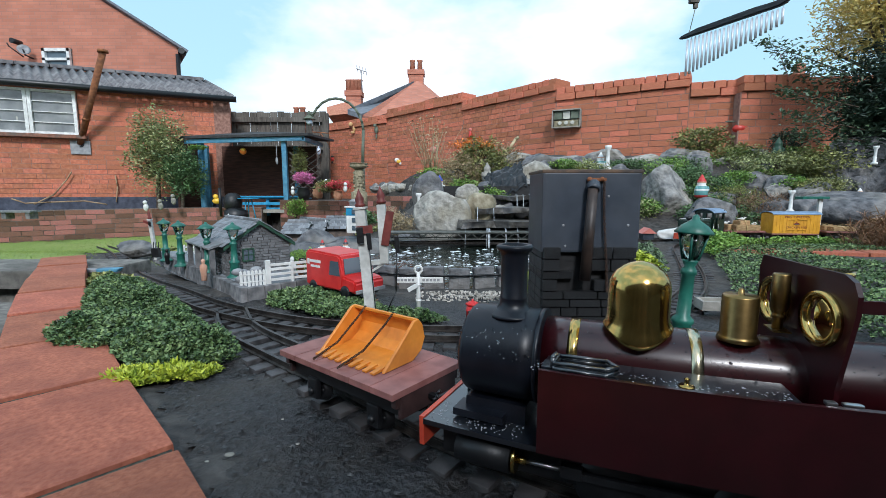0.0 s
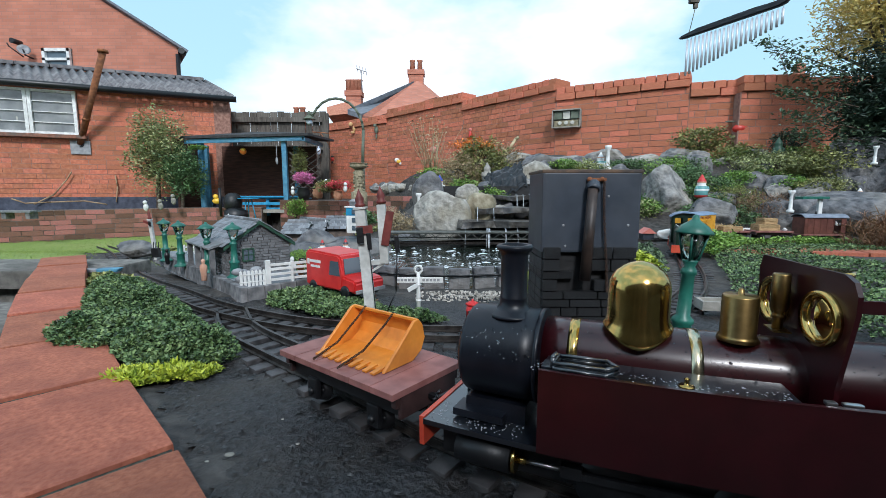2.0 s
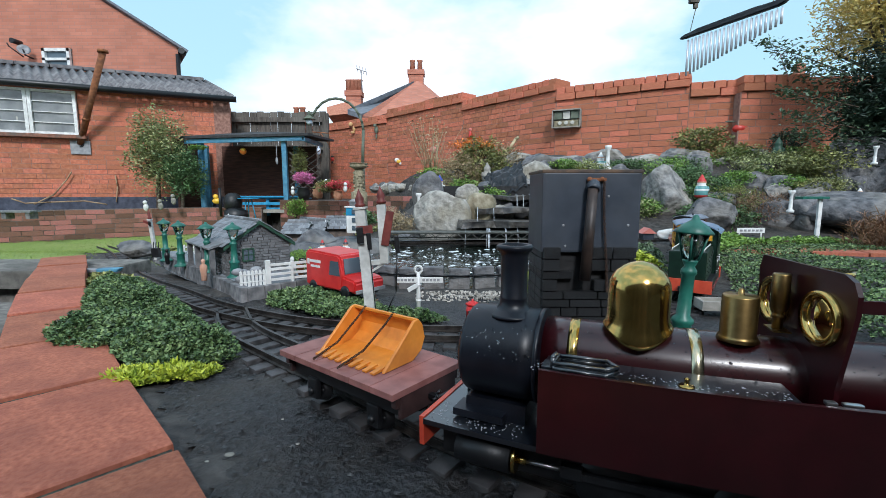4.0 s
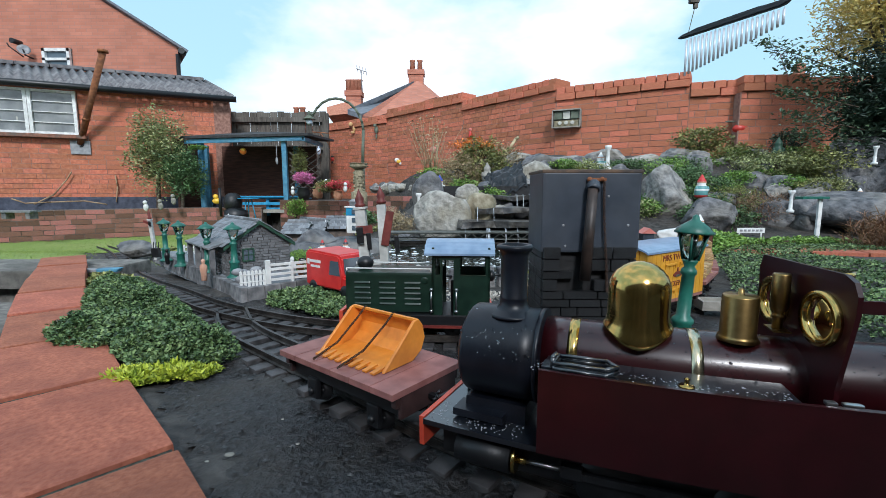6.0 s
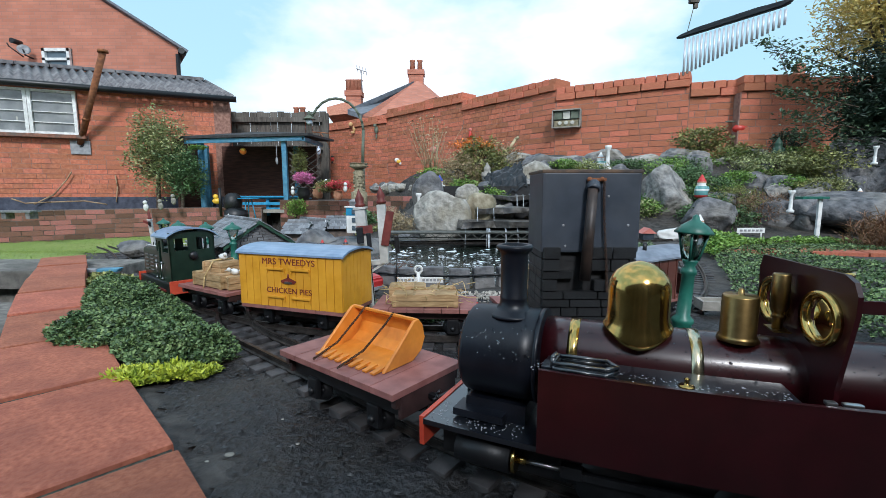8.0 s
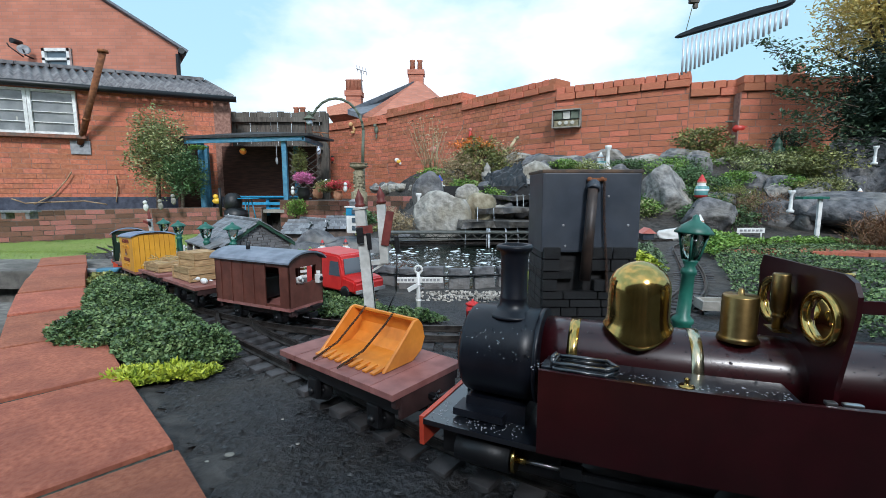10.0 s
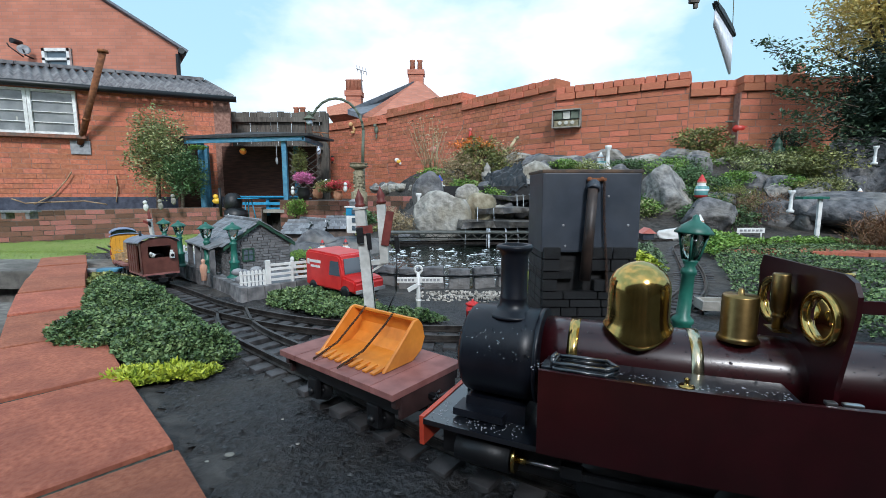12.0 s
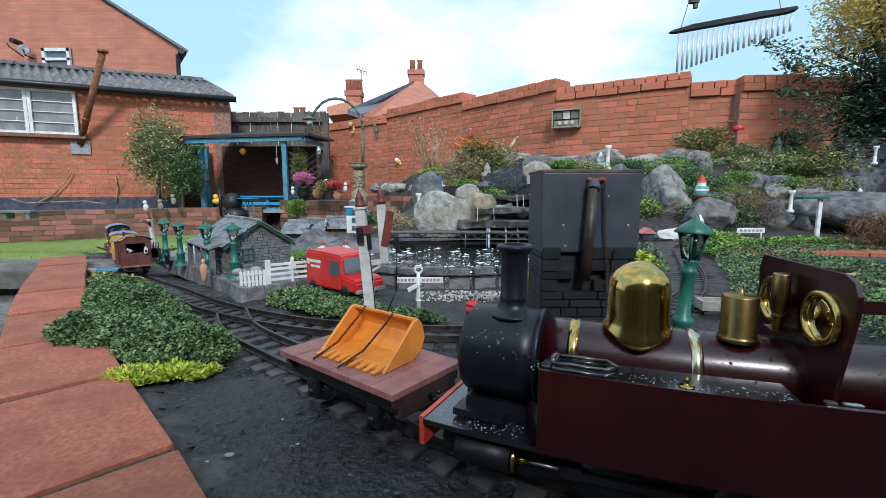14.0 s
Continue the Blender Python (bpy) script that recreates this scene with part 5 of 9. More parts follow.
def build_flue():
    f = thing("flue_pipe", pose(0, 0, 0), "rusty leaning stove pipe fixed to a brick wall", "pipe")
    p, q = Vector((-4.607, 5.750, 0.825)), Vector((-3.991, 5.450, 1.851))
    bm = bmesh.new()
    rod(bm, p, q, 0.036, seg=20)
    part("pipe", bm, M["rust"], f)
    bm = bmesh.new()
    rod(bm, q - Vector((0, 0, 0.01)), q + Vector((0.0, 0, 0.02)), 0.055, seg=20)
    rod(bm, p.lerp(q, 0.28) - Vector((0, 0, 0.012)), p.lerp(q, 0.28) + Vector((0, 0, 0.012)), 0.043, seg=20)
    part("cowl", bm, M["rust"], f)
    bm = bmesh.new()
    rod(bm, p, p + Vector((0.0, 0.16, -0.05)), 0.045, seg=16)
    part("elbow", bm, M["black_metal"], f)
    bm = bmesh.new()
    box(bm, p + Vector((0.0, 0.004, -0.045)), (0.21, 0.025, 0.17), Matrix.Rotation(radians(23.5), 3, "Z"), bevel=0.006)
    part("flashing", bm, M["lead"], f, "grey lead flashing")


build_flue()


def build_plinth():
    """The black damp course at the foot of the outbuilding, and a dead vine on its wall."""
    d = (HOUSE_B - HOUSE_A).normalized()
    ang = math.atan2(d.y, d.x)
    mid = (HOUSE_A + HOUSE_B) / 2
    p = thing("wall_plinth", Matrix.Translation((mid.x, mid.y, 0)) @ Matrix.Rotation(ang, 4, "Z"), "blue-black painted plinth at the wall foot", "plinth", kind="structure")
    bm = bmesh.new()
    box(bm, (0, -0.012, 0.075), ((HOUSE_B - HOUSE_A).length, 0.03, 0.16), bevel=0.004)
    part("band", bm, M["plinth"], p)
    v = thing("dead_vine", pose(0, 0, 0), "pale dead vine stems on the brick wall", "vine")
    for pts in (((-5.055, 5.500, 0.068), (-4.885, 5.600, 0.185), (-4.743, 5.650, 0.375), (-4.701, 5.680, 0.468)), ((-5.132, 5.300, 0.140), (-5.018, 5.350, 0.085), (-4.843, 5.500, 0.095), (-4.503, 5.600, 0.107), (-4.299, 5.700, 0.062)), ((-4.290, 5.850, 0.088), (-4.278, 5.880, 0.294), (-4.294, 5.880, 0.440))):
        bm = bmesh.new()
        tube(bm, pts, 0.008, 6)
        part("stem", bm, M["leaf_dry_stem"], v)
    b = thing("rusty_bracket", pose(*(-3.855, 5.900, 1.219), 0, 38, 0), "rusty iron bracket on the brick wall", "bracket")
    bm = bmesh.new()
    box(bm, (0, 0, 0), (0.22, 0.02, 0.025), bevel=0.004)
    part("bar", bm, M["rust"], b)


M["plinth"] = surf("blue_black_paint", (0.03, 0.035, 0.055), (0.07, 0.078, 0.11), 20, 0.7, 0.3)
M["leaf_dry_stem"] = surf("dry_stem", (0.26, 0.17, 0.09), (0.42, 0.30, 0.18), 30, 0.85, 0.2)
build_plinth()


def build_neighbours():
    def stack(px, z0, z1, w, pots, y):
        s = thing("chimney_stack", pose(px, y, z0), "red brick chimney stack with clay pots", "chimney", group="chimney stacks")
        bm = bmesh.new()
        box(bm, (0, 0, (z1 - z0) / 2), (w, w * 0.8, z1 - z0))
        box(bm, (0, 0, z1 - z0 - 0.04), (w * 1.14, w * 0.95, 0.14))
        box(bm, (0, 0, z1 - z0 - 0.45), (w * 1.1, w * 0.9, 0.07))
        part("stack", bm, M["far_brick"], s)
        for k in range(pots):
            bm = bmesh.new()
            x = (k - (pots - 1) / 2) * w / max(pots, 2) * 1.0
            lathe(bm, [(0.085, 0), (0.07, 0.28), (0.09, 0.30), (0.09, 0.33), (0.05, 0.33)], (x, 0, z1 - z0 + 0.02), 12)
            part("chimney_pot", bm, M["pot"], s)
    stack(-2.51, -0.2, 3.0, 0.42, 4, 13)
    stack(-0.84, -0.2, 3.95, 0.46, 2, 14.5)
    stack(-4.08, -0.2, 2.25, 0.36, 2, 13)
    a = thing("house", pose(0, 0, 0), "neighbouring brick house with a slate roof", "house")
    bm = bmesh.new()
    prism(bm, [(11.6, -0.2), (17.2, -0.2), (17.2, 2.0), (14.4, 3.14), (11.6, 2.02)], "x", -1.2, -0.15)
    bmesh.ops.translate(bm, verts=bm.verts, vec=(0, 0, 0))
    part("wall", bm, M["far_brick"], a)
    bm = bmesh.new()
    # one roof slope seen from the garden, falling towards it
    vs = [bm.verts.new(v) for v in ((-0.865, 14.400, 3.670), (-0.531, 16.000, 3.732), (-1.960, 11.000, 2.083), (-2.339, 11.200, 2.225))]
    bm.faces.new(vs)
    r = bmesh.ops.extrude_face_region(bm, geom=bm.faces[:])
    bmesh.ops.translate(bm, verts=[v for v in r["geom"] if isinstance(v, bmesh.types.BMVert)], vec=(0, 0, -0.12))
    part("roof", bm, M["slate_roof"], a, "grey slate roof")
    bm = bmesh.new()
    vs = [bm.verts.new(v) for v in ((-0.806, 14.300, 3.646), (-0.195, 13.200, 2.929), (-1.946, 10.900, 1.896), (-1.916, 10.900, 2.040))]
    bm.faces.new(vs)
    r = bmesh.ops.extrude_face_region(bm, geom=bm.faces[:])
    bmesh.ops.translate(bm, verts=[v for v in r["geom"] if isinstance(v, bmesh.types.BMVert)], vec=(0.2, 0.4, 0))
    part("gable", bm, M["far_brick"], a)
    b = thing("house", pose(0, 0, 0), "low neighbouring brick house with a ridged roof", "house")
    bm = bmesh.new()
    vs = [bm.verts.new(v) for v in ((-2.496, 12.500, 2.696), (-2.099, 12.500, 2.547), (-2.286, 12.000, 2.281), (-3.031, 12.000, 2.209), (-3.104, 12.200, 2.462))]
    bm.faces.new(vs)
    r = bmesh.ops.extrude_face_region(bm, geom=bm.faces[:])
    bmesh.ops.translate(bm, verts=[v for v in r["geom"] if isinstance(v, bmesh.types.BMVert)], vec=(0, 0.6, -0.1))
    part("roof", bm, M["pot"], b, "weathered red-brown roof")
    bm = bmesh.new()
    box(bm, (-2.4, 13.3, 1.0), (1.6, 1.0, 2.0))
    part("wall", bm, M["far_brick"], b)
    c = thing("house", pose(0, 0, 0), "distant brick house gable behind the garden wall", "house")
    bm = bmesh.new()
    box(bm, Vector((6.981, 9.000, 2.195)) + Vector((0, 0, -1.3)), (0.9, 0.8, 2.9))
    part("wall", bm, M["far_brick"], c)
    bm = bmesh.new()
    box(bm, Vector((6.935, 9.000, 2.640)) + Vector((0, 0, -0.1)), (0.14, 0.14, 0.28))
    part("chimney", bm, M["far_brick"], c)
    for p, q in (((-2.266, 12.800, 3.029), (-2.253, 12.800, 3.572)), ((6.805, 9.000, 2.302), (6.527, 9.000, 2.881))):
        t = thing("tv_aerial", pose(0, 0, 0), "thin metal television aerial", "aerial", group="aerials")
        bm = bmesh.new()
        rod(bm, p, q, 0.012, seg=6)
        q = Vector(q)
        rod(bm, q + Vector((-0.15, 0, 0.03)), q + Vector((0.15, 0, -0.06)), 0.010, seg=6)
        for k in range(4):
            c = q + Vector((-0.12 + 0.08 * k, 0, 0.02 - 0.024 * k))
            rod(bm, c + Vector((0, -0.1, 0.07)), c + Vector((0, 0.1, -0.07)), 0.006, seg=6)
        part("mast", bm, M["lead"], t)


build_neighbours()


def build_fence():
    f = thing("timber_fence", pose(0, 0, 0), "weathered grey timber board fence", "fence", kind="structure")
    rnd = random.Random(2)
    n = 15
    for k in range(n):
        x = -3.36 + k * 0.107
        bm = bmesh.new()
        box(bm, (x, 7.05 + rnd.uniform(-0.006, 0.006), 0.55 + rnd.uniform(-0.012, 0.012)), (0.101, 0.02, 1.78), Matrix.Rotation(rnd.uniform(-0.008, 0.008), 3, "Y"), bevel=0.003)
        part("board", bm, M["dark_wood"], f)
    for z in (1.32, 0.9):
        bm = bmesh.new()
        box(bm, (-2.61, 7.01, z), (1.68, 0.05, 0.07), bevel=0.004)
        part("rail", bm, M["dark_wood"], f)
    bm = bmesh.new()
    box(bm, (-1.80, 6.98, 0.66), (0.09, 0.09, 1.5), bevel=0.006)
    part("post", bm, M["dark_wood"], f)


build_fence()


def build_shelter():
    """The blue garden shelter with its bench."""
    s = thing("garden_shelter", pose(0, 0, 0), "blue painted timber garden shelter with a dark felt roof", "shelter")
    for x, y in ((-3.0, 5.6), (-1.965, 5.6), (-2.05, 6.3), (-3.25, 6.2)):
        bm = bmesh.new()
        box(bm, (x, y, 0.42), (0.055, 0.055, 0.86), bevel=0.004)
        part("post", bm, M["blue"], s)
    bm = bmesh.new()
    prism(bm, [(-3.16, 0.805), (-1.70, 0.845), (-1.70, 0.895), (-3.16, 0.855)], "y", 5.53, 5.565)
    part("fascia", bm, M["blue"], s)
    bm = bmesh.new()
    prism(bm, [(5.53, 0.838), (6.35, 0.85), (6.35, 0.895), (5.53, 0.885)], "x", -1.72, -1.685)
    part("side_fascia", bm, M["blue"], s)
    bm = bmesh.new()
    vs = [(-3.2, 5.5, 0.86), (-1.64, 5.5, 0.90), (-1.55, 6.45, 0.93), (-3.0, 6.5, 0.95), (-2.5, 5.9, 0.98)]
    bot = [bm.verts.new(v) for v in vs[:4]]
    top = [bm.verts.new((x, y, z + 0.03)) for x, y, z in vs[:4]]
    pk = bm.verts.new((-2.45, 5.95, 1.0))
    bm.faces.new(bot)
    for k in range(4):
        bm.faces.new((bot[k], bot[(k + 1) % 4], top[(k + 1) % 4], top[k]))
        bm.faces.new((top[k], top[(k + 1) % 4], pk))
    part("roof", bm, M["felt"], s, "dark felt roof")
    bm = bmesh.new()
    box(bm, (-2.55, 6.42, 0.42), (1.5, 0.03, 0.88))
    part("back_wall", bm, M["brown_board"], s, "dark brown boarded back")
    bm = bmesh.new()
    box(bm, (-3.3, 6.0, 0.42), (0.03, 0.85, 0.88))
    part("side_wall", bm, M["brown_board"], s, "dark brown boarded side")
    # lattice at the open side
    bm = bmesh.new()
    for k in range(-4, 9):
        for sgn in (1, -1):
            x0 = -1.93 + k * 0.075
            a, b = (x0, 0.15), (x0 + sgn * 0.6, 0.80)
            pts = []
            for t in np.linspace(0, 1, 25):
                x = a[0] + (b[0] - a[0]) * t
                if -1.94 < x < -1.64:
                    pts.append((x, 5.66 + (x + 1.94) * 1.4 + 0.006 * sgn, a[1] + (b[1] - a[1]) * t))
            if len(pts) > 2:
                rod(bm, pts[0], pts[-1], 0.007, seg=5)
    part("lattice", bm, M["dark_wood"], s, "weathered wooden lattice")
    b = thing("garden_bench", pose(0, 0, 0), "blue painted wooden garden bench", "bench")
    for k in range(3):
        bm = bmesh.new()
        box(bm, (-2.28, 6.0 - 0.09 * k, 0.135 + 0.012 * k), (1.0, 0.08, 0.02), bevel=0.004)
        part("seat_slat", bm, M["bright_blue"], b)
    for z in (0.10, 0.03):
        bm = bmesh.new()
        box(bm, (-2.28, 5.80, z - 0.03), (1.0, 0.02, 0.035), bevel=0.004)
        part("front_rail", bm, M["bright_blue"], b)
    for x in (-2.75, -2.3, -1.82):
        bm = bmesh.new()
        box(bm, (x, 5.86, 0.02), (0.04, 0.05, 0.22), bevel=0.004)
        part("leg", bm, M["bright_blue"], b)
    bm = bmesh.new()
    box(bm, (-2.5, 6.0, -0.02), (1.5, 0.9, 0.04))
    solo("shelter_floor", bm, M["concrete"], "plain concrete slab under a shelter", "slab", kind="structure")


M["felt"] = surf("roof_felt", (0.02, 0.02, 0.022), (0.05, 0.05, 0.052), 20, 0.9, 0.3)
M["brown_board"] = surf("dark_brown_boards", (0.05, 0.022, 0.015), (0.11, 0.045, 0.03), 8, 0.85, 0.3, stretch=(1, 1, 8))
M["bright_blue"] = surf("bright_blue_paint", (0.02, 0.22, 0.42), (0.05, 0.33, 0.55), 20, 0.5, 0.15)
build_shelter()


def build_arch_lamp():
    l = thing("garden_lamp", pose(0, 0, 0), "tall green-grey swan-neck garden lamp post", "lamp post")
    D = 4.05
    base = Vector((-0.723, 4.050, 0.195))
    bm = bmesh.new()
    top = Vector((-0.710, 4.050, 0.769))
    rod(bm, base + Vector((0, 0, -0.2)), base + Vector((0, 0, 0.25)), 0.022, 0.018)
    rod(bm, base + Vector((0, 0, 0.25)), top, 0.015, 0.013)
    part("post", bm, M["verdigris"], l)
    end = Vector((-1.188, 4.050, 0.901))
    c, r = Vector(((top.x + end.x) / 2, D, top.z - 0.02)), (top.x - end.x) / 2
    pts = [top] + [Vector((c.x + r * math.cos(a), D, c.z + 0.29 * math.sin(a))) for a in [math.pi * k / 12 for k in range(1, 11)]] + [end + Vector((0, 0, 0.02)), end]
    bm = bmesh.new()
    tube(bm, pts, 0.011, 10)
    part("neck", bm, M["verdigris"], l)
    bm = bmesh.new()
    lathe(bm, [(0.012, 0.0), (0.02, -0.01), (0.05, -0.035), (0.055, -0.042), (0.02, -0.03), (0.01, -0.03)], end, 20)
    part("shade", bm, M["verdigris"], l)
    bm = bmesh.new()
    lathe(bm, [(0.026, -0.042), (0.028, -0.07), (0.018, -0.085), (0.003, -0.087)], end, 16)
    part("lamp_glass", bm, M["milk"], l, "milky lamp glass")


M["verdigris"] = surf("green_grey_metal", (0.07, 0.085, 0.06), (0.15, 0.17, 0.12), 30, 0.6, 0.3)
M["milk"] = surf("milky_glass", (0.45, 0.5, 0.6), (0.6, 0.65, 0.72), 30, 0.15, 0.0)
M["stone_orn"] = surf("cast_stone", (0.18, 0.15, 0.09), (0.38, 0.33, 0.22), 40, 0.85, 0.6, stain=(0.12, 0.11, 0.07), stain_scale=15, stain_amount=0.6)
build_arch_lamp()


def build_birdbath():
    b = thing("bird_bath", pose(*(-0.731, 3.900, 0.196)), "mossy carved stone bird bath on a pedestal", "bird bath")
    bm = bmesh.new()
    lathe(bm, [(0.07, -0.12), (0.07, 0.02), (0.05, 0.03), (0.035, 0.05), (0.045, 0.12), (0.04, 0.17), (0.045, 0.2), (0.03, 0.215)], (0, 0, 0), 20)
    rnd = random.Random(1)
    for k in range(60):
        a, z = rnd.uniform(0, 6.3), rnd.uniform(0.04, 0.19)
        ball(bm, (0.042 * math.cos(a), 0.042 * math.sin(a), z), 0.010, seg=6)
    part("pedestal", bm, M["stone_orn"], b)
    bm = bmesh.new()
    lathe(bm, [(0.03, 0.21), (0.05, 0.225), (0.09, 0.245), (0.075, 0.25), (0.075, 0.265), (0.045, 0.262), (0.02, 0.255)], (0, 0, 0), 8)
    lathe(bm, [(0.075, 0.262), (0.082, 0.268), (0.07, 0.272), (0.002, 0.268)], (0, 0, 0), 20)
    part("bowl", bm, M["stone_orn"], b)


build_birdbath()


# ---- things on the walls ----
def ornament(name, at, label, category, pieces, group=""):
    """A small ornament: pieces of (part name, material, list of (offset, radius, stretch))."""
    o = thing(name, pose(*at), label, category, group)
    for pn, mat, blobs in pieces:
        bm = bmesh.new()
        for off, r, s in blobs:
            ball(bm, off, r, s, 12)
        part(pn, bm, M[mat], o)
    return o


M["orange_bright"] = surf("orange_glaze", (0.7, 0.16, 0.02), (0.85, 0.3, 0.03), 30, 0.3, 0.1)
M["yellow_bright"] = surf("yellow_glaze", (0.72, 0.42, 0.03), (0.85, 0.55, 0.06), 30, 0.35, 0.1)
M["red_bright"] = surf("red_glaze", (0.45, 0.03, 0.02), (0.62, 0.06, 0.04), 30, 0.35, 0.1)
M["blue_bright"] = surf("blue_glaze", (0.03, 0.06, 0.40), (0.06, 0.11, 0.55), 30, 0.35, 0.1)
M["skin_clay"] = surf("painted_clay", (0.5, 0.26, 0.17), (0.62, 0.36, 0.26), 40, 0.6, 0.1)
M["pink_ball"] = surf("dusty_pink", (0.5, 0.16, 0.13), (0.62, 0.24, 0.2), 20, 0.5, 0.2)
M["terracotta_pot"] = surf("terracotta_pot", (0.36, 0.16, 0.09), (0.5, 0.26, 0.16), 25, 0.8, 0.3)
M["gold_orn"] = surf("gilt", (0.45, 0.27, 0.10), (0.62, 0.4, 0.18), 40, 0.5, 0.3)
ornament("hanging_ball", (-2.523, 5.700, 0.729), "orange and yellow hanging ball ornament", "ornament", [("ball", "orange_bright", [((0, 0, 0), 0.042, (1, 1, 1))]), ("cap", "yellow_bright", [((0.01, -0.02, 0.02), 0.03, (1, 1, 0.7))])])
ornament("bird_feeder", (-2.046, 5.550, 0.600), "slim hanging bird feeder", "feeder", [("tube", "lead", [((0, 0, 0), 0.02, (0.8, 0.8, 2.2)), ((0, 0, 0.12), 0.008, (0.6, 0.6, 10))])])
ornament("wall_gecko", (-1.466, 7.376, 1.238), "gilt lizard ornament on the wall", "ornament", [("body", "gold_orn", [((-0.03, 0, 0.07), 0.035, (1, 0.5, 1)), ((0.02, 0, 0), 0.03, (0.8, 0.5, 1.8)), ((0, 0, -0.06), 0.03, (1.2, 0.5, 0.7))])])
ornament("wall_owl", (-1.028, 7.011, 1.171), "dark metal bird ornament on the wall", "ornament", [("body", "verdigris", [((0, 0, 0), 0.04, (0.8, 0.5, 1.5)), ((-0.02, -0.01, 0.06), 0.028, (1, 0.6, 1)), ((0.0, 0, -0.1), 0.02, (0.8, 0.5, 2))])])
ornament("wall_lantern", (-1.621, 6.600, 0.696), "small red lantern on the wall", "lantern", [("body", "red_bright", [((0, 0, 0), 0.032, (0.9, 0.9, 1.1))]), ("cap", "black_metal", [((0, 0, 0.035), 0.025, (1, 1, 0.7)), ((0, 0, -0.045), 0.016, (1, 1, 0.8))])])
ornament("fish_ornament", (-0.660, 6.657, 0.667), "orange and white fish ornament on the wall", "ornament", [("body", "white", [((-0.02, 0, 0.02), 0.034, (1.1, 0.5, 0.9)), ((0.035, 0, -0.03), 0.026, (1.2, 0.4, 0.7))]), ("marking", "yellow_bright", [((0.005, -0.008, 0.0), 0.034, (1.0, 0.5, 0.8))])])
ornament("pink_float", (-0.091, 4.300, 0.615), "dusty pink hanging float", "ornament", [("ball", "pink_ball", [((0, 0, 0), 0.034, (1, 1, 1))])])
ornament("wall_figure", (0.332, 5.545, 0.905), "small red metal ornament on the wall", "ornament", [("body", "red_bright", [((0, 0, 0), 0.03, (0.7, 0.5, 1.9)), ((0, 0, -0.07), 0.02, (0.8, 0.5, 1.4))]), ("head", "pink_ball", [((0, 0, 0.07), 0.022, (1, 0.7, 1))])])
ornament("poppy_ornament", (2.470, 3.780, 0.742), "large red poppy ornament", "ornament", [("bloom", "red_bright", [((0, 0, 0), 0.05, (1.3, 0.8, 0.75)), ((0.035, -0.01, 0.015), 0.035, (1.2, 0.7, 0.7))]), ("stem", "verdigris", [((-0.07, 0.02, 0.06), 0.012, (4, 0.6, 0.7))])])
ornament("bell_lamp", (-1.898, 6.900, 0.836), "pale hanging bell lamp on an iron bracket", "lamp", [("glass", "milk", [((0, 0, 0), 0.04, (0.8, 0.8, 1.5)), ((0, 0, 0.08), 0.018, (0.7, 0.7, 2))])])


def build_bracket():
    b = thing("iron_bracket", pose(*(-1.689, 6.750, 1.054)), "thin iron wall bracket", "bracket")
    bm = bmesh.new()
    tube(bm, [(0, 0, 0.05), (0, 0, -0.18)], 0.008)
    tube(bm, [(0, 0, 0.03), (-0.25, 0, 0.05)], 0.007)
    tube(bm, [(0, 0, -0.15), (-0.14, 0, 0.04)], 0.006)
    part("arm", bm, M["rust"], b)


build_bracket()


def build_wall_radio():
    """The grey radio-like box on the side wall."""
    c = Vector((1.219, 4.489, 0.932))
    b = thing("radio_cabinet", pose(c.x, c.y, c.z, 0, 0, -25), "old grey radio cabinet mounted on the brick wall", "radio")
    w, h, d = 0.265, 0.165, 0.10
    bm = bmesh.new()
    for q in (((0, 0, h / 2), (w, d, 0.012)), ((0, 0, -h / 2), (w, d, 0.012)), ((-w / 2, 0, 0), (0.012, d, h)), ((w / 2, 0, 0), (0.012, d, h))):
        box(bm, q[0], q[1], bevel=0.002)
    box(bm, (0, d / 2 - 0.01, 0), (w, 0.012, h))
    part("case", bm, M["concrete"], b, "weathered grey case")
    for x in (-0.08, 0.08):
        bm = bmesh.new()
        box(bm, (x, -d / 2 + 0.03, 0.035), (0.08, 0.01, 0.075), bevel=0.003)
        part("speaker_grille", bm, M["verdigris"], b)
    bm = bmesh.new()
    box(bm, (0, -d / 2 + 0.03, 0.035), (0.065, 0.012, 0.075), bevel=0.003)
    part("dial", bm, M["curtain"], b, "cream dial")
    bm = bmesh.new()
    box(bm, (0, -d / 2 + 0.03, -0.045), (0.235, 0.01, 0.06), bevel=0.003)
    part("lower_panel", bm, M["stone_orn"], b)
    for x in (-0.06, 0.0, 0.06):
        bm = bmesh.new()
        rod(bm, (x, -d / 2 + 0.026, -0.04), (x, -d / 2 + 0.008, -0.04), 0.018, seg=14)
        part("knob", bm, M["curtain"], b, "cream knob")
    v = thing("wall_box", pose(*(-5.378, 5.500, 0.664), 0, 0, 23), "pale slatted vent box on a brick wall", "vent")
    bm = bmesh.new()
    box(bm, (0, 0, 0), (0.12, 0.09, 0.19), bevel=0.004)
    part("case", bm, M["curtain"], v)
    for k in range(4):
        bm = bmesh.new()
        box(bm, (0.0, -0.048, -0.06 + 0.04 * k), (0.10, 0.012, 0.018))
        part("slat", bm, M["concrete"], v)


build_wall_radio()


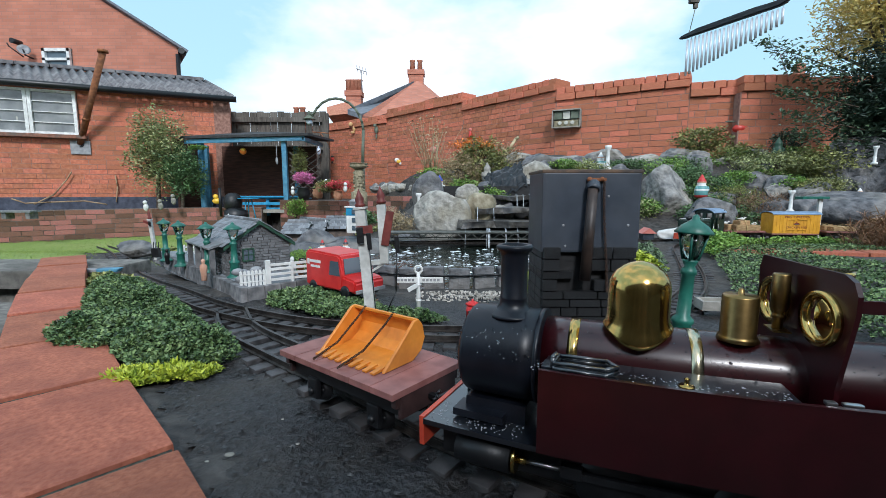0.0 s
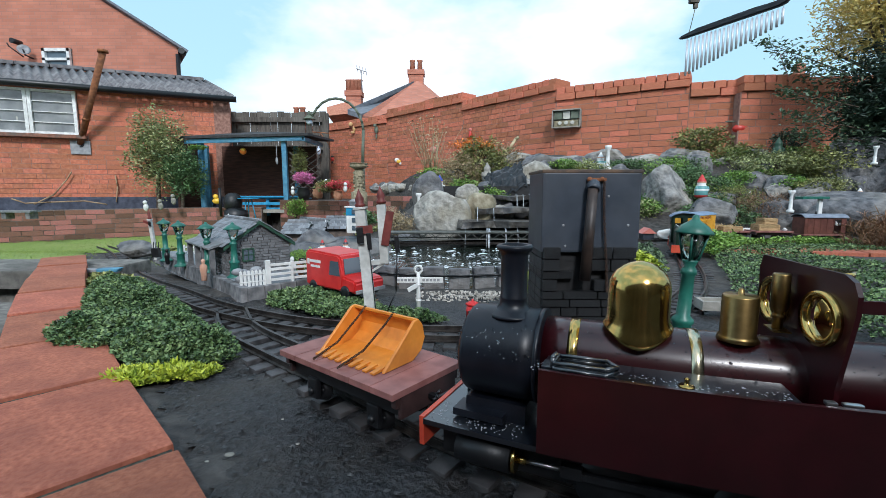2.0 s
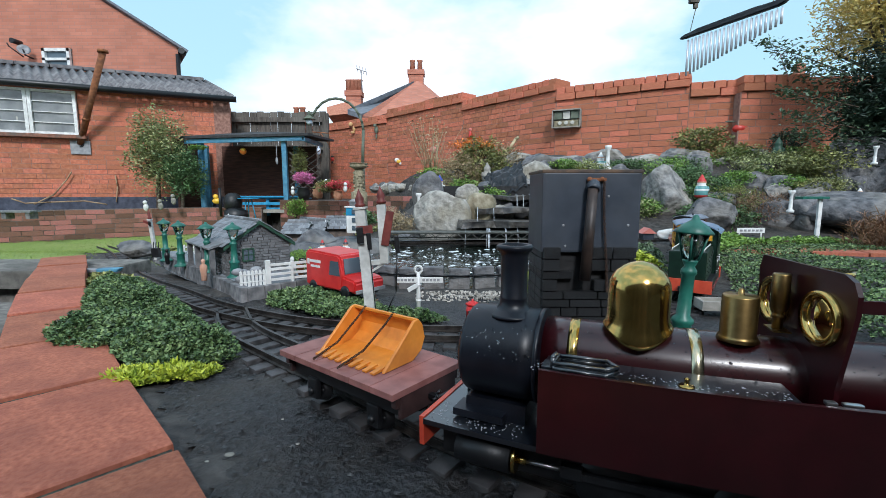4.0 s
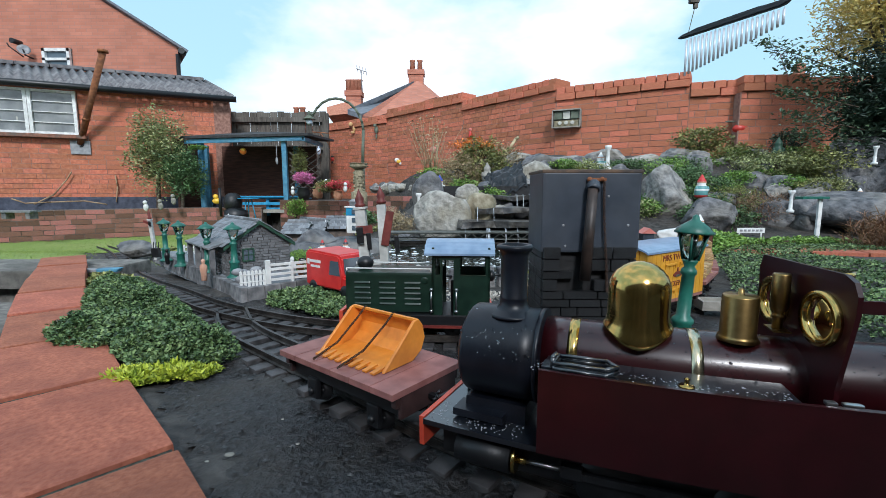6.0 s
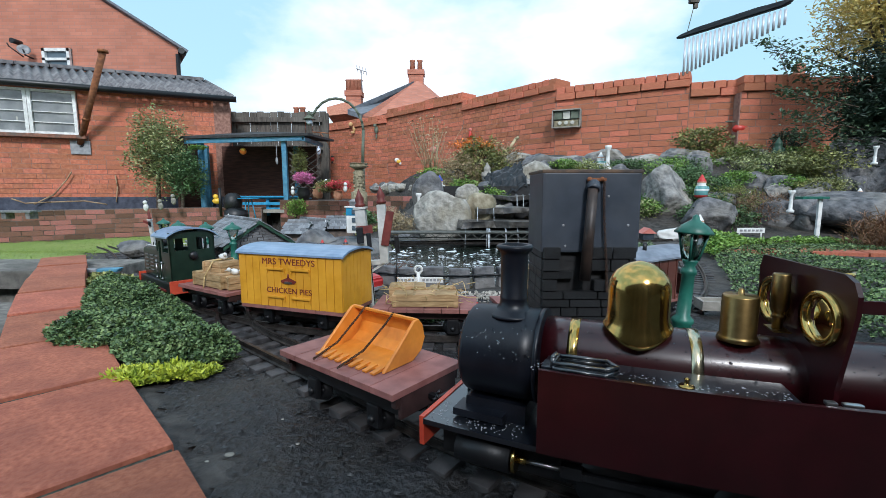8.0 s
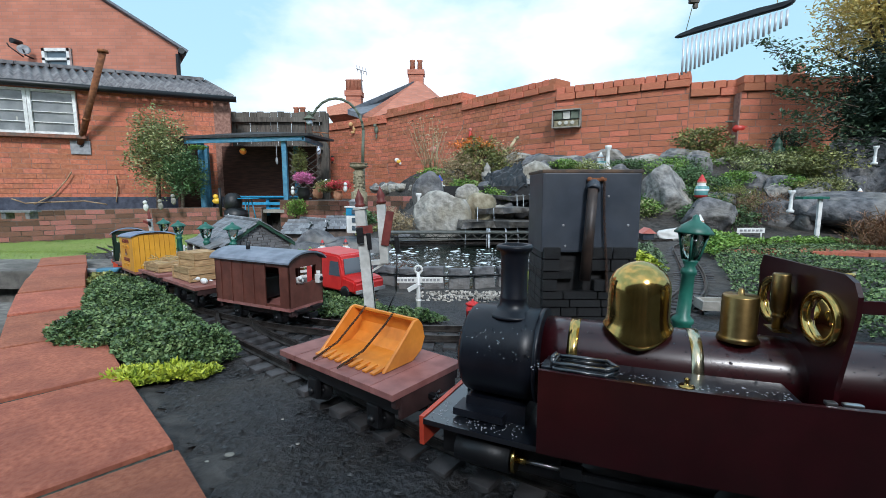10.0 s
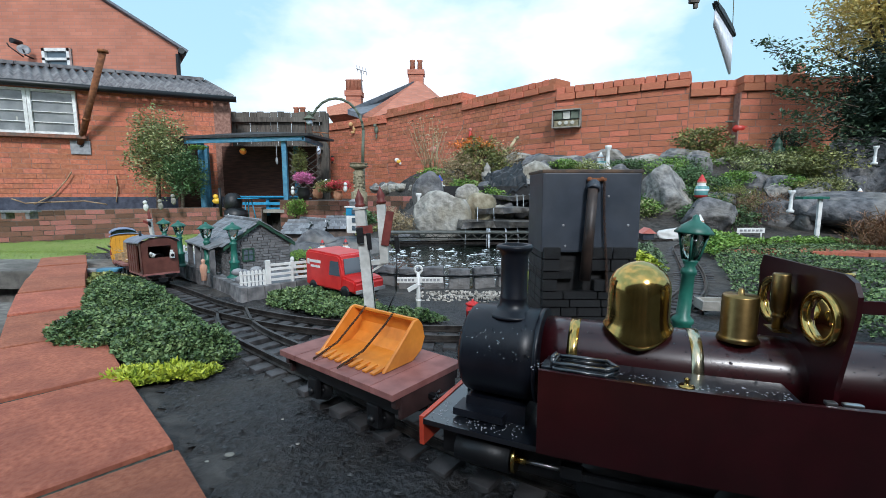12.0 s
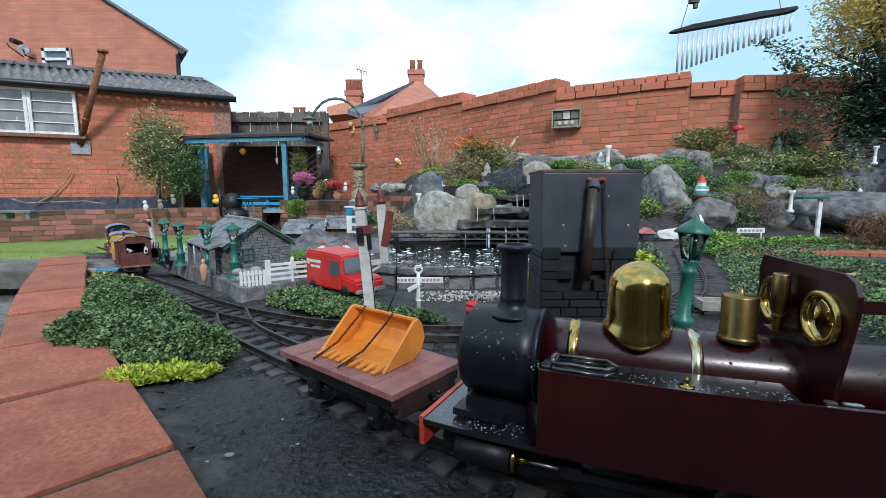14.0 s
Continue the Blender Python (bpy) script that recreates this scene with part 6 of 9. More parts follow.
def build_garden_odds():
    """Pots and ornaments on the flower bed and round the shelter."""
    p = thing("pot_bellied_stove", pose(*(-2.339, 5.000, 0.145)), "black cast iron cauldron and stove", "stove")
    bm = bmesh.new()
    lathe(bm, [(0.05, -0.14), (0.09, -0.10), (0.10, -0.04), (0.085, 0.02), (0.06, 0.05), (0.03, 0.065)], (-0.02, 0, 0), 24)
    part("pot", bm, M["black_metal"], p)
    bm = bmesh.new()
    lathe(bm, [(0.11, -0.26), (0.13, -0.2), (0.12, -0.13), (0.06, -0.10)], (0.03, -0.05, 0), 24)
    part("base", bm, M["black_metal"], p)
    bm = bmesh.new()
    rod(bm, (-0.16, 0, -0.2), (-0.16, 0, 0.12), 0.016)
    part("flue", bm, M["black_metal"], p)
    ornament("rubber_duck", (-2.689, 5.300, 0.113), "yellow toy duck ornament on the wall top", "duck", [("body", "yellow_bright", [((0, 0, 0), 0.045, (1.2, 1, 0.8))]), ("head", "yellow_bright", [((-0.005, -0.01, 0.05), 0.03, (1, 1, 1))])])
    t = thing("bistro_table", pose(*(-2.180, 5.000, 0.145)), "small blue wire garden table", "table")
    bm = bmesh.new()
    rod(bm, (0, 0, 0.0), (0, 0, 0.008), 0.12, seg=20)
    part("top", bm, M["bright_blue"], t)
    for k in range(3):
        a = k * 2.1
        bm = bmesh.new()
        rod(bm, (0.03 * math.cos(a), 0.03 * math.sin(a), 0), (0.07 * math.cos(a), 0.07 * math.sin(a), -0.22), 0.006)
        part("leg", bm, M["bright_blue"], t)
    for at, r, h, lab in (((-1.666, 5.350, 0.186), 0.085, 0.15, "dark planter of pink flowers"), ((-1.413, 5.100, 0.207), 0.045, 0.17, "terracotta vase"), ((-1.390, 4.950, 0.220), 0.06, 0.09, "round terracotta pot"), ((-1.130, 4.800, 0.190), 0.055, 0.10, "terracotta pot of red flowers")):
        q = thing("flower_pot", pose(*at), lab + " on the bed wall", "pot", group="flower pots")
        bm = bmesh.new()
        z0 = -0.06
        lathe(bm, [(r * 0.7, z0), (r * 0.95, z0 + h * 0.5), (r * 0.8, z0 + h * 0.9), (r, z0 + h), (r * 0.85, z0 + h), (r * 0.7, z0 + h * 0.85)], (0, 0, 0), 18)
        part("pot", bm, M["black_metal"] if r > 0.08 else M["terracotta_pot"], q)
    for at in ((-1.783, 5.300, 0.220), (-1.028, 4.700, 0.255), (-1.281, 4.900, 0.294)):
        ornament("white_ornament", at, "small white painted garden ornament", "ornament", [("body", "white", [((0, 0, 0), 0.026, (0.9, 0.8, 1.4)), ((0.005, -0.01, 0.045), 0.02, (1, 1, 1))])], "white ornaments")
    for at, c in (((-3.273, 4.900, 0.072), "white"), ((-3.174, 5.000, 0.082), "concrete"), ((-3.054, 5.050, 0.138), "concrete")):
        ornament("stone_figure", at, "small cast stone animal ornament on the wall", "ornament", [("body", c, [((0, 0, -0.02), 0.03, (0.9, 0.8, 1.5)), ((0, -0.01, 0.035), 0.022, (1, 1, 1))])], "stone ornaments")
    s = thing("slate_shelf", pose(*(-3.909, 4.100, 0.023)), "little slate shelter on the wall top", "shelf")
    bm = bmesh.new()
    box(bm, (0, 0, 0.02), (0.30, 0.12, 0.02), bevel=0.003)
    part("slab", bm, M["slate"], s)
    for x in (-0.11, 0.11):
        bm = bmesh.new()
        box(bm, (x, 0, -0.02), (0.04, 0.09, 0.06), bevel=0.003)
        part("support", bm, M["dark_rock"], s)


build_garden_odds()


# ---- planting ----
def leafy(name, col_a, col_b, rough=0.55, rnd=0.45):
    return surf(name, col_a, col_b, 25, rough, 0.0, rnd=rnd, stain=tuple(0.6 * v for v in col_a), stain_scale=5, stain_amount=0.5)


M["leaf_green"] = leafy("leaf_green", (0.065, 0.13, 0.045), (0.13, 0.22, 0.09))
M["leaf_bright"] = leafy("leaf_bright", (0.13, 0.25, 0.04), (0.24, 0.38, 0.08))
M["leaf_lime"] = leafy("leaf_lime", (0.32, 0.40, 0.03), (0.52, 0.56, 0.06))
M["leaf_dark"] = leafy("leaf_dark", (0.018, 0.04, 0.024), (0.05, 0.085, 0.05))
M["leaf_shade"] = leafy("leaf_shade", (0.035, 0.07, 0.035), (0.10, 0.155, 0.075))
M["leaf_olive"] = leafy("leaf_olive", (0.16, 0.18, 0.05), (0.30, 0.31, 0.11))
M["leaf_dry"] = leafy("leaf_dry", (0.28, 0.21, 0.11), (0.50, 0.41, 0.24))
M["leaf_gold"] = leafy("leaf_gold", (0.46, 0.36, 0.08), (0.74, 0.60, 0.22), rnd=0.35)
M["leaf_rust"] = leafy("leaf_rust", (0.14, 0.07, 0.035), (0.26, 0.15, 0.07))
M["leaf_sage"] = leafy("leaf_sage", (0.20, 0.24, 0.09), (0.38, 0.40, 0.19), rnd=0.55)
M["leaf_cover"] = leafy("leaf_cover", (0.062, 0.122, 0.040), (0.165, 0.245, 0.095), rnd=0.75)
M["leaf_grey"] = leafy("leaf_grey", (0.085, 0.135, 0.065), (0.17, 0.235, 0.125), rnd=0.6)
M["bark"] = surf("bark", (0.06, 0.045, 0.03), (0.16, 0.12, 0.085), 30, 0.9, 0.5)
M["petal_pink"] = leafy("petal_pink", (0.55, 0.14, 0.32), (0.75, 0.28, 0.48))
M["petal_red"] = leafy("petal_red", (0.55, 0.04, 0.05), (0.72, 0.12, 0.12))
M["petal_orange"] = leafy("petal_orange", (0.65, 0.16, 0.02), (0.8, 0.3, 0.04))
M["petal_white"] = leafy("petal_white", (0.6, 0.6, 0.58), (0.8, 0.8, 0.78))


def leaves(name, pts, size, mat, parent=None, seed=1, up=0.5, aspect=0.6, label="", spread_size=0.4):
    """Many small folded leaves at the points, in one mesh."""
    rng = np.random.default_rng(seed)
    p = np.asarray(pts, float).reshape(-1, 3)
    n = len(p)
    d = rng.normal(size=(n, 3))
    d[:, 2] = np.abs(d[:, 2]) * 0.4 + up * 0.3
    d /= np.linalg.norm(d, axis=1)[:, None]
    w = np.cross(d, rng.normal(size=(n, 3)) * 0.5 + np.array([0, 0, 1.0]))
    w /= np.linalg.norm(w, axis=1)[:, None] + 1e-9
    nn = np.cross(w, d)
    s = size * (1 + spread_size * rng.uniform(-1, 1, (n, 1)))
    q = np.stack([p, p + d * s * 0.5 + w * s * aspect * 0.5 + nn * s * 0.12, p + d * s, p + d * s * 0.5 - w * s * aspect * 0.5 + nn * s * 0.12], 1).reshape(-1, 3)
    me = bpy.data.meshes.new(name)
    me.from_pydata(q.tolist(), [], np.arange(4 * n).reshape(-1, 4).tolist())
    me.materials.append(M[mat])
    ob = new(name, me)
    if parent:
        ob.parent = parent
        tagged(ob, label, kind="stuff")
    return ob


def blob_points(c, r, n, seed, hollow=0.55, gaps=0.35):
    """Points towards the outside of an uneven rounded mass, with gaps."""
    rng = np.random.default_rng(seed)
    out = []
    while len(out) < n:
        v = rng.normal(size=3)
        v /= np.linalg.norm(v)
        lump = 1 + 0.55 * noise.noise((v[0] * 2.2 + seed, v[1] * 2.2, v[2] * 2.2))
        if noise.noise((v[0] * 4 + seed, v[1] * 4, v[2] * 4)) < -gaps:
            continue
        k = rng.uniform(hollow, 1.0) * lump
        out.append((c[0] + v[0] * r[0] * k, c[1] + v[1] * r[1] * k, c[2] + v[2] * r[2] * k))
    return out


def bush(at, r, n, size, mat, label, seed, category="shrub", name="shrub", group="", stems=7, up=0.5, aspect=0.6, gaps=0.35):
    b = thing(name, pose(*at), label, category, group)
    bm = bmesh.new()
    rnd = random.Random(seed)
    for k in range(stems):
        a = rnd.uniform(0, 6.28)
        q = Vector((r[0] * 0.7 * math.cos(a) * rnd.random(), r[1] * 0.7 * math.sin(a) * rnd.random(), r[2] * rnd.uniform(0.2, 0.8)))
        m = q * 0.5 + Vector((rnd.uniform(-1, 1), rnd.uniform(-1, 1), 0)) * 0.1 * r[0]
        m.z = q.z * 0.4
        t = max(0.0012, 0.03 * r[0])
        rod(bm, (0.1 * q.x, 0.1 * q.y, -r[2] * 0.95), m, t, t * 0.7, 6)
        rod(bm, m, q, t * 0.7, t * 0.3, 6)
    part("stems", bm, M["bark"], b)
    leaves("foliage", blob_points((0, 0, 0), r, 2 * n, seed, gaps=gaps), 0.65 * size, mat, b, seed, up, aspect)
    return b


def carpet(name, poly, n, size, mat, label, seed, height=0.03, lump=9.0, up=0.6, aspect=0.7, category="ground cover", stalks=0, edge=0.05):
    """Low leafy cover over a plan polygon, heaped by noise."""
    rng = np.random.default_rng(seed)
    poly = np.asarray(poly, float)
    lo, hi = poly.min(0), poly.max(0)
    pts = []
    a, b = poly, np.roll(poly, -1, 0)
    while len(pts) < n:
        x, y = rng.uniform(lo, hi)
        cr = (a[:, 1] > y) != (b[:, 1] > y)
        xi = (b[:, 0] - a[:, 0]) * (y - a[:, 1]) / (b[:, 1] - a[:, 1] + 1e-12) + a[:, 0]
        if np.count_nonzero(cr & (x < xi)) % 2 == 0:
            continue
        ab = b - a
        t = np.clip(((x - a[:, 0]) * ab[:, 0] + (y - a[:, 1]) * ab[:, 1]) / (ab ** 2).sum(1), 0, 1)
        dist = np.hypot(a[:, 0] + t * ab[:, 0] - x, a[:, 1] + t * ab[:, 1] - y).min()
        e = min(1, dist / edge)
        h = height * (0.35 + 0.65 * e ** 0.5) * (0.75 + 0.6 * noise.noise((x * lump, y * lump, seed)) + 0.25 * noise.noise((x * lump * 4, y * lump * 4, seed)))
        if noise.noise((x * lump * 2.3, y * lump * 2.3, seed + 7)) < -0.42:
            h *= 0.4
        pts.append((x, y, max(gz(x, y), -0.016 if y < 1.0 else -9) + max(0.002, h * rng.uniform(0.55, 1.0))))
    g = thing(name, pose(0, 0, 0), label, category, kind="stuff")
    leaves("foliage", pts, size, mat, g, seed, up, aspect)
    return g


# near ground cover beside the coping, and its lime fringe
carpet("ground_cover", [(-0.40, 0.545), (-0.30, 0.565), (-0.285, 0.60), (-0.335, 0.655), (-0.42, 0.745), (-0.52, 0.855), (-0.66, 1.0), (-0.76, 1.10), (-0.86, 1.10), (-0.80, 0.97), (-0.70, 0.84), (-0.60, 0.715), (-0.615, 0.66), (-0.56, 0.615), (-0.47, 0.60)],
       52000, 0.0056, "leaf_cover", "dense dark green small-leaved ground cover plant", 11, height=0.050, lump=14, aspect=0.75, edge=0.045)
carpet("stonecrop", [(-0.412, 0.508), (-0.375, 0.492), (-0.30, 0.530), (-0.29, 0.558), (-0.33, 0.575), (-0.415, 0.548)], 2600, 0.009, "leaf_lime", "bright lime green stonecrop edging the bed", 12, height=0.013, lump=30, aspect=0.45, up=1.3, edge=0.02)
carpet("stonecrop", [(-0.90, 1.10), (-0.76, 1.12), (-0.86, 1.24), (-0.98, 1.30), (-1.05, 1.30)], 1500, 0.012, "leaf_olive", "yellowing low stonecrop beside the track", 13, height=0.02, lump=20, up=1.2, edge=0.03)
carpet("ground_cover", [(-0.36, 0.89), (-0.25, 0.815), (-0.13, 0.775), (-0.02, 0.765), (0.01, 0.772), (-0.02, 0.81), (-0.12, 0.86), (-0.14, 0.90), (-0.22, 0.97), (-0.32, 1.02), (-0.39, 0.97)],
       16000, 0.0062, "leaf_cover", "green leafy ground cover along the inside of the curve", 14, height=0.030, lump=16, edge=0.04)
carpet("ground_cover", [(-0.30, 0.97), (-0.20, 0.94), (-0.13, 0.87), (-0.20, 1.02)], 900, 0.010, "leaf_rust", "reddish leafy sprigs beside a toy van", 15, height=0.055, lump=20, edge=0.02)
carpet("ground_cover", [(0.52, 0.80), (0.70, 1.05), (0.86, 1.36), (1.02, 1.66), (1.20, 1.82), (1.70, 1.86), (1.75, 1.66), (1.30, 1.60), (1.55, 1.0), (1.25, 0.62), (0.75, 0.62)],
       24000, 0.0085, "leaf_cover", "patchy green ground cover in the track loop", 16, height=0.03, lump=7, edge=0.08)
carpet("ground_cover", [(0.92, 1.50), (1.30, 1.86), (1.06, 1.86), (0.98, 1.70)], 4000, 0.012, "leaf_bright", "fresh green mounded plant beside the track", 17, height=0.09, lump=7, edge=0.10)
carpet("ground_cover", [(0.45, 1.1), (0.62, 1.20), (0.76, 1.52), (0.88, 1.85), (0.60, 1.86), (0.50, 1.5)], 4500, 0.011, "leaf_grey", "green ground cover behind a water tower", 18, height=0.035, lump=8, edge=0.06)
carpet("ground_cover", [(0.53, 1.15), (0.62, 1.22), (0.66, 1.36), (0.54, 1.36)], 900, 0.013, "leaf_lime", "lime green clump behind a water tower", 19, height=0.06, lump=9, edge=0.06)
carpet("ground_cover", [(0.16, 0.84), (0.24, 0.84), (0.24, 1.0), (0.16, 1.0)], 500, 0.010, "leaf_lime", "lime green tuft beside a water tower", 20, height=0.07, lump=9, edge=0.04)
carpet("moss_mound", [(-0.30, 1.55), (-0.14, 1.60), (-0.08, 1.78), (-0.16, 1.92), (-0.36, 1.90), (-0.38, 1.66)], 3600, 0.010, "leaf_bright", "soft bright green moss mound at the pond edge", 21, height=0.05, lump=5, up=1.5, aspect=0.3, edge=0.12)
carpet("moss_mound", [(-0.52, 1.28), (-0.40, 1.20), (-0.32, 1.30), (-0.42, 1.55), (-0.56, 1.52)], 2200, 0.010, "leaf_bright", "bright green mossy patch behind a model station", 22, height=0.06, lump=6, up=1.5, aspect=0.3, edge=0.08)
carpet("moss_mound", [(-1.6, 2.2), (-0.9, 1.95), (-0.4, 2.3), (-0.4, 3.0), (-1.5, 3.2)], 3000, 0.022, "leaf_olive", "rough olive planting behind the model cottages", 23, height=0.06, lump=3, edge=0.2)

# rock garden planting
bush((2.019, 3.550, 0.615), (0.22, 0.18, 0.10), 1100, 0.034, "leaf_olive", "sprawling yellow-green rockery plant below the wall", 31)
bush((2.196, 3.400, 0.494), (0.20, 0.16, 0.08), 900, 0.030, "leaf_olive", "low olive rockery plant", 32)
bush((2.340, 3.100, 0.394), (0.36, 0.25, 0.10), 3000, 0.026, "leaf_sage", "spreading green rockery shrub", 33)
bush((2.470, 3.000, 0.407), (0.24, 0.22, 0.11), 1600, 0.030, "leaf_olive", "spreading olive green rockery shrub", 34)
bush((1.745, 2.900, 0.238), (0.20, 0.14, 0.07), 1100, 0.024, "leaf_bright", "trailing bright green plant over rocks", 35)
bush((1.466, 2.750, 0.203), (0.13, 0.10, 0.06), 700, 0.022, "leaf_bright", "trailing bright green plant over rocks", 36)
bush((1.701, 2.600, 0.171), (0.17, 0.13, 0.09), 1100, 0.026, "leaf_olive", "wispy olive tuft among rocks", 37, aspect=0.25, up=1.0)
bush((1.783, 2.500, 0.125), (0.16, 0.13, 0.09), 1100, 0.034, "leaf_rust", "brown dried tuft among rocks", 38, aspect=0.12, up=1.2)
bush((1.917, 3.350, 0.429), (0.16, 0.12, 0.05), 600, 0.024, "leaf_bright", "trailing bright green plant over rocks", 39)
bush((1.414, 3.300, 0.393), (0.16, 0.12, 0.05), 800, 0.022, "leaf_bright", "low green cushion plant between boulders", 40)
bush((1.009, 3.200, 0.388), (0.09, 0.08, 0.06), 700, 0.018, "leaf_lime", "lime yellow cushion plant between boulders", 41)
bush((2.177, 2.800, 0.273), (0.10, 0.09, 0.05), 600, 0.022, "leaf_bright", "small bright green plant among rocks", 42)
bush((1.504, 1.950, -0.003), (0.26, 0.06, 0.022), 900, 0.020, "leaf_bright", "leafy green edging along the low wall", 43)
bush((1.717, 1.950, -0.003), (0.20, 0.06, 0.020), 700, 0.020, "leaf_bright", "leafy green edging along the low wall", 44)
bush((1.77, 1.750, 0.035), (0.13, 0.11, 0.09), 1300, 0.075, "leaf_rust", "rusty brown dried grass clump", 45, aspect=0.06, up=1.4)
bush((2.609, 3.450, 0.583), (0.12, 0.10, 0.10), 800, 0.026, "leaf_dark", "dark green shrub below the wall", 46)
bush((2.271, 2.700, 0.254), (0.14, 0.10, 0.05), 600, 0.024, "leaf_olive", "olive green plant trailing over rocks", 47)

for k in range(26):
    _r = random.Random(4000 + k)
    _x, _y = _r.uniform(0.75, 2.7), _r.uniform(2.45, 3.5)
    bush((_x, _y, gz(_x, _y) + 0.035), (_r.uniform(0.09, 0.2), _r.uniform(0.08, 0.14), _r.uniform(0.035, 0.07)), 650, 0.021, _r.choice(("leaf_bright", "leaf_sage", "leaf_olive", "leaf_green")), _r.choice(("low green creeping plant between rockery stones", "olive green mat plant spreading over rocks")), 4000 + k, up=0.9)

# dried flowers and shrubs over the waterfall
bush((0.248, 3.000, 0.407), (0.20, 0.16, 0.16), 2200, 0.030, "leaf_olive", "tangled olive flowering shrub above the waterfall", 51, gaps=0.2)
bush((0.113, 2.900, 0.329), (0.16, 0.14, 0.15), 1500, 0.032, "leaf_dry", "dried seed-head shrub above the waterfall", 52, aspect=0.25)
bush((0.393, 3.100, 0.432), (0.16, 0.14, 0.13), 1300, 0.034, "leaf_dry", "dried straw-coloured shrub above the waterfall", 53, aspect=0.2)
bush((-0.066, 3.300, 0.335), (0.12, 0.10, 0.06), 700, 0.026, "leaf_bright", "fresh green herb clump", 54)
bush((0.118, 2.600, 0.236), (0.09, 0.08, 0.06), 500, 0.022, "leaf_bright", "green trailing waterside plant", 55)
bush((0.256, 2.350, 0.190), (0.09, 0.06, 0.05), 400, 0.022, "leaf_bright", "green trailing waterside plant", 56)
bush((-0.232, 2.300, 0.045), (0.10, 0.08, 0.06), 900, 0.028, "leaf_dry", "pale dried plant below the bed wall", 57, aspect=0.2)
bush((-0.335, 2.800, 0.061), (0.08, 0.07, 0.06), 500, 0.028, "leaf_dry", "pale dried plant below the bed wall", 58, aspect=0.2)
bush((0.188, 2.950, 0.520), (0.16, 0.08, 0.04), 160, 0.030, "petal_orange", "orange flowers above the waterfall shrub", 59, name="flowers", category="flowers", stems=3)
bush((-1.659, 5.350, 0.381), (0.12, 0.10, 0.07), 900, 0.030, "petal_pink", "pink flowers in a dark planter", 60, name="flowers", category="flowers", stems=3)
bush((-1.104, 4.750, 0.291), (0.14, 0.08, 0.05), 500, 0.028, "petal_red", "red flowers in a pot on the bed wall", 61, name="flowers", category="flowers", stems=3)
bush((-1.237, 4.800, 0.280), (0.14, 0.08, 0.07), 500, 0.030, "leaf_olive", "mixed potted foliage on the bed wall", 62)
bush((-1.712, 5.200, 0.037), (0.12, 0.05, 0.10), 700, 0.034, "leaf_bright", "bright green ivy hanging over the bed wall", 63)
bush((-1.833, 5.750, 0.578), (0.10, 0.10, 0.20), 900, 0.034, "leaf_olive", "climbing plant on the lattice", 64)
bush((-0.477, 2.600, 0.056), (0.10, 0.1, 0.05), 500, 0.03, "leaf_green", "low green plant behind the model houses", 65)
bush((-2.955, 5.450, 0.747), (0.12, 0.05, 0.03), 300, 0.03, "leaf_bright", "climber tips over the shelter edge", 66)


def build_dry_stalks():
    s = thing("dried_stalks", pose(*(-0.086, 3.600, 0.355)), "tall dried flower stalks", "plant")
    rnd = random.Random(77)
    bm = bmesh.new()
    heads = []
    for k in range(46):
        a, l = rnd.gauss(0.02, 0.22), rnd.uniform(0.2, 0.44)
        p = Vector((rnd.uniform(-0.05, 0.05), rnd.uniform(-0.05, 0.05), 0))
        q = p + Vector((math.sin(a) * l, rnd.uniform(-0.05, 0.05), math.cos(a) * l))
        rod(bm, p, q, 0.0022, 0.001, 5)
        for j in range(5):
            heads.append(tuple(q + Vector((rnd.gauss(0, 0.02), rnd.gauss(0, 0.02), rnd.gauss(0, 0.02)))))
    part("stalks", bm, M["leaf_dry"], s)
    leaves("seed_heads", heads, 0.018, "leaf_dry", s, 7)
    b = thing("driftwood", pose(0, 0, 0), "bare pale forked branch above the waterfall", "branch")
    bm = bmesh.new()
    tube(bm, [(0.362, 3.000, 0.370), (0.428, 3.000, 0.481), (0.479, 3.000, 0.565), (0.501, 3.000, 0.580)], 0.010)
    tube(bm, [(0.428, 3.000, 0.481), (0.379, 3.000, 0.510)], 0.008)
    part("branch", bm, M["leaf_dry"], b)


build_dry_stalks()


# ---- trees ----
def full_tree(base, crown, r, n, size, mat, label, seed, aspect=0.5, gaps=0.3):
    """A trunk with forking limbs under a dense uneven crown."""
    t = thing("tree", pose(*base), label, "tree")
    c = Vector(crown) - Vector(base)
    bm = bmesh.new()
    rnd = random.Random(seed)
    th = 0.05 * r[0] + 0.012
    fork = c * 0.6
    rod(bm, (0, 0, -0.1), fork, th, th * 0.7, 8)
    for k in range(14):
        q = c + Vector((rnd.uniform(-1, 1) * r[0], rnd.uniform(-1, 1) * r[1], rnd.uniform(-0.8, 0.9) * r[2])) * 0.75
        m = fork.lerp(q, 0.5) + Vector((rnd.gauss(0, 0.05), rnd.gauss(0, 0.05), 0.03))
        rod(bm, fork, m, th * 0.5, th * 0.3, 6)
        rod(bm, m, q, th * 0.3, th * 0.1, 6)
    part("trunk", bm, M["bark"], t)
    pts = blob_points(c, r, int(n * 0.7), seed, 0.5, gaps) + blob_points(c, [v * 0.7 for v in r], n - int(n * 0.7), seed + 1, 0.2, 0.6)
    leaves("crown", pts, size, mat, t, seed, 0.3, aspect)
    return t


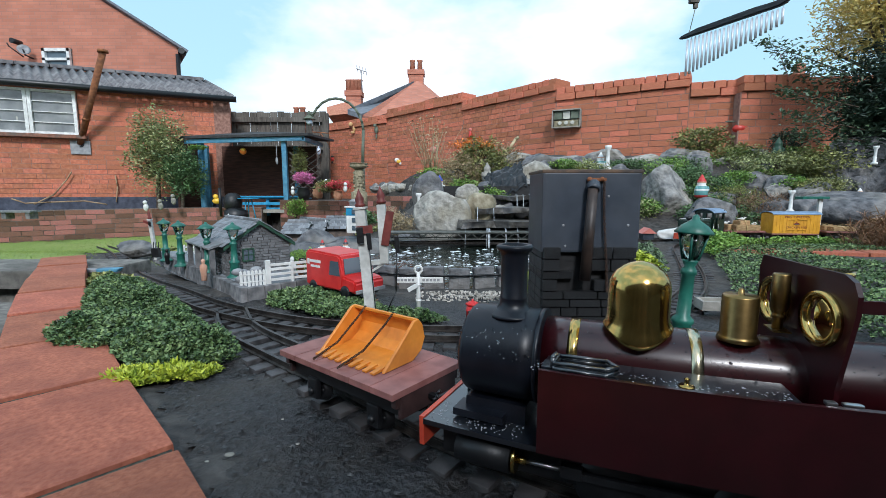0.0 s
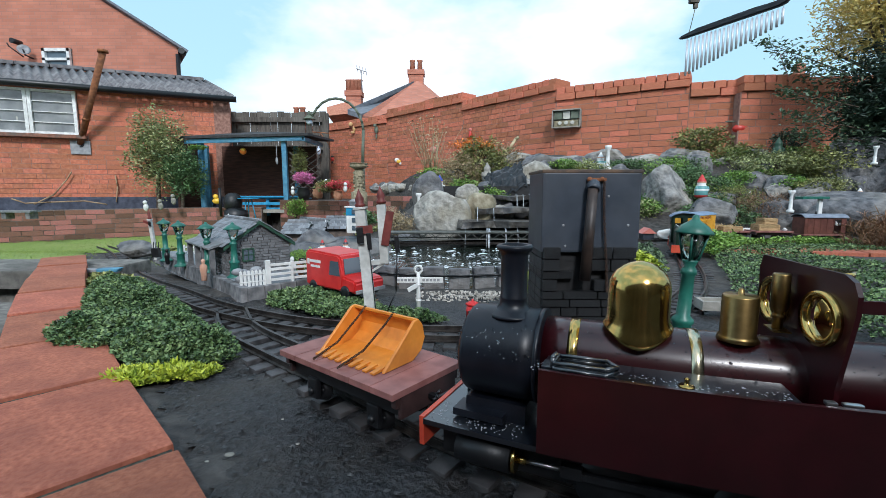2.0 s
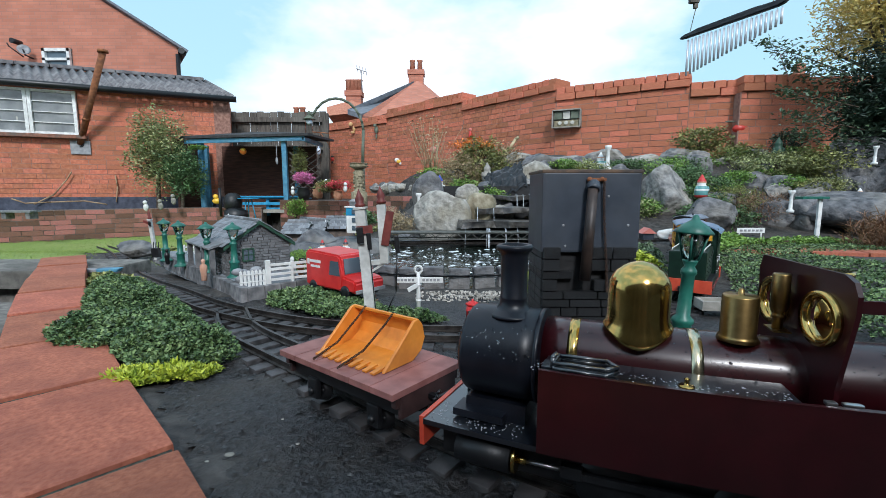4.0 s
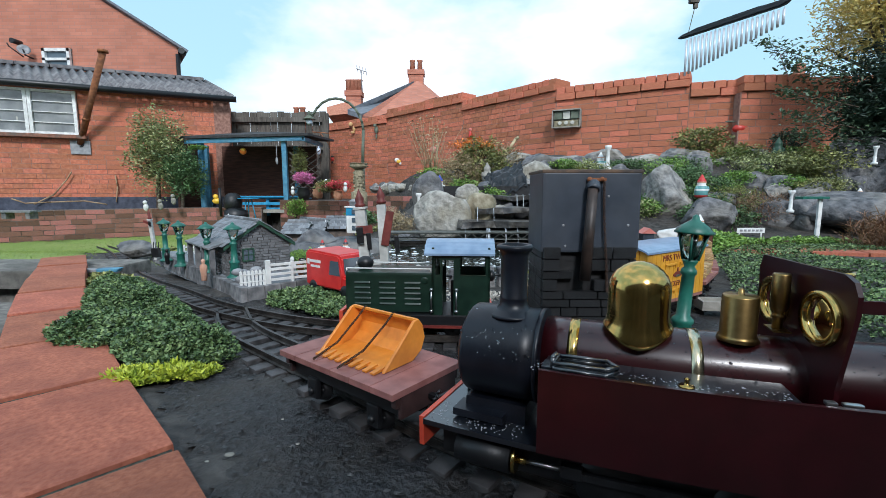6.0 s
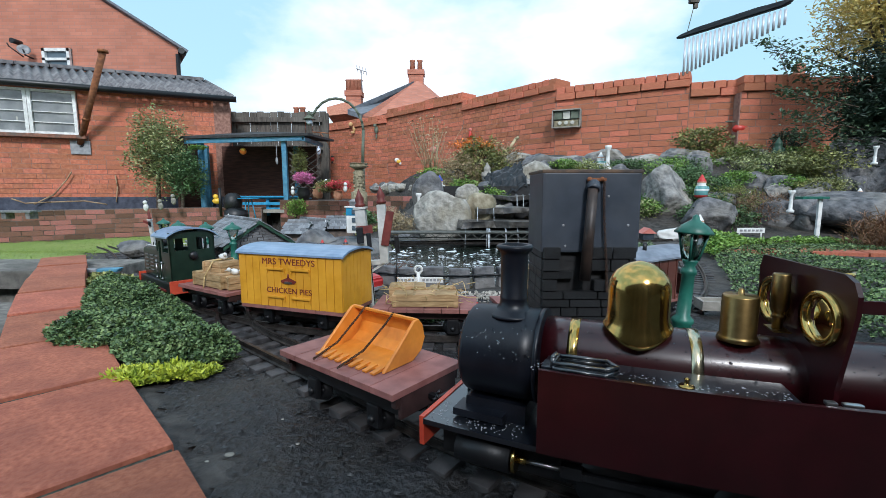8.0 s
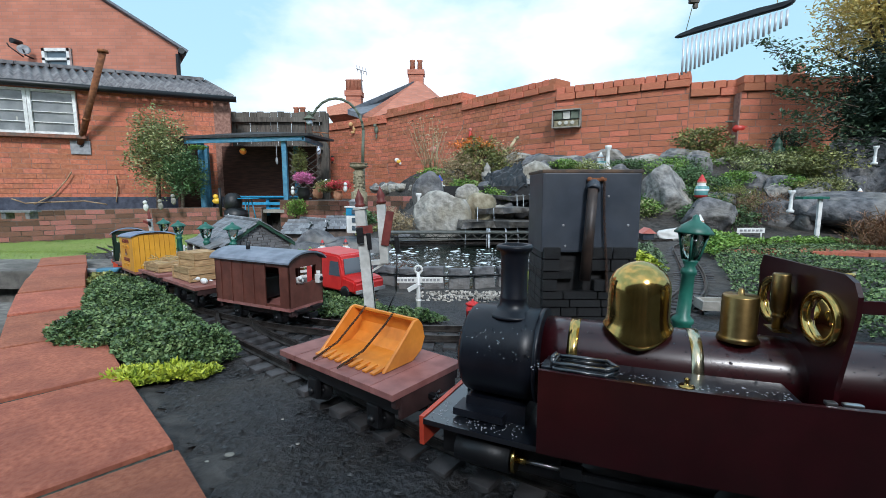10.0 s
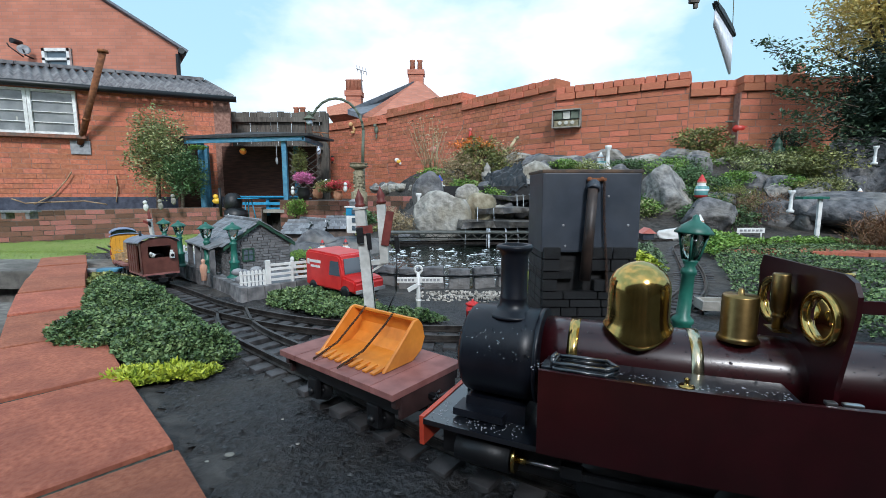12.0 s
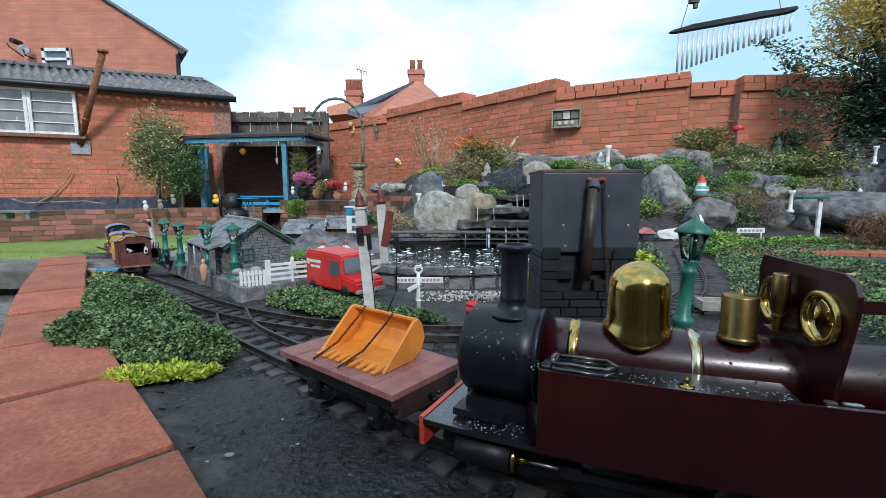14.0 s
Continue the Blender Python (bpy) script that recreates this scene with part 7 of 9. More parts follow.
full_tree((-3.55, 5.55, 0.0), (-3.44, 5.450, 0.700), (0.37, 0.26, 0.48), 9000, 0.034, "leaf_sage", "young pale green tree against the brick outbuilding", 81)
full_tree((-3.20, 5.45, 0.0), (-3.119, 5.400, 0.436), (0.26, 0.20, 0.30), 4200, 0.036, "leaf_green", "dark green shrub against the brick outbuilding", 82)
full_tree((3.05, 3.1, 0.30), (2.95, 2.950, 0.74), (0.38, 0.32, 0.45), 20000, 0.034, "leaf_dark", "dark evergreen tree overhanging the rockery", 83, 0.45, 0.2)
full_tree((3.35, 3.2, 0.30), (3.02, 3.200, 1.42), (0.44, 0.32, 0.38), 12000, 0.034, "leaf_gold", "golden-leaved tree behind the rockery", 84, 0.3, 0.2)


def build_rowan_branch():
    t = thing("tree_branch", pose(0, 0, 0), "dark leafy branch reaching over the garden wall", "branch")
    bm = bmesh.new()
    rnd = random.Random(6)
    pts = []
    for a, b in (((2.628, 3.000, 0.985), (2.041, 3.000, 1.187)), ((2.636, 3.000, 0.914), (2.181, 3.000, 1.055)), ((2.636, 2.900, 0.753), (2.143, 2.900, 0.856)), ((2.689, 2.900, 0.613), (2.156, 2.900, 0.718)), ((2.698, 2.900, 0.543), (2.222, 2.900, 0.596))):
        a, b = Vector(a), Vector(b)
        rod(bm, a, b, 0.005, 0.0015, 6)
        for k in range(300):
            u = rnd.random() ** 0.8
            p = a.lerp(b, u) + Vector((rnd.gauss(0, 0.045), rnd.gauss(0, 0.06), rnd.gauss(-0.015, 0.032))) * (1.3 - 0.8 * u)
            pts.append(tuple(p))
    part("limb", bm, M["bark"], t)
    leaves("foliage", pts, 0.030, "leaf_shade", t, 9, 0.2, 0.5)


build_rowan_branch()


# ---- lawn ----
def build_lawn():
    rng = np.random.default_rng(3)
    step = 0.07
    vs, fs, idx = [], [], {}
    for j in range(0, 60):
        for i in range(0, 75):
            x, y = -5.6 + i * step, 1.62 + j * step
            if y > 3.93 + (x + 5.2) * 0.64 or y > 5.4 or x > -0.95 - (y - 1.6) * 0.25 or abs((x + 1.15) * 0.776 + (y - 1.6) * 0.63) < 0.10 and y < 2.7:
                continue
            idx[i, j] = len(vs)
            vs.append((x, y, gz(x, y) + 0.006))
    for (i, j), k in idx.items():
        if (i + 1, j) in idx and (i, j + 1) in idx and (i + 1, j + 1) in idx:
            fs.append((k, idx[i + 1, j], idx[i + 1, j + 1], idx[i, j + 1]))
    me = bpy.data.meshes.new("lawn")
    me.from_pydata(vs, [], fs)
    me.materials.append(M["lawn"])
    me.shade_smooth()
    tagged(new("lawn", me), "short green lawn sloping away behind the railway", "lawn", kind="structure")
    pts = []
    keys = np.array(vs)
    pick = keys[rng.integers(len(keys), size=44000)]
    pick = pick + np.c_[rng.uniform(-step, step, (44000, 2)) / 2, np.zeros(44000)]
    g = thing("grass", pose(0, 0, 0), "short mown grass blades", "grass", kind="stuff")
    leaves("blades", pick, 0.013, "grass", g, 5, 3.0, 0.16)


build_lawn()


# ---- rocks ----
def boulder(c, s, mat, seed, turn=0.0, label="grey weathered rockery boulder", flat=0.75):
    """A faceted rock with cut planes and a rough skin."""
    bm = bmesh.new()
    bmesh.ops.create_icosphere(bm, subdivisions=4, radius=1)
    rnd = random.Random(seed)
    planes = [(Vector((rnd.gauss(0, 1), rnd.gauss(0, 1), rnd.gauss(0.2, 0.9))).normalized(), rnd.uniform(0.55, 0.9)) for k in range(9)]
    for v in bm.verts:
        p = v.co.copy()
        for n, d in planes:
            e = p.dot(n) - d
            if e > 0:
                p -= n * e * 0.92
        p += p.normalized() * (0.10 * noise.noise(p * 1.8 + Vector((seed, 0, 0))) + 0.045 * noise.noise(p * 6 + Vector((0, seed, 0))) + 0.022 * noise.noise(p * 15 + Vector((0, 0, seed))))
        v.co = (p.x * s[0] * 1.12, p.y * s[1] * 1.12, p.z * s[2] * 1.12)
    for f in bm.faces:
        f.smooth = True
    ob = solo("boulder", bm, M[mat], label, "rock", "rockery boulders", at=pose(*c, 0, 0, turn))
    return ob


def rock(c, w, h, mat, seed, label="grey weathered rockery boulder"):
    rnd = random.Random(seed * 7)
    boulder(c, (w / 2, w / 2 * rnd.uniform(0.6, 0.9), h / 2), mat, seed, rnd.uniform(-30, 30), label)


rock((0.00, 2.15, 0.100), 0.27, 0.235, "pale_rock", 1, "large pale grey boulder beside the waterfall")
rock((0.185, 2.14, 0.125), 0.165, 0.165, "brown_rock", 2, "brown lichened boulder beside the waterfall")
rock((0.13, 2.35, 0.200), 0.125, 0.117, "pale_rock", 3)
rock((-0.08, 2.30, 0.214), 0.148, 0.209, "dark_rock", 4)
rock((0.92, 3.40, 0.415), 0.439, 0.190, "rock", 5)
rock((1.31, 3.60, 0.475), 0.354, 0.158, "rock", 6)
rock((1.61, 3.60, 0.435), 0.313, 0.158, "pale_rock", 7)
rock((1.90, 3.60, 0.484), 0.283, 0.169, "rock", 8)
rock((2.14, 3.40, 0.427), 0.324, 0.150, "rock", 9)
rock((1.83, 3.30, 0.376), 0.324, 0.203, "dark_rock", 10)
rock((1.56, 3.20, 0.332), 0.296, 0.160, "dark_rock", 11)
rock((1.36, 2.70, 0.159), 0.379, 0.388, "rock", 12)
rock((1.44, 2.40, 0.093), 0.283, 0.176, "dark_rock", 13)
rock((2.09, 3.00, 0.265), 0.337, 0.176, "dark_rock", 14)
rock((1.91, 2.50, 0.068), 0.267, 0.205, "dark_rock", 15)
rock((2.77, 3.00, 0.370), 0.463, 0.440, "dark_rock", 16)
rock((2.19, 2.40, 0.105), 0.572, 0.218, "dark_rock", 17)
rock((1.95, 2.40, 0.087), 0.189, 0.218, "dark_rock", 18)
rock((2.24, 2.70, 0.193), 0.227, 0.135, "rock", 19)
rock((2.46, 3.20, 0.360), 0.287, 0.160, "dark_rock", 20)
rock((1.09, 2.12, 0.018), 0.125, 0.068, "white", 21)
rock((-0.41, 1.80, -0.024), 0.379, 0.158, "dark_rock", 22)
rock((-1.43, 2.05, -0.044), 0.184, 0.072, "dark_rock", 23)
rock((0.46, 2.50, 0.182), 0.316, 0.205, "dark_rock", 24)
rock((0.50, 2.65, 0.313), 0.245, 0.171, "pale_rock", 25)
rock((0.37, 2.60, 0.279), 0.219, 0.175, "dark_rock", 26)
rock((0.29, 2.40, 0.196), 0.135, 0.120, "dark_rock", 27)
rock((-0.50, 1.75, 0.019), 0.147, 0.103, "dark_rock", 28)
rock((1.16, 2.90, 0.256), 0.244, 0.255, "dark_rock", 29)
rock((-0.17, 2.05, -0.015), 0.173, 0.078, "dark_rock", 32)
for k in range(22):
    rnd = random.Random(900 + k)
    x, y = rnd.uniform(0.55, 3.1), rnd.uniform(2.35, 3.45)
    rock((x, y, gz(x, y) + 0.01), rnd.uniform(0.12, 0.28), rnd.uniform(0.08, 0.18), rnd.choice(("dark_rock", "dark_rock", "rock")), 300 + k)
for k in range(22):
    rnd = random.Random(1500 + k)
    x, y = rnd.uniform(-0.75, 0.1), rnd.uniform(4.2, 4.9)
    y = 5.0 - (x + 1.0) * 0.82 + rnd.uniform(0.05, 0.2)
    rock((x, y, 0.24 + rnd.uniform(0, 0.04)), rnd.uniform(0.08, 0.18), rnd.uniform(0.06, 0.14), rnd.choice(("dark_rock", "rock", "pale_rock")), 400 + k, "grey stone on the flower bed")


# ---- waterfall, pond and bridge ----
def water_mat():
    m = bpy.data.materials.new("pond_water")
    m.use_nodes = True
    n, l = m.node_tree.nodes, m.node_tree.links
    b = n["Principled BSDF"]
    b.inputs["Base Color"].default_value = (0.012, 0.018, 0.014, 1)
    b.inputs["Roughness"].default_value = 0.03
    b.inputs["IOR"].default_value = 1.33
    co, ns, bp = n.new("ShaderNodeTexCoord"), n.new("ShaderNodeTexNoise"), n.new("ShaderNodeBump")
    mp = n.new("ShaderNodeMapping")
    mp.inputs["Scale"].default_value = (1.0, 0.55, 1.0)
    l.new(co.outputs["Object"], mp.inputs["Vector"])
    ns.inputs["Scale"].default_value = 26
    ns.inputs["Detail"].default_value = 3
    ns.inputs["Distortion"].default_value = 0.6
    bp.inputs["Strength"].default_value, bp.inputs["Distance"].default_value = 0.9, 0.012
    l.new(mp.outputs["Vector"], ns.inputs["Vector"])
    l.new(ns.outputs["Fac"], bp.inputs["Height"])
    l.new(bp.outputs["Normal"], b.inputs["Normal"])
    return m


M["water"] = water_mat()
# white of the pond flecks, which paint sky glints on the ripples
M["foam"] = surf("foam", (0.55, 0.6, 0.64), (0.8, 0.83, 0.86), 60, 0.4, 0.3)
M["falling_water"] = glass("falling_water", (0.92, 0.96, 1.0), 0.12)
GLINTS = []


def build_pond():
    bm = bmesh.new()
    ring = [bm.verts.new((POND[0] + POND[2] * 1.06 * math.cos(a), POND[1] + POND[3] * 1.06 * math.sin(a), -0.022)) for a in [2 * math.pi * k / 48 for k in range(48)]]
    bm.faces.new(ring)
    solo("water", bm, M["water"], "dark rippled pond water", "water", kind="structure")
    # the low kerb of upright dark stones at the near edge
    kerb = thing("pond_kerb", pose(0, 0, 0), "row of upright dark stone blocks edging the pond", "kerb", kind="structure")
    rnd = random.Random(12)
    for k in range(17):
        a = math.radians(207 + k * 8.2)
        x, y = POND[0] + POND[2] * 1.08 * math.cos(a), POND[1] + POND[3] * 1.08 * math.sin(a)
        bm = bmesh.new()
        box(bm, (0, 0, 0), (0.052, 0.022, 0.062 + rnd.uniform(-0.006, 0.006)), bevel=0.004)
        part("stone_block", bm, M["dark_rock"], kerb, at=pose(x, y, 0.004, rnd.uniform(-4, 4), rnd.uniform(-4, 4), math.degrees(a) + 90 + rnd.uniform(-4, 4)))
    bm = bmesh.new()
    tube(bm, [(POND[0] + POND[2] * 1.12 * math.cos(a), POND[1] + POND[3] * 1.12 * math.sin(a), 0.018) for a in [math.radians(210 + 6 * k) for k in range(22)]], 0.0025, 6)
    part("wire", bm, M["black_metal"], kerb)
    # drifting rafts of white flecks that stand in for glints on the ripples
    rnd = random.Random(21)
    for j in range(9):
        f = thing("glint_raft", pose(0, 0, -0.0205), "white flecks painting ripple glints, drifting on dark pond water", "foam", "foam rafts")
        bm = bmesh.new()
        for k in range(17):
            a, r = rnd.uniform(0, 6.28), math.sqrt(rnd.random()) * 0.92
            x, y = POND[0] + POND[2] * r * math.cos(a), POND[1] + POND[3] * r * math.sin(a)
            if y < 1.3 and rnd.random() < 0.5:
                continue
            n = rnd.randint(6, 9)
            s = rnd.choice((0.003, 0.004, 0.005, 0.007, 0.011))
            vs = [bm.verts.new((x + s * rnd.uniform(0.6, 1.3) * 1.5 * math.cos(6.283 * i / n), y + s * rnd.uniform(0.6, 1.3) * math.sin(6.283 * i / n), 0.0)) for i in range(n)]
            top = bm.verts.new((x, y, 0.003))
            for i in range(n):
                bm.faces.new((vs[i], vs[(i + 1) % n], top))
        ob = part("flecks", bm, M["foam"], f)
        tagged(ob, kind="stuff")
        GLINTS.append(f)
    # waterfall ledges
    w = thing("waterfall", pose(0, 0, 0), "dark slate ledges of a small garden waterfall", "waterfall")
    for at, s, a in (((0.325, 2.200, 0.131), (0.34, 0.22, 0.025), 4), ((0.295, 2.080, 0.075), (0.42, 0.22, 0.03), -3), ((0.362, 2.360, 0.190), (0.30, 0.2, 0.02), 6), ((0.461, 2.500, 0.251), (0.28, 0.2, 0.02), -4)):
        bm = bmesh.new()
        box(bm, (0, 0, 0), s)
        bmesh.ops.subdivide_edges(bm, edges=list(bm.edges), cuts=7, use_grid_fill=True)
        for v in bm.verts:
            q = v.co * 14 + Vector((a, 0, 0))
            v.co += Vector((noise.noise(q), 1.6 * noise.noise(q + Vector((5, 0, 0))), 0.45 * noise.noise(q * 0.6 + Vector((0, 9, 0))))) * 0.028
        part("ledge", bm, M["wet_rock"], w, at=pose(*at, 0, 0, a))
    # black box put in where deep shade lies behind the falls
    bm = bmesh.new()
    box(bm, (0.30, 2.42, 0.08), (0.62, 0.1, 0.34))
    part("backing", bm, M["tank_stone"], w, "added black box painting the shade behind the falls")
    rnd = random.Random(31)
    for x0, x1, z0, z1, y in ((0.10, 0.14, 0.062, -0.02, 1.93), (0.19, 0.24, 0.062, -0.02, 1.93), (0.27, 0.44, 0.062, -0.02, 1.93), (0.16, 0.18, 0.15, 0.075, 2.05), (0.23, 0.25, 0.15, 0.075, 2.05), (0.36, 0.50, 0.21, 0.13, 2.22)):
        bm = bmesh.new()
        k = x0
        while k < x1:
            off = rnd.uniform(-0.006, 0.006)
            pts = [(k + off * t, y - 0.045 * t ** 0.6, z0 + (z1 - z0) * t * t) for t in (0, 0.25, 0.5, 0.75, 1.0)]
            tube(bm, pts, rnd.uniform(0.0006, 0.0022), 5)
            k += rnd.choice((0.004, 0.006, 0.03, 0.05))
        part("water_stream", bm, M["foam_stream"], w, "thin streams of falling water")
    for k in range(16):
        r2 = random.Random(70 + k)
        x, t = r2.uniform(0.04, 0.60), r2.random()
        rock((x, 2.10 + 0.42 * t + r2.uniform(-0.03, 0.03), 0.0 + 0.26 * t), r2.uniform(0.07, 0.16), r2.uniform(0.05, 0.10), r2.choice(("dark_rock", "dark_rock", "rock", "pale_rock")), 600 + k, "dark wet stone of the waterfall")
    # truss bridge
    b = thing("truss_bridge", pose(0, 0, 0), "grey lattice girder footbridge across the pond", "bridge")
    for y in (1.90, 1.98):
        for z in (0.018, 0.043):
            bm = bmesh.new()
            bar(bm, -0.26, 0.50, y - 0.002, y + 0.002, z - 0.0025, z + 0.0025, 1)
            part("chord", bm, M["girder"], b)
        for k in range(24):
            bm = bmesh.new()
            x = -0.25 + k * 0.031
            rod(bm, (x, y, 0.018 if k % 2 else 0.043), (x + 0.031, y, 0.043 if k % 2 else 0.018), 0.0016, seg=5)
            part("brace", bm, M["girder"], b)
    bm = bmesh.new()
    box(bm, (0.12, 1.94, 0.046), (0.76, 0.09, 0.004))
    part("deck", bm, M["girder"], b)


M["wet_rock"] = surf("wet_slate", (0.025, 0.025, 0.027), (0.10, 0.095, 0.09), 30, 0.35, 0.9, stain=(0.12, 0.10, 0.07), stain_scale=9, stain_amount=0.6, depth=0.012)
M["girder"] = surf("grey_girder", (0.05, 0.055, 0.05), (0.13, 0.135, 0.12), 60, 0.6, 0.2)
M["foam_stream"] = surf("falling_stream", (0.35, 0.38, 0.41), (0.58, 0.62, 0.66), 40, 0.12, 0.2)
build_pond()


def build_liner():
    """A crumpled black pond liner over the head of the falls."""
    bm = bmesh.new()
    nx, ny = 26, 16
    grid = []
    for j in range(ny):
        for i in range(nx):
            u, v = i / (nx - 1), j / (ny - 1)
            x, y = 0.235 + 0.21 * u, 2.36 + 0.26 * v
            z = 0.235 + 0.075 * u + 0.07 * v - 0.07 * (1 - v) ** 3
            f = abs(noise.noise((x * 22 + y * 9, y * 13, 4)))
            z += 0.045 * f + 0.02 * noise.noise((x * 45, y * 45, 2))
            grid.append(bm.verts.new((x + 0.02 * noise.noise((y * 18, x * 9, 1)), y, z)))
    for j in range(ny - 1):
        for i in range(nx - 1):
            bm.faces.new((grid[j * nx + i], grid[j * nx + i + 1], grid[(j + 1) * nx + i + 1], grid[(j + 1) * nx + i]))
    r = bmesh.ops.extrude_face_region(bm, geom=bm.faces[:])
    bmesh.ops.translate(bm, verts=[v for v in r["geom"] if isinstance(v, bmesh.types.BMVert)], vec=(0, 0, -0.006))
    solo("pond_liner", bm, M["liner"], "crumpled black rubber pond liner above a waterfall", "liner")


M["liner"] = surf("black_rubber", (0.003, 0.0035, 0.005), (0.014, 0.016, 0.020), 60, 0.42, 0.4, rough_var=0.15, depth=0.003)
build_liner()


# ---- the model village and line-side things ----
M["setts"] = surf("platform_setts", (0.13, 0.145, 0.165), (0.27, 0.285, 0.30), 70, 0.6, 0.6, stain=(0.2, 0.2, 0.2), stain_scale=9, stain_amount=0.5, depth=0.003)
M["stone_wall"] = surf("stone_courses", (0.10, 0.10, 0.105), (0.22, 0.215, 0.215), 60, 0.8, 0.4, rnd=0.3, depth=0.001)
M["fern_green"] = surf("dark_green_trim", (0.015, 0.05, 0.03), (0.03, 0.085, 0.05), 40, 0.5, 0.1)
M["lamp_pane"] = glass("lamp_pane", (0.55, 0.58, 0.5), 0.15)


def build_platform():
    p = thing("station_platform", pose(0, 0, 0), "grey setted station platform with a stone edge", "platform")
    out = [(-0.425, 0.945), (-0.32, 1.045), (-0.60, 1.52), (-1.02, 1.56), (-0.86, 1.375)]
    bm = bmesh.new()
    prism(bm, out, "z", -0.03, 0.012)
    part("top", bm, M["setts"], p)
    rnd = random.Random(3)
    a, b = Vector((-0.428, 0.938)), Vector((-1.02, 1.555))
    n = 26
    for k in range(n):
        c = a.lerp(b, (k + 0.5) / n)
        bm = bmesh.new()
        box(bm, (0, 0, 0), ((b - a).length / n - 0.0015, 0.018, 0.040), bevel=0.002)
        part("edge_stone", bm, M["stone_wall"], p, at=pose(c.x, c.y, -0.004 + rnd.uniform(-0.001, 0.001), 0, 0, math.degrees(math.atan2((b - a).y, (b - a).x))))
    a, b = Vector((-0.425, 0.94)), Vector((-0.32, 1.045))
    for k in range(4):
        c = a.lerp(b, (k + 0.5) / 4)
        bm = bmesh.new()
        box(bm, (0, 0, 0), (0.036, 0.014, 0.040), bevel=0.002)
        part("edge_stone", bm, M["stone_wall"], p, at=pose(c.x, c.y, -0.006, 0, 0, 45))


build_platform()

_tile = bmesh.new()
box(_tile, (0, 0, 0), (0.0185, 0.024, 0.0022), bevel=0.0006)
TILE = mesh_of("slate_tile", _tile, M["slate"])
_st = bmesh.new()
box(_st, (0, 0, 0), (1, 1, 1), bevel=0.08)
STONE = mesh_of("stone", _st, M["stone_wall"])


def cottage(at, turn, L, W, H, rise, label, stones=True, trim="fern_green", windows=(), name="model_station", k=1.0, limit=9999):
    """A slate-roofed stone model building. Local x is its length; the gable end stands at x = 0."""
    c = thing(name, pose(*at, 0, 0, turn), label, "model building")
    bm = bmesh.new()
    prism(bm, [(-W / 2, 0), (W / 2, 0), (W / 2, H), (0, H + rise), (-W / 2, H)], "x", 0.002, L)
    body = part("wall", bm, M["old_mortar"], c)
    rnd = random.Random(L)
    course = 0.0072 * k
    made = 0
    z = course / 2
    while z < H + rise - 0.004 and stones:
        half = W / 2 if z < H else W / 2 * (1 - (z - H) / rise)
        u = -half
        while u < half - 0.004:                     # gable end
            w = min(rnd.uniform(0.010, 0.03) * k, half - u)
            s = new("stone", STONE)
            s.parent = body
            s.matrix_basis = pose(0.0005, u + w / 2, z) @ Matrix.Diagonal((0.006 + rnd.uniform(-0.001, 0.001), w - 0.0012, course - 0.001, 1))
            u += w
        u = 0.0
        while u < L - 0.004 and z < H:              # both long sides
            w = min(rnd.uniform(0.012, 0.03) * k, L - u)
            for sgn in (-1, 1):
                s = new("stone", STONE)
                s.parent = body
                s.matrix_basis = pose(u + w / 2, sgn * W / 2, z) @ Matrix.Diagonal((w - 0.0012, 0.006 + rnd.uniform(-0.001, 0.001), course - 0.001, 1))
            u += w
        z += course
    # roof of slates, laid in lapping rows
    slope = math.atan2(rise, W / 2)
    run = math.hypot(rise, W / 2) + 0.014 * k
    roof = part("roof", bmesh.new(), M["slate"], c)
    bm = bmesh.new()
    for sgn in (-1, 1):
        rot = Matrix.Rotation(-sgn * slope, 3, "X")
        mid = Vector((L / 2, 0, H + rise + 0.001)) + rot @ Vector((0, sgn * run / 2, -0.002))
        box(bm, mid, (L + 0.02, run, 0.003), rot)
    part("sarking", bm, M["dark_wood"], roof)
    rows, cols = max(3, round(run / (0.015 * k))), max(3, round((L + 0.022) / (0.019 * k)))
    for sgn in (-1, 1):
        rot = Matrix.Rotation(-sgn * slope, 4, "X")
        for r in range(rows):
            for q in range(cols + (r % 2)):
                x = -0.011 + (q + 0.5 - 0.5 * (r % 2)) * (L + 0.022) / cols
                x = min(max(x, -0.008), L + 0.008)
                t = new("slate_tile", TILE)
                t.parent = roof
                t.matrix_basis = Matrix.Translation((x, 0, H + rise + 0.003)) @ rot @ pose(0, sgn * (run * (r + 0.5) / rows), 0.001 + rnd.uniform(0, 0.001), sgn * 3, rnd.uniform(-2, 2), rnd.uniform(-3, 3)) @ Matrix.Diagonal((k * rnd.uniform(0.88, 1.04), k * rnd.uniform(0.95, 1.05), k, 1))
    for j in range(max(3, round(L / 0.03))):
        n = max(3, round(L / 0.03))
        bm = bmesh.new()
        box(bm, (-0.01 + (L + 0.02) * (j + 0.5) / n, 0, H + rise + 0.005), ((L + 0.02) / n - 0.001, 0.014 * k, 0.006 * k), bevel=0.001)
        part("ridge_tile", bm, M["slate"], roof)
    for sgn in (-1, 1):                              # bargeboards
        bm = bmesh.new()
        prism(bm, [(0, H + rise - 0.005), (0, H + rise + 0.004), (sgn * (W / 2 + 0.012), H - 0.007), (sgn * (W / 2 + 0.012), H - 0.015)], "x", -0.013, -0.010)
        part("bargeboard", bm, M[trim], c)
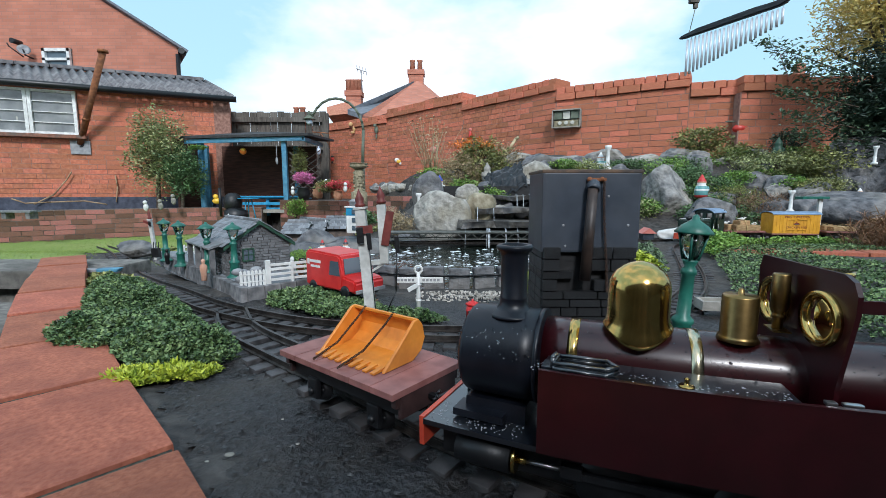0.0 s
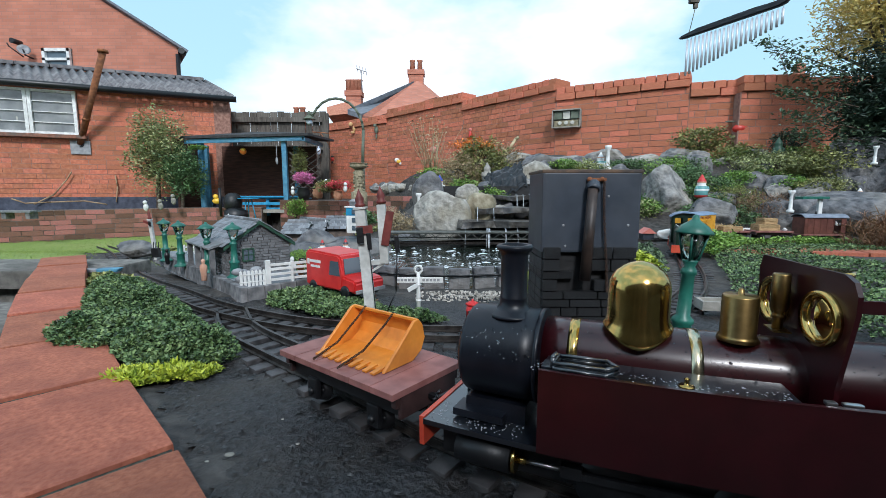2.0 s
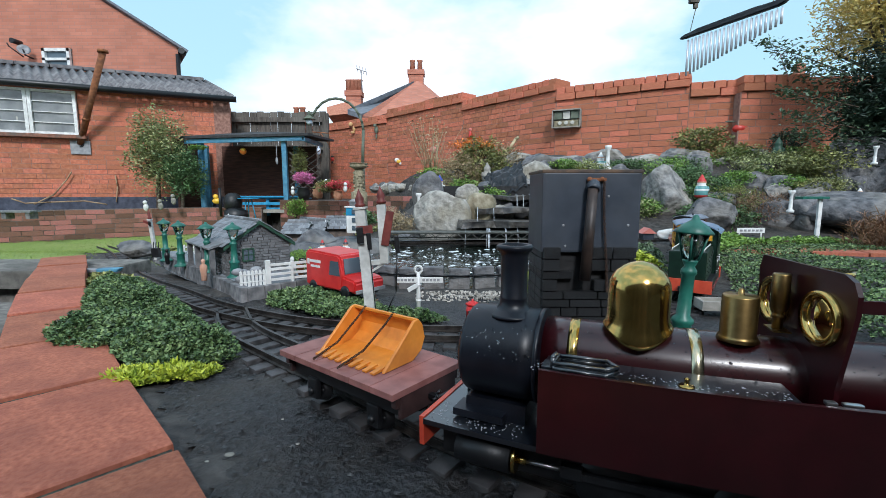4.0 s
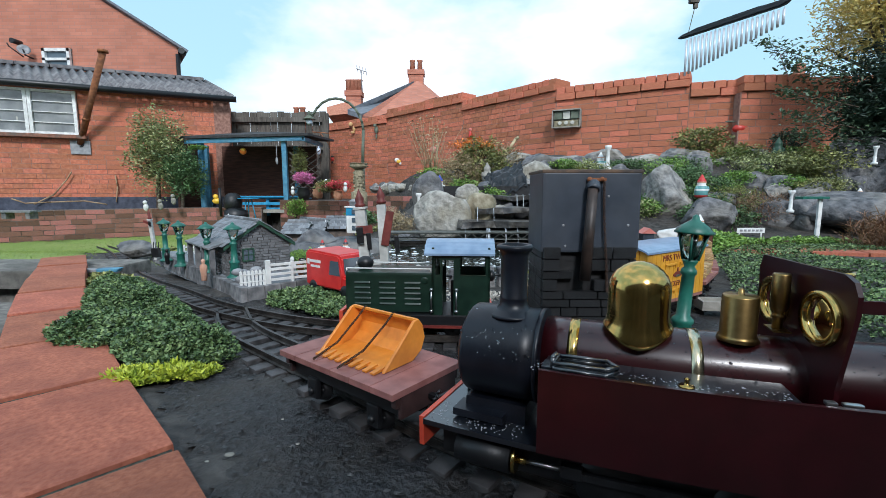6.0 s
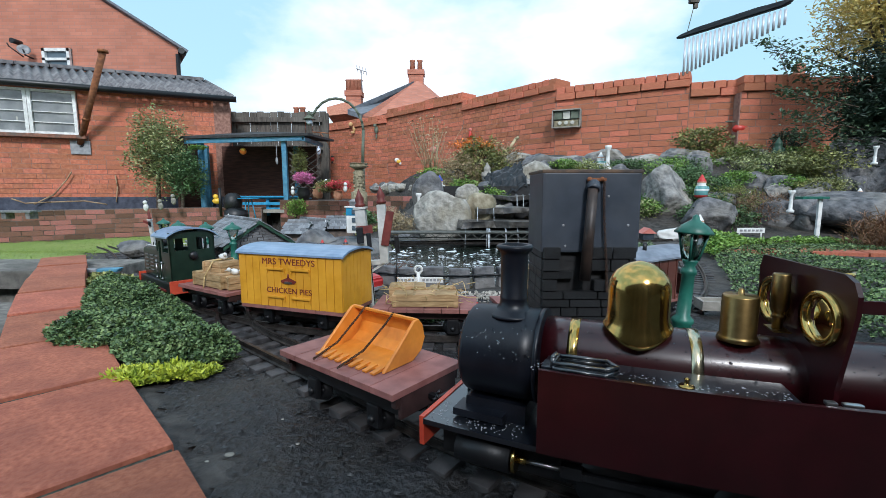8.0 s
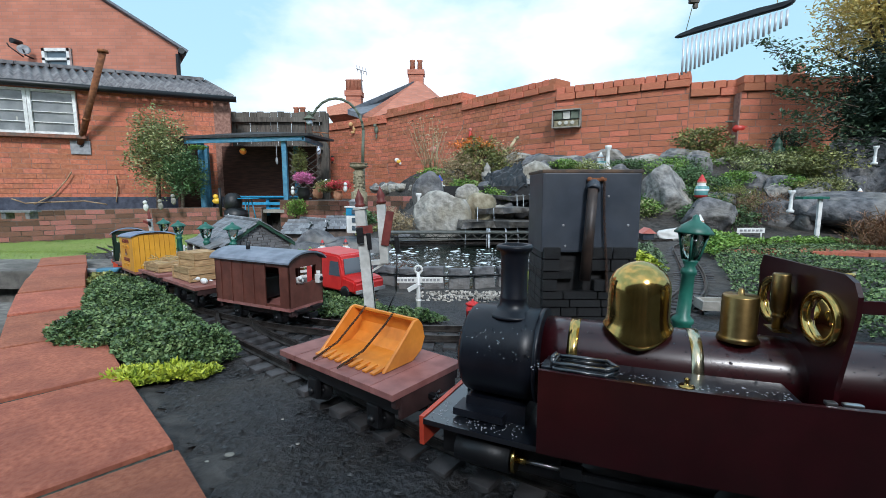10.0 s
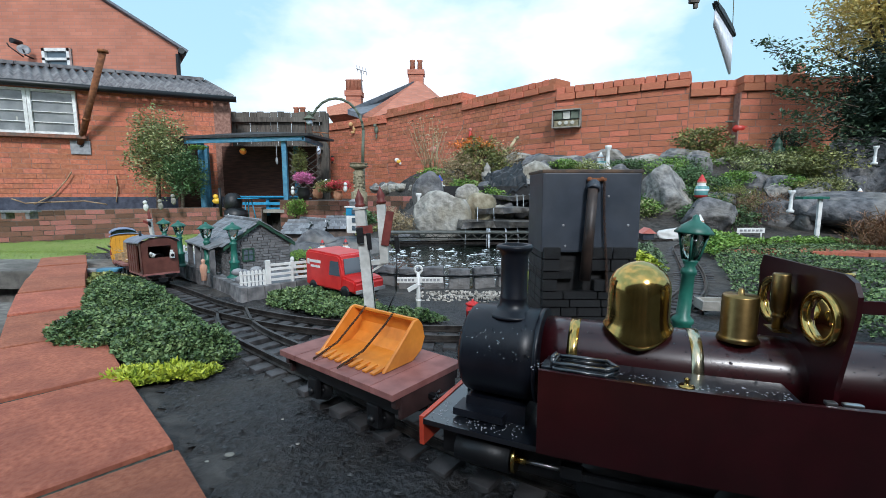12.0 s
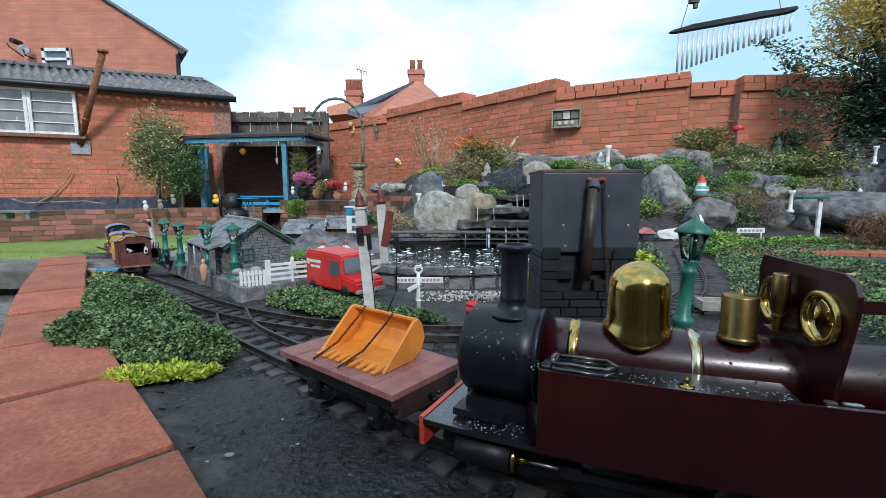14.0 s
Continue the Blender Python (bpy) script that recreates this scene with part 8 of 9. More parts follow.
    for side, u, z, w, h, what in windows:
        o = part("door" if what == "door" else "window", bmesh.new(), M[trim], c)
        fr = {"gable": pose(-0.0045, u, z, 0, 0, -90), "near": pose(u, -W / 2 - 0.0045, z)}[side]
        bm = bmesh.new()
        for q in (((-w / 2, 0, 0), (0.003, 0.004, h)), ((w / 2, 0, 0), (0.003, 0.004, h)), ((0, 0, h / 2), (w + 0.003, 0.004, 0.003)), ((0, 0, -h / 2), (w + 0.003, 0.004, 0.003)), ((0, 0, 0), (0.0015, 0.003, h)), ((0, 0, 0), (w, 0.003, 0.0015))):
            box(bm, q[0], q[1])
        part("frame", bm, M[trim] if what != "sign" else M["white"], o, at=fr)
        bm = bmesh.new()
        box(bm, (0, 0.001, 0), (w, 0.002, h))
        part("pane", bm, M["window_dark"], o, at=fr)
    return c


ST = math.degrees(math.atan2(0.745, -0.667))
cottage((-0.474, 1.135, 0.010), ST, 0.25, 0.155, 0.082, 0.052, "grey stone model station with a slate roof and green bargeboards",
        windows=[("gable", 0.030, 0.052, 0.026, 0.030, "window"), ("near", 0.05, 0.034, 0.03, 0.066, "door"), ("near", 0.13, 0.045, 0.03, 0.03, "window")])


def canopy():
    """The platform side of the station: a lean-to verandah on posts."""
    c = thing("station_verandah", pose(-0.474, 1.135, 0.010, 0, 0, ST), "slate-topped verandah on stone posts before a model station", "verandah")
    # local -y faces away from the line, +y towards it
    bm = bmesh.new()
    prism(bm, [(0.075, 0.083), (0.118, 0.070), (0.118, 0.074), (0.075, 0.088)], "x", 0.01, 0.25)
    part("roof", bm, M["slate"], c)
    for x in (0.02, 0.09, 0.16, 0.24):
        bm = bmesh.new()
        box(bm, (x, 0.108, 0.034), (0.012, 0.012, 0.072), bevel=0.002)
        part("post", bm, M["stone_wall"], c)


canopy()
cottage((-0.50, 1.93, -0.01), ST + 8, 0.20, 0.12, 0.062, 0.045, "small grey stone model cottage with a slate roof", stones=False, windows=[("gable", 0.0, 0.04, 0.03, 0.03, "window")], name="model_cottage", k=1.3)
for p, L in ((((-0.503, 1.850, 0.013)), 0.13), (((-0.390, 1.950, 0.022)), 0.11)):
    cottage(p, 178 + 6, L, 0.085, 0.052, 0.034, "long low slate-roofed model cottage with dark windows", stones=False, trim="blue" if L < 0.12 else "white",
            windows=[("near", L * 0.25, 0.028, 0.022, 0.022, "window"), ("near", L * 0.55, 0.024, 0.016, 0.04, "door"), ("near", L * 0.8, 0.028, 0.022, 0.022, "window")], name="model_cottage", k=1.3)
cottage((-0.552, 1.800, 0.025), 175, 0.07, 0.09, 0.04, 0.03, "tiny slate-roofed model outhouse", stones=False, name="model_cottage", k=1.3)


def build_lighthouse():
    h = thing("model_signal_box", pose(*(-0.341, 1.720, 0.063), 0, 0, -8), "white and blue painted model lookout tower", "model building")
    bm = bmesh.new()
    box(bm, (0, 0, 0.035), (0.052, 0.052, 0.07), bevel=0.002)
    part("lower_wall", bm, M["white"], h, "white lower walls")
    bm = bmesh.new()
    box(bm, (0, 0, 0.082), (0.054, 0.054, 0.030), bevel=0.002)
    part("upper_wall", bm, M["bright_blue"], h, "bright blue upper walls")
    bm = bmesh.new()
    box(bm, (0, 0, 0.100), (0.062, 0.062, 0.006), bevel=0.002)
    part("gallery", bm, M["white"], h)
    bm = bmesh.new()
    lathe(bm, [(0.020, 0.103), (0.020, 0.118), (0.026, 0.120), (0.012, 0.128), (0.002, 0.130)], (0, 0, 0), 12)
    part("lantern", bm, M["lead"], h)
    for z in (0.02, 0.05, 0.082):
        bm = bmesh.new()
        box(bm, (0.004, -0.028, z), (0.014, 0.004, 0.018))
        part("window", bm, M["window_dark"], h)


build_lighthouse()


def street_lamp(at, H, tilt=0.0, turn=0.0, group="platform lamps", label="green cast model street lamp with a tapered lantern", squat=1.3):
    l = thing("street_lamp", pose(*at, 0, tilt, turn), label, "street lamp", group)
    k = H / 0.13
    r = k * squat
    bm = bmesh.new()
    lathe(bm, [(0.0145 * r, 0), (0.0145 * r, 0.003 * k), (0.010 * r, 0.006 * k), (0.0085 * r, 0.009 * k), (0.0078 * r, 0.034 * k), (0.0095 * r, 0.036 * k), (0.0088 * r, 0.039 * k), (0.0058 * r, 0.042 * k), (0.0052 * r, 0.078 * k),
               (0.0068 * r, 0.080 * k), (0.0064 * r, 0.083 * k), (0.0042 * r, 0.086 * k), (0.006 * r, 0.090 * k), (0.0065 * r, 0.092 * k)], (0, 0, 0), 20)
    part("column", bm, M["lamp_green"], l)
    bm = bmesh.new()
    lathe(bm, [(0.0058 * r, 0.0925 * k), (0.0105 * r, 0.115 * k)], (0, 0, 0), 8)
    part("lantern_glass", bm, M["lamp_pane"], l, "dusty lantern panes")
    bm = bmesh.new()
    for j in range(4):
        a = math.pi / 4 + j * math.pi / 2
        rod(bm, (0.0062 * r * math.cos(a), 0.0062 * r * math.sin(a), 0.092 * k), (0.0115 * r * math.cos(a), 0.0115 * r * math.sin(a), 0.1155 * k), 0.0011 * k, seg=6)
    part("lantern_frame", bm, M["lamp_green"], l)
    bm = bmesh.new()
    lathe(bm, [(0.0155 * r, 0.1150 * k), (0.0160 * r, 0.1165 * k), (0.0105 * r, 0.1225 * k), (0.0045 * r, 0.1265 * k), (0.0032 * r, 0.128 * k), (0.0026 * r, 0.1305 * k), (0.0008 * r, 0.132 * k)], (0, 0, 0), 8)
    part("lantern_roof", bm, M["lamp_green"], l)
    return l


street_lamp((-0.600, 1.118, 0.011), 0.132)
street_lamp((-0.512, 1.075, 0.011), 0.134, 0, 30)
street_lamp((-0.743, 1.242, 0.011), 0.128)
street_lamp((-0.847, 1.342, 0.011), 0.128)
street_lamp((0.330, 0.60, -0.015), 0.202, 4.0, 10, "", "large green cast model street lamp with a grimy lantern", 1.0)


def picket(a, b, n, h, label):
    f = thing("picket_fence", pose(0, 0, 0), label, "fence", "white fences")
    a, b = Vector((*a, 0.012)), Vector((*b, 0.012))
    ang = math.degrees(math.atan2((b - a).y, (b - a).x))
    for k in range(n):
        c = a.lerp(b, (k + 0.5) / n)
        bm = bmesh.new()
        prism(bm, [(-0.0028, 0), (0.0028, 0), (0.0028, h - 0.003), (0, h), (-0.0028, h - 0.003)], "y", -0.0012, 0.0012)
        part("pale", bm, M["white"], f, at=pose(c.x, c.y, c.z, 0, 0, ang))
    for z in (h * 0.25, h * 0.72):
        bm = bmesh.new()
        rod(bm, a + Vector((0, 0, z)), b + Vector((0, 0, z)), 0.0018, seg=6)
        part("rail", bm, M["white"], f)


picket((-0.447, 0.955), (-0.400, 0.985), 7, 0.036, "small white picket fence at the platform end")
picket((-0.90, 1.50), (-0.78, 1.47), 9, 0.03, "small white picket fence behind the platform")
picket((-0.76, 1.46), (-0.64, 1.42), 9, 0.03, "small white picket fence behind the platform")


def rail_fence():
    f = thing("rail_fence", pose(0, 0, 0), "white painted post and rail fence beside the platform", "fence", "white fences")
    a, b = Vector((-0.395, 0.985, 0)), Vector((-0.265, 1.08, 0.0))
    for k in range(4):
        c = a.lerp(b, k / 3)
        bm = bmesh.new()
        box(bm, (c.x, c.y, 0.03), (0.011 if k == 0 else 0.006, 0.008, 0.075 if k == 0 else 0.062), Matrix.Rotation(radians(36), 3, "Z"), bevel=0.001)
        part("post", bm, M["white"], f)
    for z in (0.010, 0.022, 0.034, 0.046, 0.056):
        bm = bmesh.new()
        m = (a + b) / 2
        box(bm, (m.x, m.y, z), ((b - a).length, 0.003, 0.006), Matrix.Rotation(math.atan2((b - a).y, (b - a).x), 3, "Z"), bevel=0.0006)
        part("rail", bm, M["white"], f)


rail_fence()


def figure(at, coat, hat, h, label, turn=0):
    """A tiny painted line-side doll in one plain mesh."""
    bm = bmesh.new()
    lathe(bm, [(0.09 * h, 0), (0.12 * h, 0.02 * h), (0.13 * h, 0.35 * h), (0.16 * h, 0.5 * h), (0.15 * h, 0.7 * h), (0.06 * h, 0.78 * h), (0.09 * h, 0.84 * h), (0.09 * h, 0.93 * h), (0.04 * h, h)], (0, 0, 0), 14)
    return solo("model_figure", bm, M[coat], label, "figurine", "painted figurines", at=pose(*at, 0, 0, turn))


figure((-0.564, 1.029, 0.012), "skin_clay", "blue", 0.052, "small doll in an orange coat on the platform")
figure((-0.798, 1.268, 0.012), "black_metal", "blue", 0.045, "small dark doll on the platform")
figure((-0.36, 1.045, 0.012), "white", "blue", 0.055, "small white figurine by the fence")
figure((-0.345, 1.06, 0.012), "rust", "blue", 0.050, "small brown figurine by the fence")
figure((-0.42, 0.995, 0.012), "lead", "blue", 0.035, "small grey figurine at the platform end")


def build_bench_items():
    b = thing("luggage_stack", pose(-0.455, 1.015, 0.012, 0, 0, 40), "grey heap of sacks on the platform", "luggage")
    rnd = random.Random(4)
    for k in range(12):
        bm = bmesh.new()
        ball(bm, (rnd.uniform(-0.025, 0.025), rnd.uniform(-0.015, 0.015), 0.006 + 0.022 * rnd.random()), rnd.uniform(0.007, 0.012), (1.3, 1, 0.8), 8)
        part("sack", bm, M["lead"], b)
    t = thing("barrel", pose(-0.325, 1.10, 0.0), "brown and white model barrel by the fence", "barrel")
    bm = bmesh.new()
    lathe(bm, [(0.012, 0), (0.0145, 0.02), (0.0145, 0.045), (0.0135, 0.062), (0.002, 0.064)], (0, 0, 0), 18)
    part("staves", bm, M["rust"], t)
    bm = bmesh.new()
    lathe(bm, [(0.0150, 0.050), (0.0152, 0.054), (0.0150, 0.058)], (0, 0, 0), 18)
    part("hoop", bm, M["white"], t)
    n = thing("notice_board", pose(-0.335, 1.045, 0.012, 0, 0, 36), "small black framed notice board on the fence", "sign")
    bm = bmesh.new()
    box(bm, (0, 0, 0.045), (0.016, 0.002, 0.014))
    part("board", bm, M["black_metal"], n)
    for k in range(3):
        bm = bmesh.new()
        box(bm, (0, -0.0015, 0.049 - 0.004 * k), (0.011, 0.0005, 0.0012))
        part("writing_bar", bm, M["white"], n)


build_bench_items()


# ---- the red toy van ----
def build_mail_van():
    v = thing("toy_van", pose(-0.222, 0.965, 0.0, 0, 0, -40), "red toy delivery van half hidden by plants", "toy van")
    # local x forward, near side at -y
    bm = bmesh.new()
    prism(bm, [(-0.078, 0.014), (0.052, 0.014), (0.052, 0.05), (0.048, 0.084), (0.040, 0.090), (-0.070, 0.094), (-0.078, 0.088)], "y", -0.042, 0.042)
    bmesh.ops.bevel(bm, geom=list(bm.edges), offset=0.004, segments=2, affect="EDGES")
    part("body", bm, M["mail_red"], v)
    bm = bmesh.new()
    prism(bm, [(0.046, 0.014), (0.090, 0.014), (0.092, 0.036), (0.086, 0.041), (0.046, 0.047)], "y", -0.040, 0.040)
    bmesh.ops.bevel(bm, geom=list(bm.edges), offset=0.004, segments=2, affect="EDGES")
    part("bonnet", bm, M["mail_red"], v)
    bm = bmesh.new()
    prism(bm, [(0.0515, 0.050), (0.0535, 0.050), (0.0500, 0.082), (0.0480, 0.082)], "y", -0.034, 0.034)
    part("windscreen", bm, M["window_dark"], v)
    bm = bmesh.new()
    prism(bm, [(0.010, 0.046), (0.046, 0.046), (0.042, 0.076), (0.014, 0.076)], "y", -0.0428, -0.0415)
    part("side_window", bm, M["window_dark"], v)
    for x, z, w, h in ((-0.040, 0.070, 0.040, 0.006), (-0.040, 0.059, 0.034, 0.005), (-0.066, 0.068, 0.008, 0.012)):
        bm = bmesh.new()
        box(bm, (x, -0.0424, z), (w, 0.0008, h))
        part("emblem_bar", bm, M["white"], v, "pale lettering bar")
    for x in (-0.050, 0.060):
        for y in (-0.038, 0.038):
            bm = bmesh.new()
            lathe(bm, [(0.004, -0.005), (0.013, -0.005), (0.014, -0.003), (0.014, 0.003), (0.013, 0.005), (0.004, 0.005)], (x, y, 0.014), 18, Matrix.Rotation(math.pi / 2, 3, "X"))
            part("wheel", bm, M["black_metal"], v)
    bm = bmesh.new()
    box(bm, (0.094, 0, 0.018), (0.004, 0.078, 0.007), bevel=0.001)
    part("bumper", bm, M["lead"], v)


build_mail_van()


# ---- signals ----
def semaphore(at, H, tilt, label, arms, w=0.018, turn=0):
    s = thing("semaphore_signal", pose(*at, 0, tilt, turn), label, "signal", "signals")
    bm = bmesh.new()
    box(bm, (0, 0, H / 2), (w, w, H), bevel=0.0015)
    box(bm, (0, 0, H), (w * 1.25, w * 1.25, 0.004), bevel=0.001)
    part("post", bm, M["white_post"], s, "chipped white post")
    bm = bmesh.new()
    lathe(bm, [(w * 0.45, H + 0.002), (w * 0.55, H + 0.006), (w * 0.38, H + 0.009), (w * 0.45, H + 0.016), (w * 0.2, H + 0.026), (0.0004, H + 0.034)], (0, 0, 0), 12)
    part("finial", bm, M["rust_red"], s, "dark red finial")
    for z, dx, ang, red in arms:
        bm = bmesh.new()
        rot = Matrix.Rotation(ang, 3, "Y")
        box(bm, (dx * 0.6, -w * 0.7, z), (abs(dx) + w, 0.002, w * 0.8), rot)
        part("arm", bm, M["rust_red"], s, "dark red signal arm")
        bm = bmesh.new()
        box(bm, (-dx * 0.25, -w * 0.85, z - w * 0.5), (w * 0.7, 0.004, w * 1.6), bevel=0.002)
        rod(bm, (-dx * 0.25, -w * 0.85 - 0.004, z - w * 0.3), (-dx * 0.25, -w * 0.85 + 0.002, z - w * 0.3), w * 0.3)
        part("spectacle", bm, M["black_metal"], s)
    return s


M["white_post"] = surf("chipped_white_paint", (0.42, 0.42, 0.40), (0.68, 0.68, 0.65), 60, 0.6, 0.3, stain=(0.28, 0.27, 0.24), stain_scale=22, stain_amount=0.7, depth=0.001)
M["rust_red"] = surf("dark_red_weathered", (0.11, 0.018, 0.014), (0.20, 0.04, 0.03), 60, 0.55, 0.2)


def build_junction_signal():
    s = semaphore((-0.131, 0.79, -0.012), 0.204, -4.5, "tall white junction signal with a bracketed second post", [(0.166, 0.010, 0.0, True)])
    bm = bmesh.new()
    box(bm, (0.017, 0, 0.105), (0.034, 0.012, 0.008), bevel=0.001)
    box(bm, (0.018, 0, 0.094), (0.036, 0.006, 0.004), Matrix.Rotation(-0.5, 3, "Y"), bevel=0.001)
    part("bracket", bm, M["white_post"], s)
    bm = bmesh.new()
    box(bm, (0.036, 0, 0.155), (0.015, 0.015, 0.105), Matrix.Rotation(0.03, 3, "Y"), bevel=0.001)
    part("second_post", bm, M["white_post"], s, "chipped white post")
    bm = bmesh.new()
    lathe(bm, [(0.008, 0.209), (0.010, 0.213), (0.006, 0.216), (0.008, 0.222), (0.004, 0.232), (0.0004, 0.240)], (0.038, 0, 0), 12)
    part("second_finial", bm, M["rust_red"], s, "dark red finial")
    bm = bmesh.new()
    box(bm, (0.046, -0.010, 0.165), (0.014, 0.002, 0.062), Matrix.Rotation(0.25, 3, "Y"), bevel=0.001)
    part("second_arm", bm, M["rust_red"], s, "dark red dropped signal arm")
    bm = bmesh.new()
    tube(bm, [(0.058, -0.004, 0.12), (0.050, -0.004, 0.05), (0.03, -0.004, 0.012)], 0.0012, 6)
    tube(bm, [(0.011, -0.011, 0.16), (0.011, -0.011, 0.01)], 0.0009, 6)
    part("operating_wire", bm, M["black_metal"], s)
    bm = bmesh.new()
    box(bm, (0.012, -0.012, 0.145), (0.008, 0.004, 0.03), bevel=0.001)
    box(bm, (0.06, -0.006, 0.135), (0.008, 0.004, 0.03), bevel=0.001)
    part("lamp_box", bm, M["black_metal"], s)
    semaphore((-0.935, 1.43, 0.0), 0.132, -5, "small white semaphore signal at the platform end", [(0.124, -0.012, 0.5, True)], 0.010)
    box_b = thing("lever_frame", pose(-0.915, 1.40, 0.012), "black signal lever frame on the platform", "lever")
    bm = bmesh.new()
    box(bm, (0, 0, 0.016), (0.022, 0.016, 0.03), bevel=0.002)
    for k in range(3):
        rod(bm, (-0.008 + 0.008 * k, 0, 0.03), (-0.008 + 0.008 * k, 0.004, 0.05), 0.0014, seg=6)
    part("frame", bm, M["black_metal"], box_b)


build_junction_signal()


def build_finger_post():
    f = thing("finger_post", pose(-0.046, 0.815, -0.012), "white painted model finger signpost with a ring top", "signpost")
    bm = bmesh.new()
    rod(bm, (0, 0, 0), (0, 0, 0.082), 0.0042, 0.0034)
    rod(bm, (0, 0, 0.028), (0, 0, 0.031), 0.0055)
    rod(bm, (0, 0, 0.058), (0, 0, 0.061), 0.0050)
    part("post", bm, M["white"], f)
    bm = bmesh.new()
    ring = [(0.0068 * math.cos(a), 0, 0.0885 + 0.0068 * math.sin(a)) for a in [2 * math.pi * k / 14 for k in range(15)]]
    tube(bm, ring, 0.0022, 8)
    part("ring", bm, M["white"], f)
    for sgn, L in ((-1, 0.042), (1, 0.046)):
        bm = bmesh.new()
        box(bm, (sgn * L / 2, -0.002, 0.069), (L, 0.0022, 0.0105), bevel=0.0006)
        a = part("arm", bm, M["white"], f)
        for k in range(5):
            bm = bmesh.new()
            box(bm, (sgn * (0.010 + 0.0068 * k), -0.0034, 0.069), (0.0048, 0.0005, 0.0045))
            part("writing_bar", bm, M["lead"], a)
    bm = bmesh.new()
    box(bm, (-0.010, -0.012, 0.0565), (0.022, 0.002, 0.008), Euler((0, radians(-22), radians(30))).to_matrix(), bevel=0.0005)
    part("arm", bm, M["white"], f)
    bm = bmesh.new()
    lathe(bm, [(0.009, 0), (0.009, 0.004), (0.005, 0.008)], (0, 0, 0), 14)
    part("foot", bm, M["black_metal"], f)
    d = thing("red_bin", pose(0.054, 0.79, -0.014), "small bright red model bin with a lid", "bin")
    bm = bmesh.new()
    lathe(bm, [(0.0118, 0), (0.0118, 0.018), (0.0125, 0.019), (0.0125, 0.021), (0.0112, 0.022), (0.0112, 0.030)], (0, 0, 0), 20)
    part("drum", bm, M["mail_red"], d)
    bm = bmesh.new()
    lathe(bm, [(0.0130, 0.030), (0.0130, 0.032), (0.006, 0.036), (0.002, 0.037), (0.0024, 0.040), (0.0006, 0.041)], (0, 0, 0), 20)
    part("lid", bm, M["mail_red"], d)
    # pale gravel round them
    g = thing("gravel_patch", pose(0, 0, 0), "pale gravel around the signpost", "gravel", kind="stuff")
    rng = np.random.default_rng(8)
    bm = bmesh.new()
    for k in range(900):
        x, y = rng.uniform(-0.06, 0.16), rng.uniform(0.80, 1.02)
        bmesh.ops.create_icosphere(bm, subdivisions=1, radius=float(rng.uniform(0.0015, 0.004)), matrix=Matrix.Translation((x, y, gz(x, y) + 0.001)) @ Euler((x * 99, y * 77, 0)).to_matrix().to_4x4() @ Matrix.Diagonal((1.3, 0.9, 0.6, 1)))
    ob = part("pebbles", bm, M["pebble"], g)
    tagged(ob, kind="stuff")


M["pebble"] = surf("pale_pebbles", (0.25, 0.23, 0.2), (0.5, 0.47, 0.42), 40, 0.85, 0.2, rnd=0.4)
build_finger_post()


